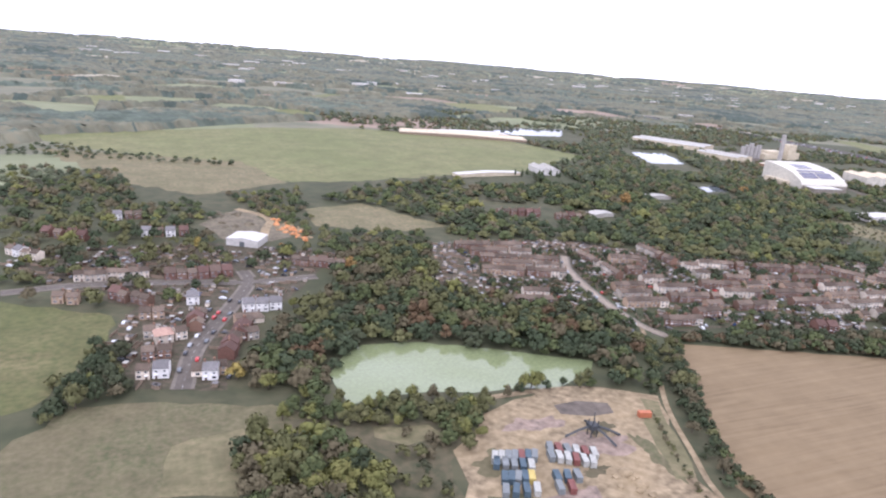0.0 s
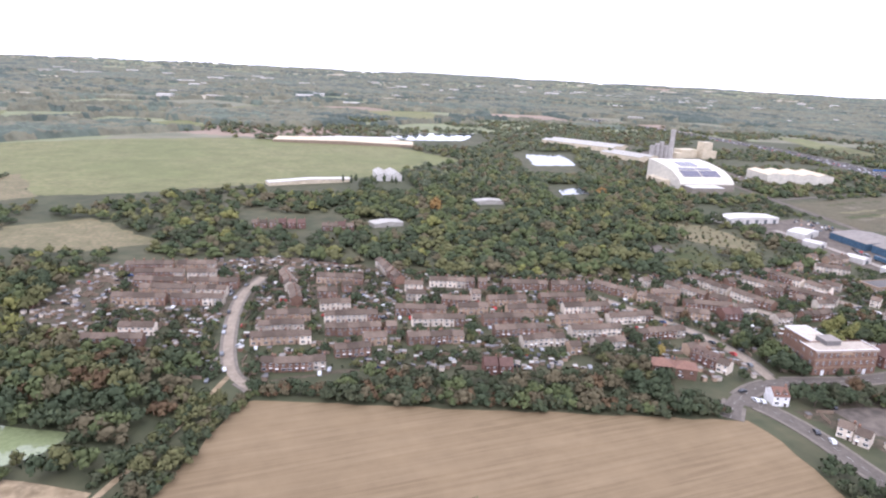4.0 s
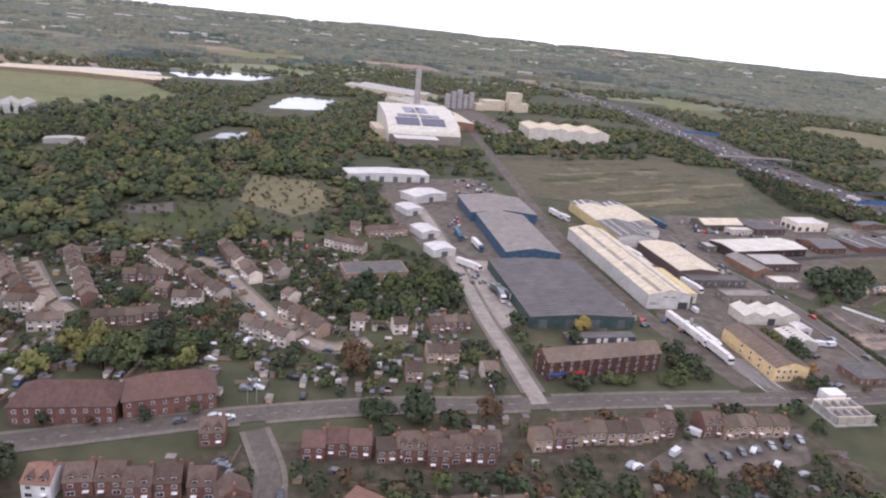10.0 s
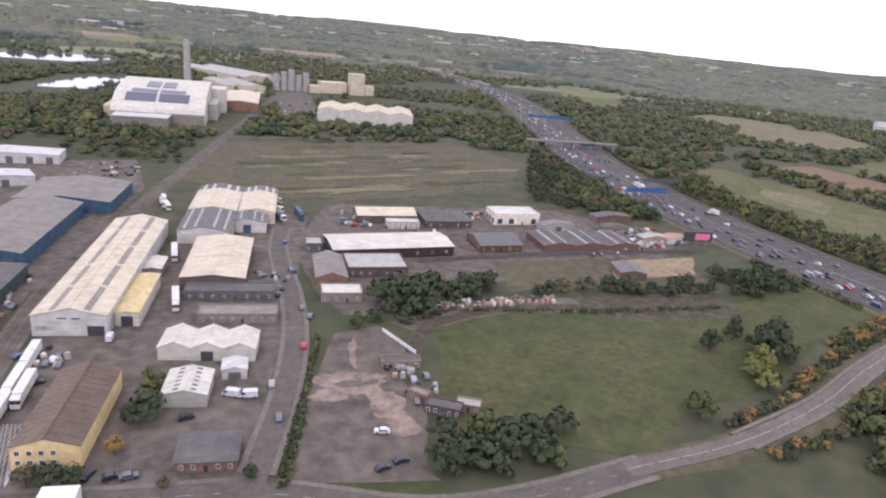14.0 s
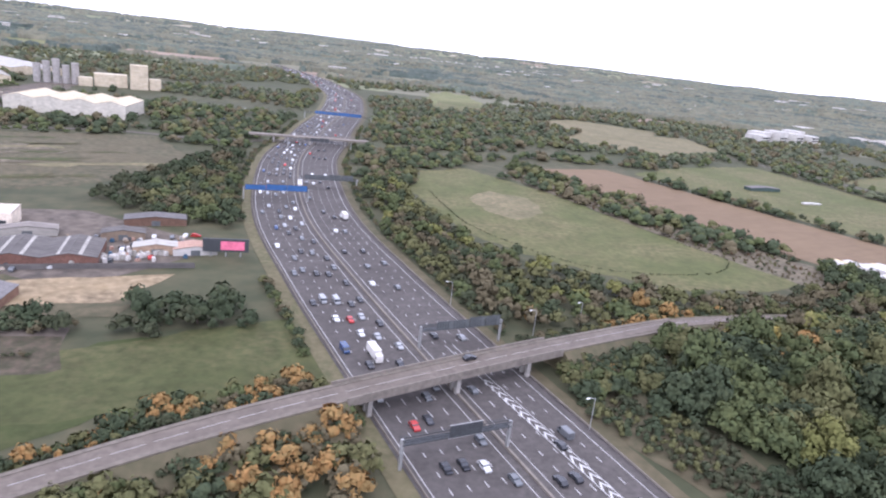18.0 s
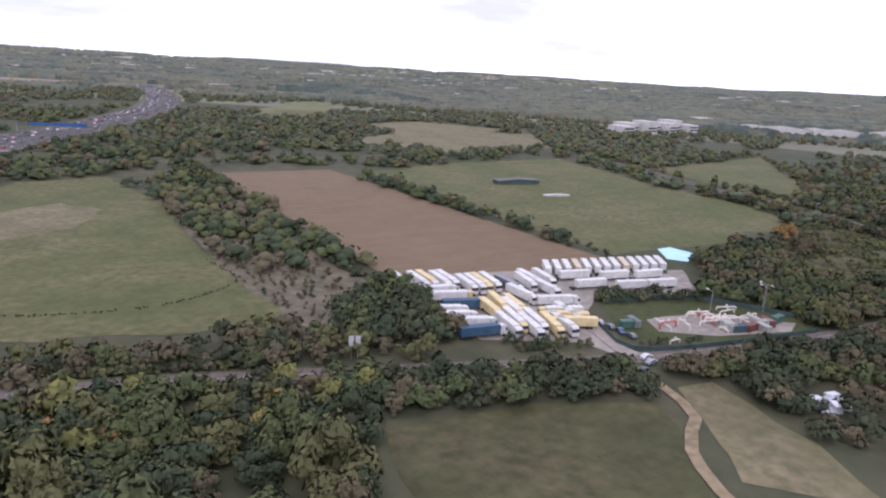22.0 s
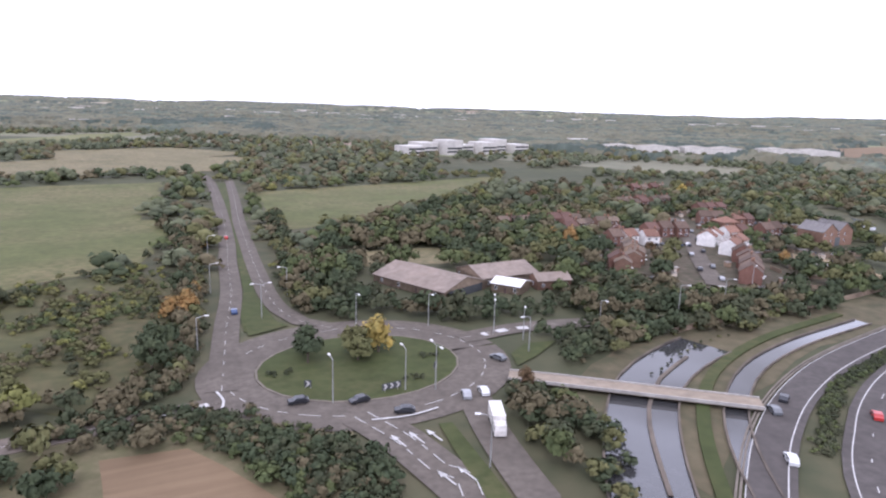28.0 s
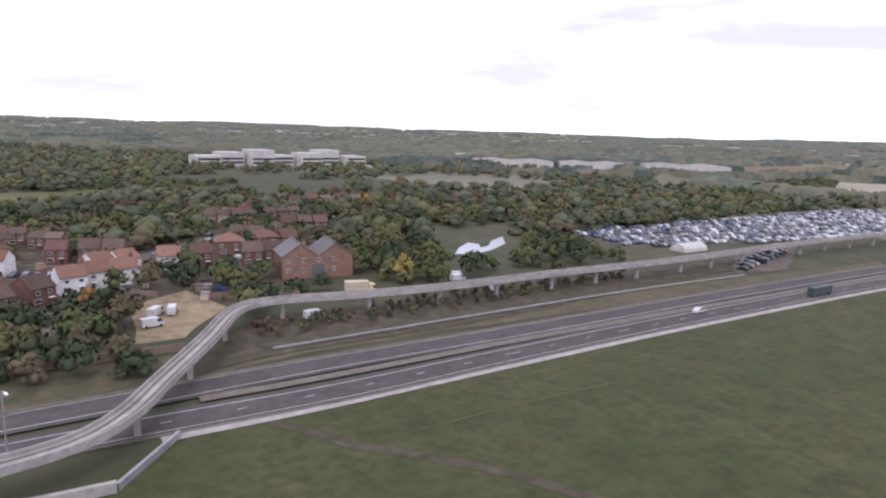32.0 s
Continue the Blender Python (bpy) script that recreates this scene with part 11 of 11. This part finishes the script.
plant([(856.0, 137.0), (861.5, 134.0), (863.0, 118.0), (862.5, 103.0), (852.0, 103.5), (842.0, 104.0), (839.0, 112.0), (846.0, 124.0)], 2.7, (1, 8, 1, 0, 3), (1.8, 2.9), "near", seed=82, keep=False)
plant([(832.0, 96.5), (848.0, 92.5), (866.0, 87.0), (882.0, 82.0), (880.0, 75.0), (865.0, 77.0), (850.0, 80.5), (836.0, 83.5)], 2.2, (1, 1, 8, 0, 3), (1.5, 2.5), "near", seed=83, keep=False)
plant([(815.0, 100.8), (826.0, 97.5), (828.0, 88.0), (812.0, 90.0)], 2.6, (1, 8, 2), (1.2, 1.9), "near", seed=84, keep=False)
plant([(760.0, 100.5), (796.0, 100.5), (812.0, 97.0), (806.0, 84.0), (776.0, 88.0)], 2.9, (0, 2, 1, 6, 4, 2), (1.8, 3.0), "near", seed=85, keep=False)
hedge([(770.0, 112.5), (800.0, 112.0), (836.0, 104.5)], 2.2, 1.6, (0.9, 1.9), (2, 3, 8, 3, 0), 2)
for p, r, k in (((824.0, 87.6), 2.6, 5), ((820.6, 87.0), 2.0, 4), ((770.0, 97.5), 2.0, 6), ((783.0, 95.0), 2.2, 5), ((790.0, 93.0), 1.8, 6)):
    tree(p[0], p[1], r, k)
# south of the lane, round the cottage
plant([(897.0, 79.5), (920.0, 76.0), (945.0, 73.0), (962.0, 56.0), (945.0, 48.0), (931.0, 61.0), (915.0, 66.0), (904.0, 66.5)], 2.3, (1, 8, 3, 1, 0), (1.3, 2.4), "near", seed=86, keep=False)
# embankments of the bridge road
hedge([(618.0, 83.5), (640.0, 91.5), (658.0, 97.8), (682.0, 103.0)], 1.2, 1.5, (1.0, 1.9), (6, 2, 0, 3, 6, 1), 1, 0.95)
hedge([(622.0, 74.5), (644.0, 80.5), (668.0, 87.0), (684.0, 90.2)], 1.3, 1.3, (1.1, 2.0), (6, 2, 0, 1, 3, 0), 2, 0.95)
hedge([(724.0, 104.5), (738.0, 106.0), (764.0, 110.5), (796.0, 110.5)], 1.2, 1.5, (1.0, 1.9), (0, 2, 1, 6, 3))
hedge([(727.0, 95.0), (745.0, 97.0), (766.0, 101.0)], 1.4, 1.2, (1.3, 2.3), (0, 1, 1, 2), 2)
# bushes by the river bridge
hedge([(1074.5, 69.5), (1079.0, 63.0), (1076.0, 54.0), (1072.0, 46.0)], 1.8, 1.2, (0.9, 1.7), (1, 8, 3, 1, 2), 2)
hedge([(1088.0, 75.0), (1100.0, 78.5), (1114.0, 79.0), (1128.0, 79.5)], 1.2, 1.5, (0.6, 1.3), (8, 3, 2, 1))
hedge([(1096.0, 66.5), (1108.0, 72.0), (1120.0, 74.5)], 0.5, 2.4, (0.3, 0.6), (2, 8))

# hedge beside the dual carriageway, shrub bed and island
hedge([(1042.9, 207.0), (1045.8, 173.0), (1043.6, 139.5), (1040.6, 117.0), (1038.0, 96.0), (1035.4, 87.5), (1031.0, 83.6)], 1.3, 1.2, (1.0, 2.0), (3, 2, 1, 8, 3), 2, 0.95)
hedge([(1060.0, 112.0), (1063.5, 135.0), (1068.0, 168.0), (1076.0, 215.0)], 1.5, 1.5, (1.2, 2.2), (3, 2, 1, 8), 2, 0.95)
plant([(1024.5, 78.0), (1038.5, 76.1), (1051.5, 69.1), (1053.2, 53.9), (1050.0, 45.0), (1044.5, 58.1), (1039.2, 69.0)], 1.15, (8, 8, 1, 8, 0), (0.45, 0.8), "near", seed=90, keep=False)
for q, wd in (((1049.0, 86.6), 1.6), ((1064.8, 78.9), 1.3), ((1070.3, 85.2), 1.5)):
    for _ in range(9):
        all_near.append((q[0] + R.uniform(-wd, wd), q[1] + R.uniform(-0.7, 0.7), 0.1, R.uniform(0.35, 0.6), 8, 0.7))
tree(1053.4, 89.2, 2.3, 1), tree(1060.2, 87.6, 2.4, 2), tree(1064.0, 89.4, 2.3, 5)
hedge([(1110.0, 104.5), (1124.0, 97.0), (1138.0, 90.0), (1152.0, 84.5)], 2.2, 1.5, (1.2, 2.2), (1, 8, 0, 3, 1), 2)

# bushes along the motorway
for off in (-20.5, 20.5):
    for k in range(0, len(mw_line), 2):
        p, n = mw_line[k], mw_nrm[k]
        if 112 < p[1] < 420 and not (off > 0 and 150 < p[1] < 200):
            all_near.append((p[0] + n[0] * off + R.uniform(-0.8, 0.8), p[1] + n[1] * off, 0, R.uniform(0.7, 1.6), R.choice((1, 2, 8, 0, 3)), 0.9))

# nearer country: single trees in woods and hedges
rnd = random.Random(11)
for _ in range(15000):
    d = 260 + 660 * rnd.random() ** 1.1
    a = radians(rnd.uniform(-30, 96))
    x, y = 560 + d * math.sin(a) * 1.1, d * math.cos(a) + 60
    if y < 150 or not free(x, y) or any(inside(x, y, z_) for z_ in GLADES):
        continue
    wooded = noise.noise((x * 0.0035, y * 0.008, 1.0)) + 0.6 * noise.noise((x * 0.012, y * 0.03, 4.0))
    if wooded < -0.30:
        continue
    # the most distant trees mostly get haze-mixed leaf colours
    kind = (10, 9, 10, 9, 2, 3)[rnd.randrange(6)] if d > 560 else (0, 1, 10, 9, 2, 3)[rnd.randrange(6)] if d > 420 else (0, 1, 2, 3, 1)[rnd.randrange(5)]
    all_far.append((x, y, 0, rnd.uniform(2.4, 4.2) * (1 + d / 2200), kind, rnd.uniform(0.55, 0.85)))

stretches = sorted(all_near)
for k in range(0, len(stretches), 700):
    wood("bushes", [p for p in stretches[k:k + 700] if p[3] < 1.35], BUSH_CROWNS, "low bushes and hedges in mixed autumn greens", "bushes")
    wood("woodland", [p for p in stretches[k:k + 700] if p[3] >= 1.35], MID_CROWNS, "mixed green and brown autumn trees and bushes growing close together")
stretches = sorted(all_big)
for k in range(0, len(stretches), 150):
    wood("woodland", stretches[k:k + 150], BIG_CROWNS, "large green and olive trees growing close together")
stretches = sorted(all_mid)
for k in range(0, len(stretches), 900):
    wood("woodland", stretches[k:k + 900], BELT_CROWNS, "belt of mixed autumn woodland")
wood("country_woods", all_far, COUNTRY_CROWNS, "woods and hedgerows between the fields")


# ---- far country: fields, hedges and woods out to the hills ----
def value_noise(x, y, size, seed):
    """Smooth noise from 0 to 1 on arrays, with cells of that size."""
    table = np.random.RandomState(seed).rand(256, 256)
    u, w = x / size, y / size
    i, j = np.floor(u).astype(int), np.floor(w).astype(int)
    a, b = u - i, w - j
    a, b = a * a * (3 - 2 * a), b * b * (3 - 2 * b)
    at = lambda p, q: table[p % 256, q % 256]
    return (at(i, j) * (1 - a) + at(i + 1, j) * a) * (1 - b) + (at(i, j + 1) * (1 - a) + at(i + 1, j + 1) * a) * b


def field_cells(x, y, size, seed):
    """For each place the number of the field that it lies in, and how far it is from the field's edge."""
    rs = np.random.RandomState(seed)
    jx, jy, ids = rs.rand(128, 128), rs.rand(128, 128), rs.rand(128, 128)
    x, y = x + 40 * value_noise(x, y, 160, seed + 1), y + 40 * value_noise(x, y, 160, seed + 2)
    i, j = np.floor(x / size).astype(int), np.floor(y / size).astype(int)
    best, second, ident = np.full(x.shape, 1e9), np.full(x.shape, 1e9), np.zeros(x.shape)
    for p in (-1, 0, 1):
        for q in (-1, 0, 1):
            m, n = (i + p) % 128, (j + q) % 128
            dist = np.hypot((i + p + jx[m, n]) * size - x, (j + q + jy[m, n]) * size - y)
            closer = dist < best
            second = np.where(closer, best, np.minimum(second, dist))
            ident = np.where(closer, ids[m, n], ident)
            best = np.where(closer, dist, best)
    return ident, second - best


def rise(a, d):
    """Height of the far land: flat, then low hills sized to meet the camera's horizon."""
    k = (np.degrees(a) + 60) * 1.05
    top = 34 + 16 * (value_noise(k, k * 0, 9.0, 5) - 0.5) + 7 * (value_noise(k, k * 0, 2.2, 6) - 0.5)
    t = np.clip((d - 3300) / 1000, 0, 1)
    return top * t * t * (3 - 2 * t)


def polar(columns, rows, near, far):
    a, d = np.meshgrid(np.radians(np.linspace(-62, 86, columns)), near * (far / near) ** np.linspace(0, 1, rows), indexing="ij")
    return a, d, 600 + d * np.sin(a), d * np.cos(a)


def grid_faces(columns, rows):
    k = np.arange(columns * rows).reshape(columns, rows)
    return np.stack([k[:-1, :-1], k[:-1, 1:], k[1:, 1:], k[1:, :-1]], -1).reshape(-1, 4)


def quad_mesh(name, v, f, materials, index):
    used, f = np.unique(f, return_inverse=True)
    f, v = f.reshape(-1, 4), v[used]
    me = bpy.data.meshes.new(name)
    me.vertices.add(len(v))
    me.vertices.foreach_set("co", v.astype(np.float32).ravel())
    me.loops.add(len(f) * 4)
    me.polygons.add(len(f))
    me.loops.foreach_set("vertex_index", f.astype(np.int32).ravel())
    me.polygons.foreach_set("loop_start", np.arange(0, len(f) * 4, 4, dtype=np.int32))
    for m in materials:
        me.materials.append(m)
    me.polygons.foreach_set("material_index", index.astype(np.int32))
    me.update(calc_edges=True)
    return me


def open_ground(x, y):
    i, j = (x - MX).astype(int), (y - MY).astype(int)
    known = (i >= 0) & (i < 2600) & (j >= 0) & (j < 1400)
    return ~(known & TAKEN[np.clip(i, 0, 2599), np.clip(j, 0, 1399)])


for glade in GLADES:
    shade(glade)
a, d, x, y = polar(420, 120, 800, 4400)
ident, edge = field_cells(x, y, 150, 31)
land = np.stack([x, y, 0.03 + rise(a, d)], -1).reshape(-1, 3)
faces = grid_faces(420, 120)
# each far field takes one of the haze-lightened colours
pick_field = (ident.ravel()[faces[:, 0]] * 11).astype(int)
tagged(new("farmland", quad_mesh("farmland", land, faces, HAZED_FIELDS, np.array([0, 2, 0, 1, 2, 2, 3, 0, 1, 2, 0])[pick_field])), "patchwork of green and brown fields paled with painted haze, rising to low hills", "farmland", kind="structure")

a, d, x, y = polar(1050, 250, 900, 4380)
shake = np.random.RandomState(9)
x, y = x + shake.uniform(-0.3, 0.3, x.shape) * d * 0.0022, y + shake.uniform(-0.3, 0.3, x.shape) * d * 0.007
ident, edge = field_cells(x, y, 150, 31)
wooded = 0.62 * value_noise(x, y, 330, 41) + 0.38 * value_noise(x, y, 95, 42)
grows = ((wooded > 0.49) | (edge < 9 + 9 * value_noise(x, y, 60, 43))) & open_ground(x, y) & (y > 160)
grows[:, 0] = False
grows[0, :] = False
grows[-1, :] = False
tall = 1.6 + 3.0 * value_noise(x, y, 60, 44) + 3.4 * value_noise(x, y, 10, 45) + shake.uniform(0, 2.6, x.shape)
tops = np.stack([x, y, rise(a, d) + np.where(grows, tall, -0.6)], -1).reshape(-1, 3)
faces = grid_faces(1050, 250)
faces = faces[grows.ravel()[faces].any(1)]
# which of the three haze-tinted canopy colours each face takes
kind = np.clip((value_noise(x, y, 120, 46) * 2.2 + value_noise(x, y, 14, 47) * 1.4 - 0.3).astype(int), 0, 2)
tagged(new("distant_woods", quad_mesh("distant_woods", tops, faces, HAZED_CANOPY, kind.ravel()[faces[:, 0]])), "distant woods and hedgerows in autumn greens with haze painted in, reaching to the hills", "woodland", kind="stuff")

# pale sheds scattered far off
far_sheds = []
for k in range(110):
    d = 1000 + 2300 * R.random() ** 0.8
    a = radians(R.uniform(-20, 78))
    w, h = R.uniform(8, 34) * (0.5 + d / 2200), R.uniform(3, 5) + d * 0.0014
    far_sheds.append((boxes("shed", [(-w / 2, -8, 0, w / 2, 8, h)], WHITE_SHEET if k % 3 else PALE_SHEET), pose(600 + d * math.sin(a), d * math.cos(a), 0, 0, 0, R.uniform(-30, 10))))
joined("distant_sheds", far_sheds, "pale sheds and houses scattered far off in the woods", "buildings")
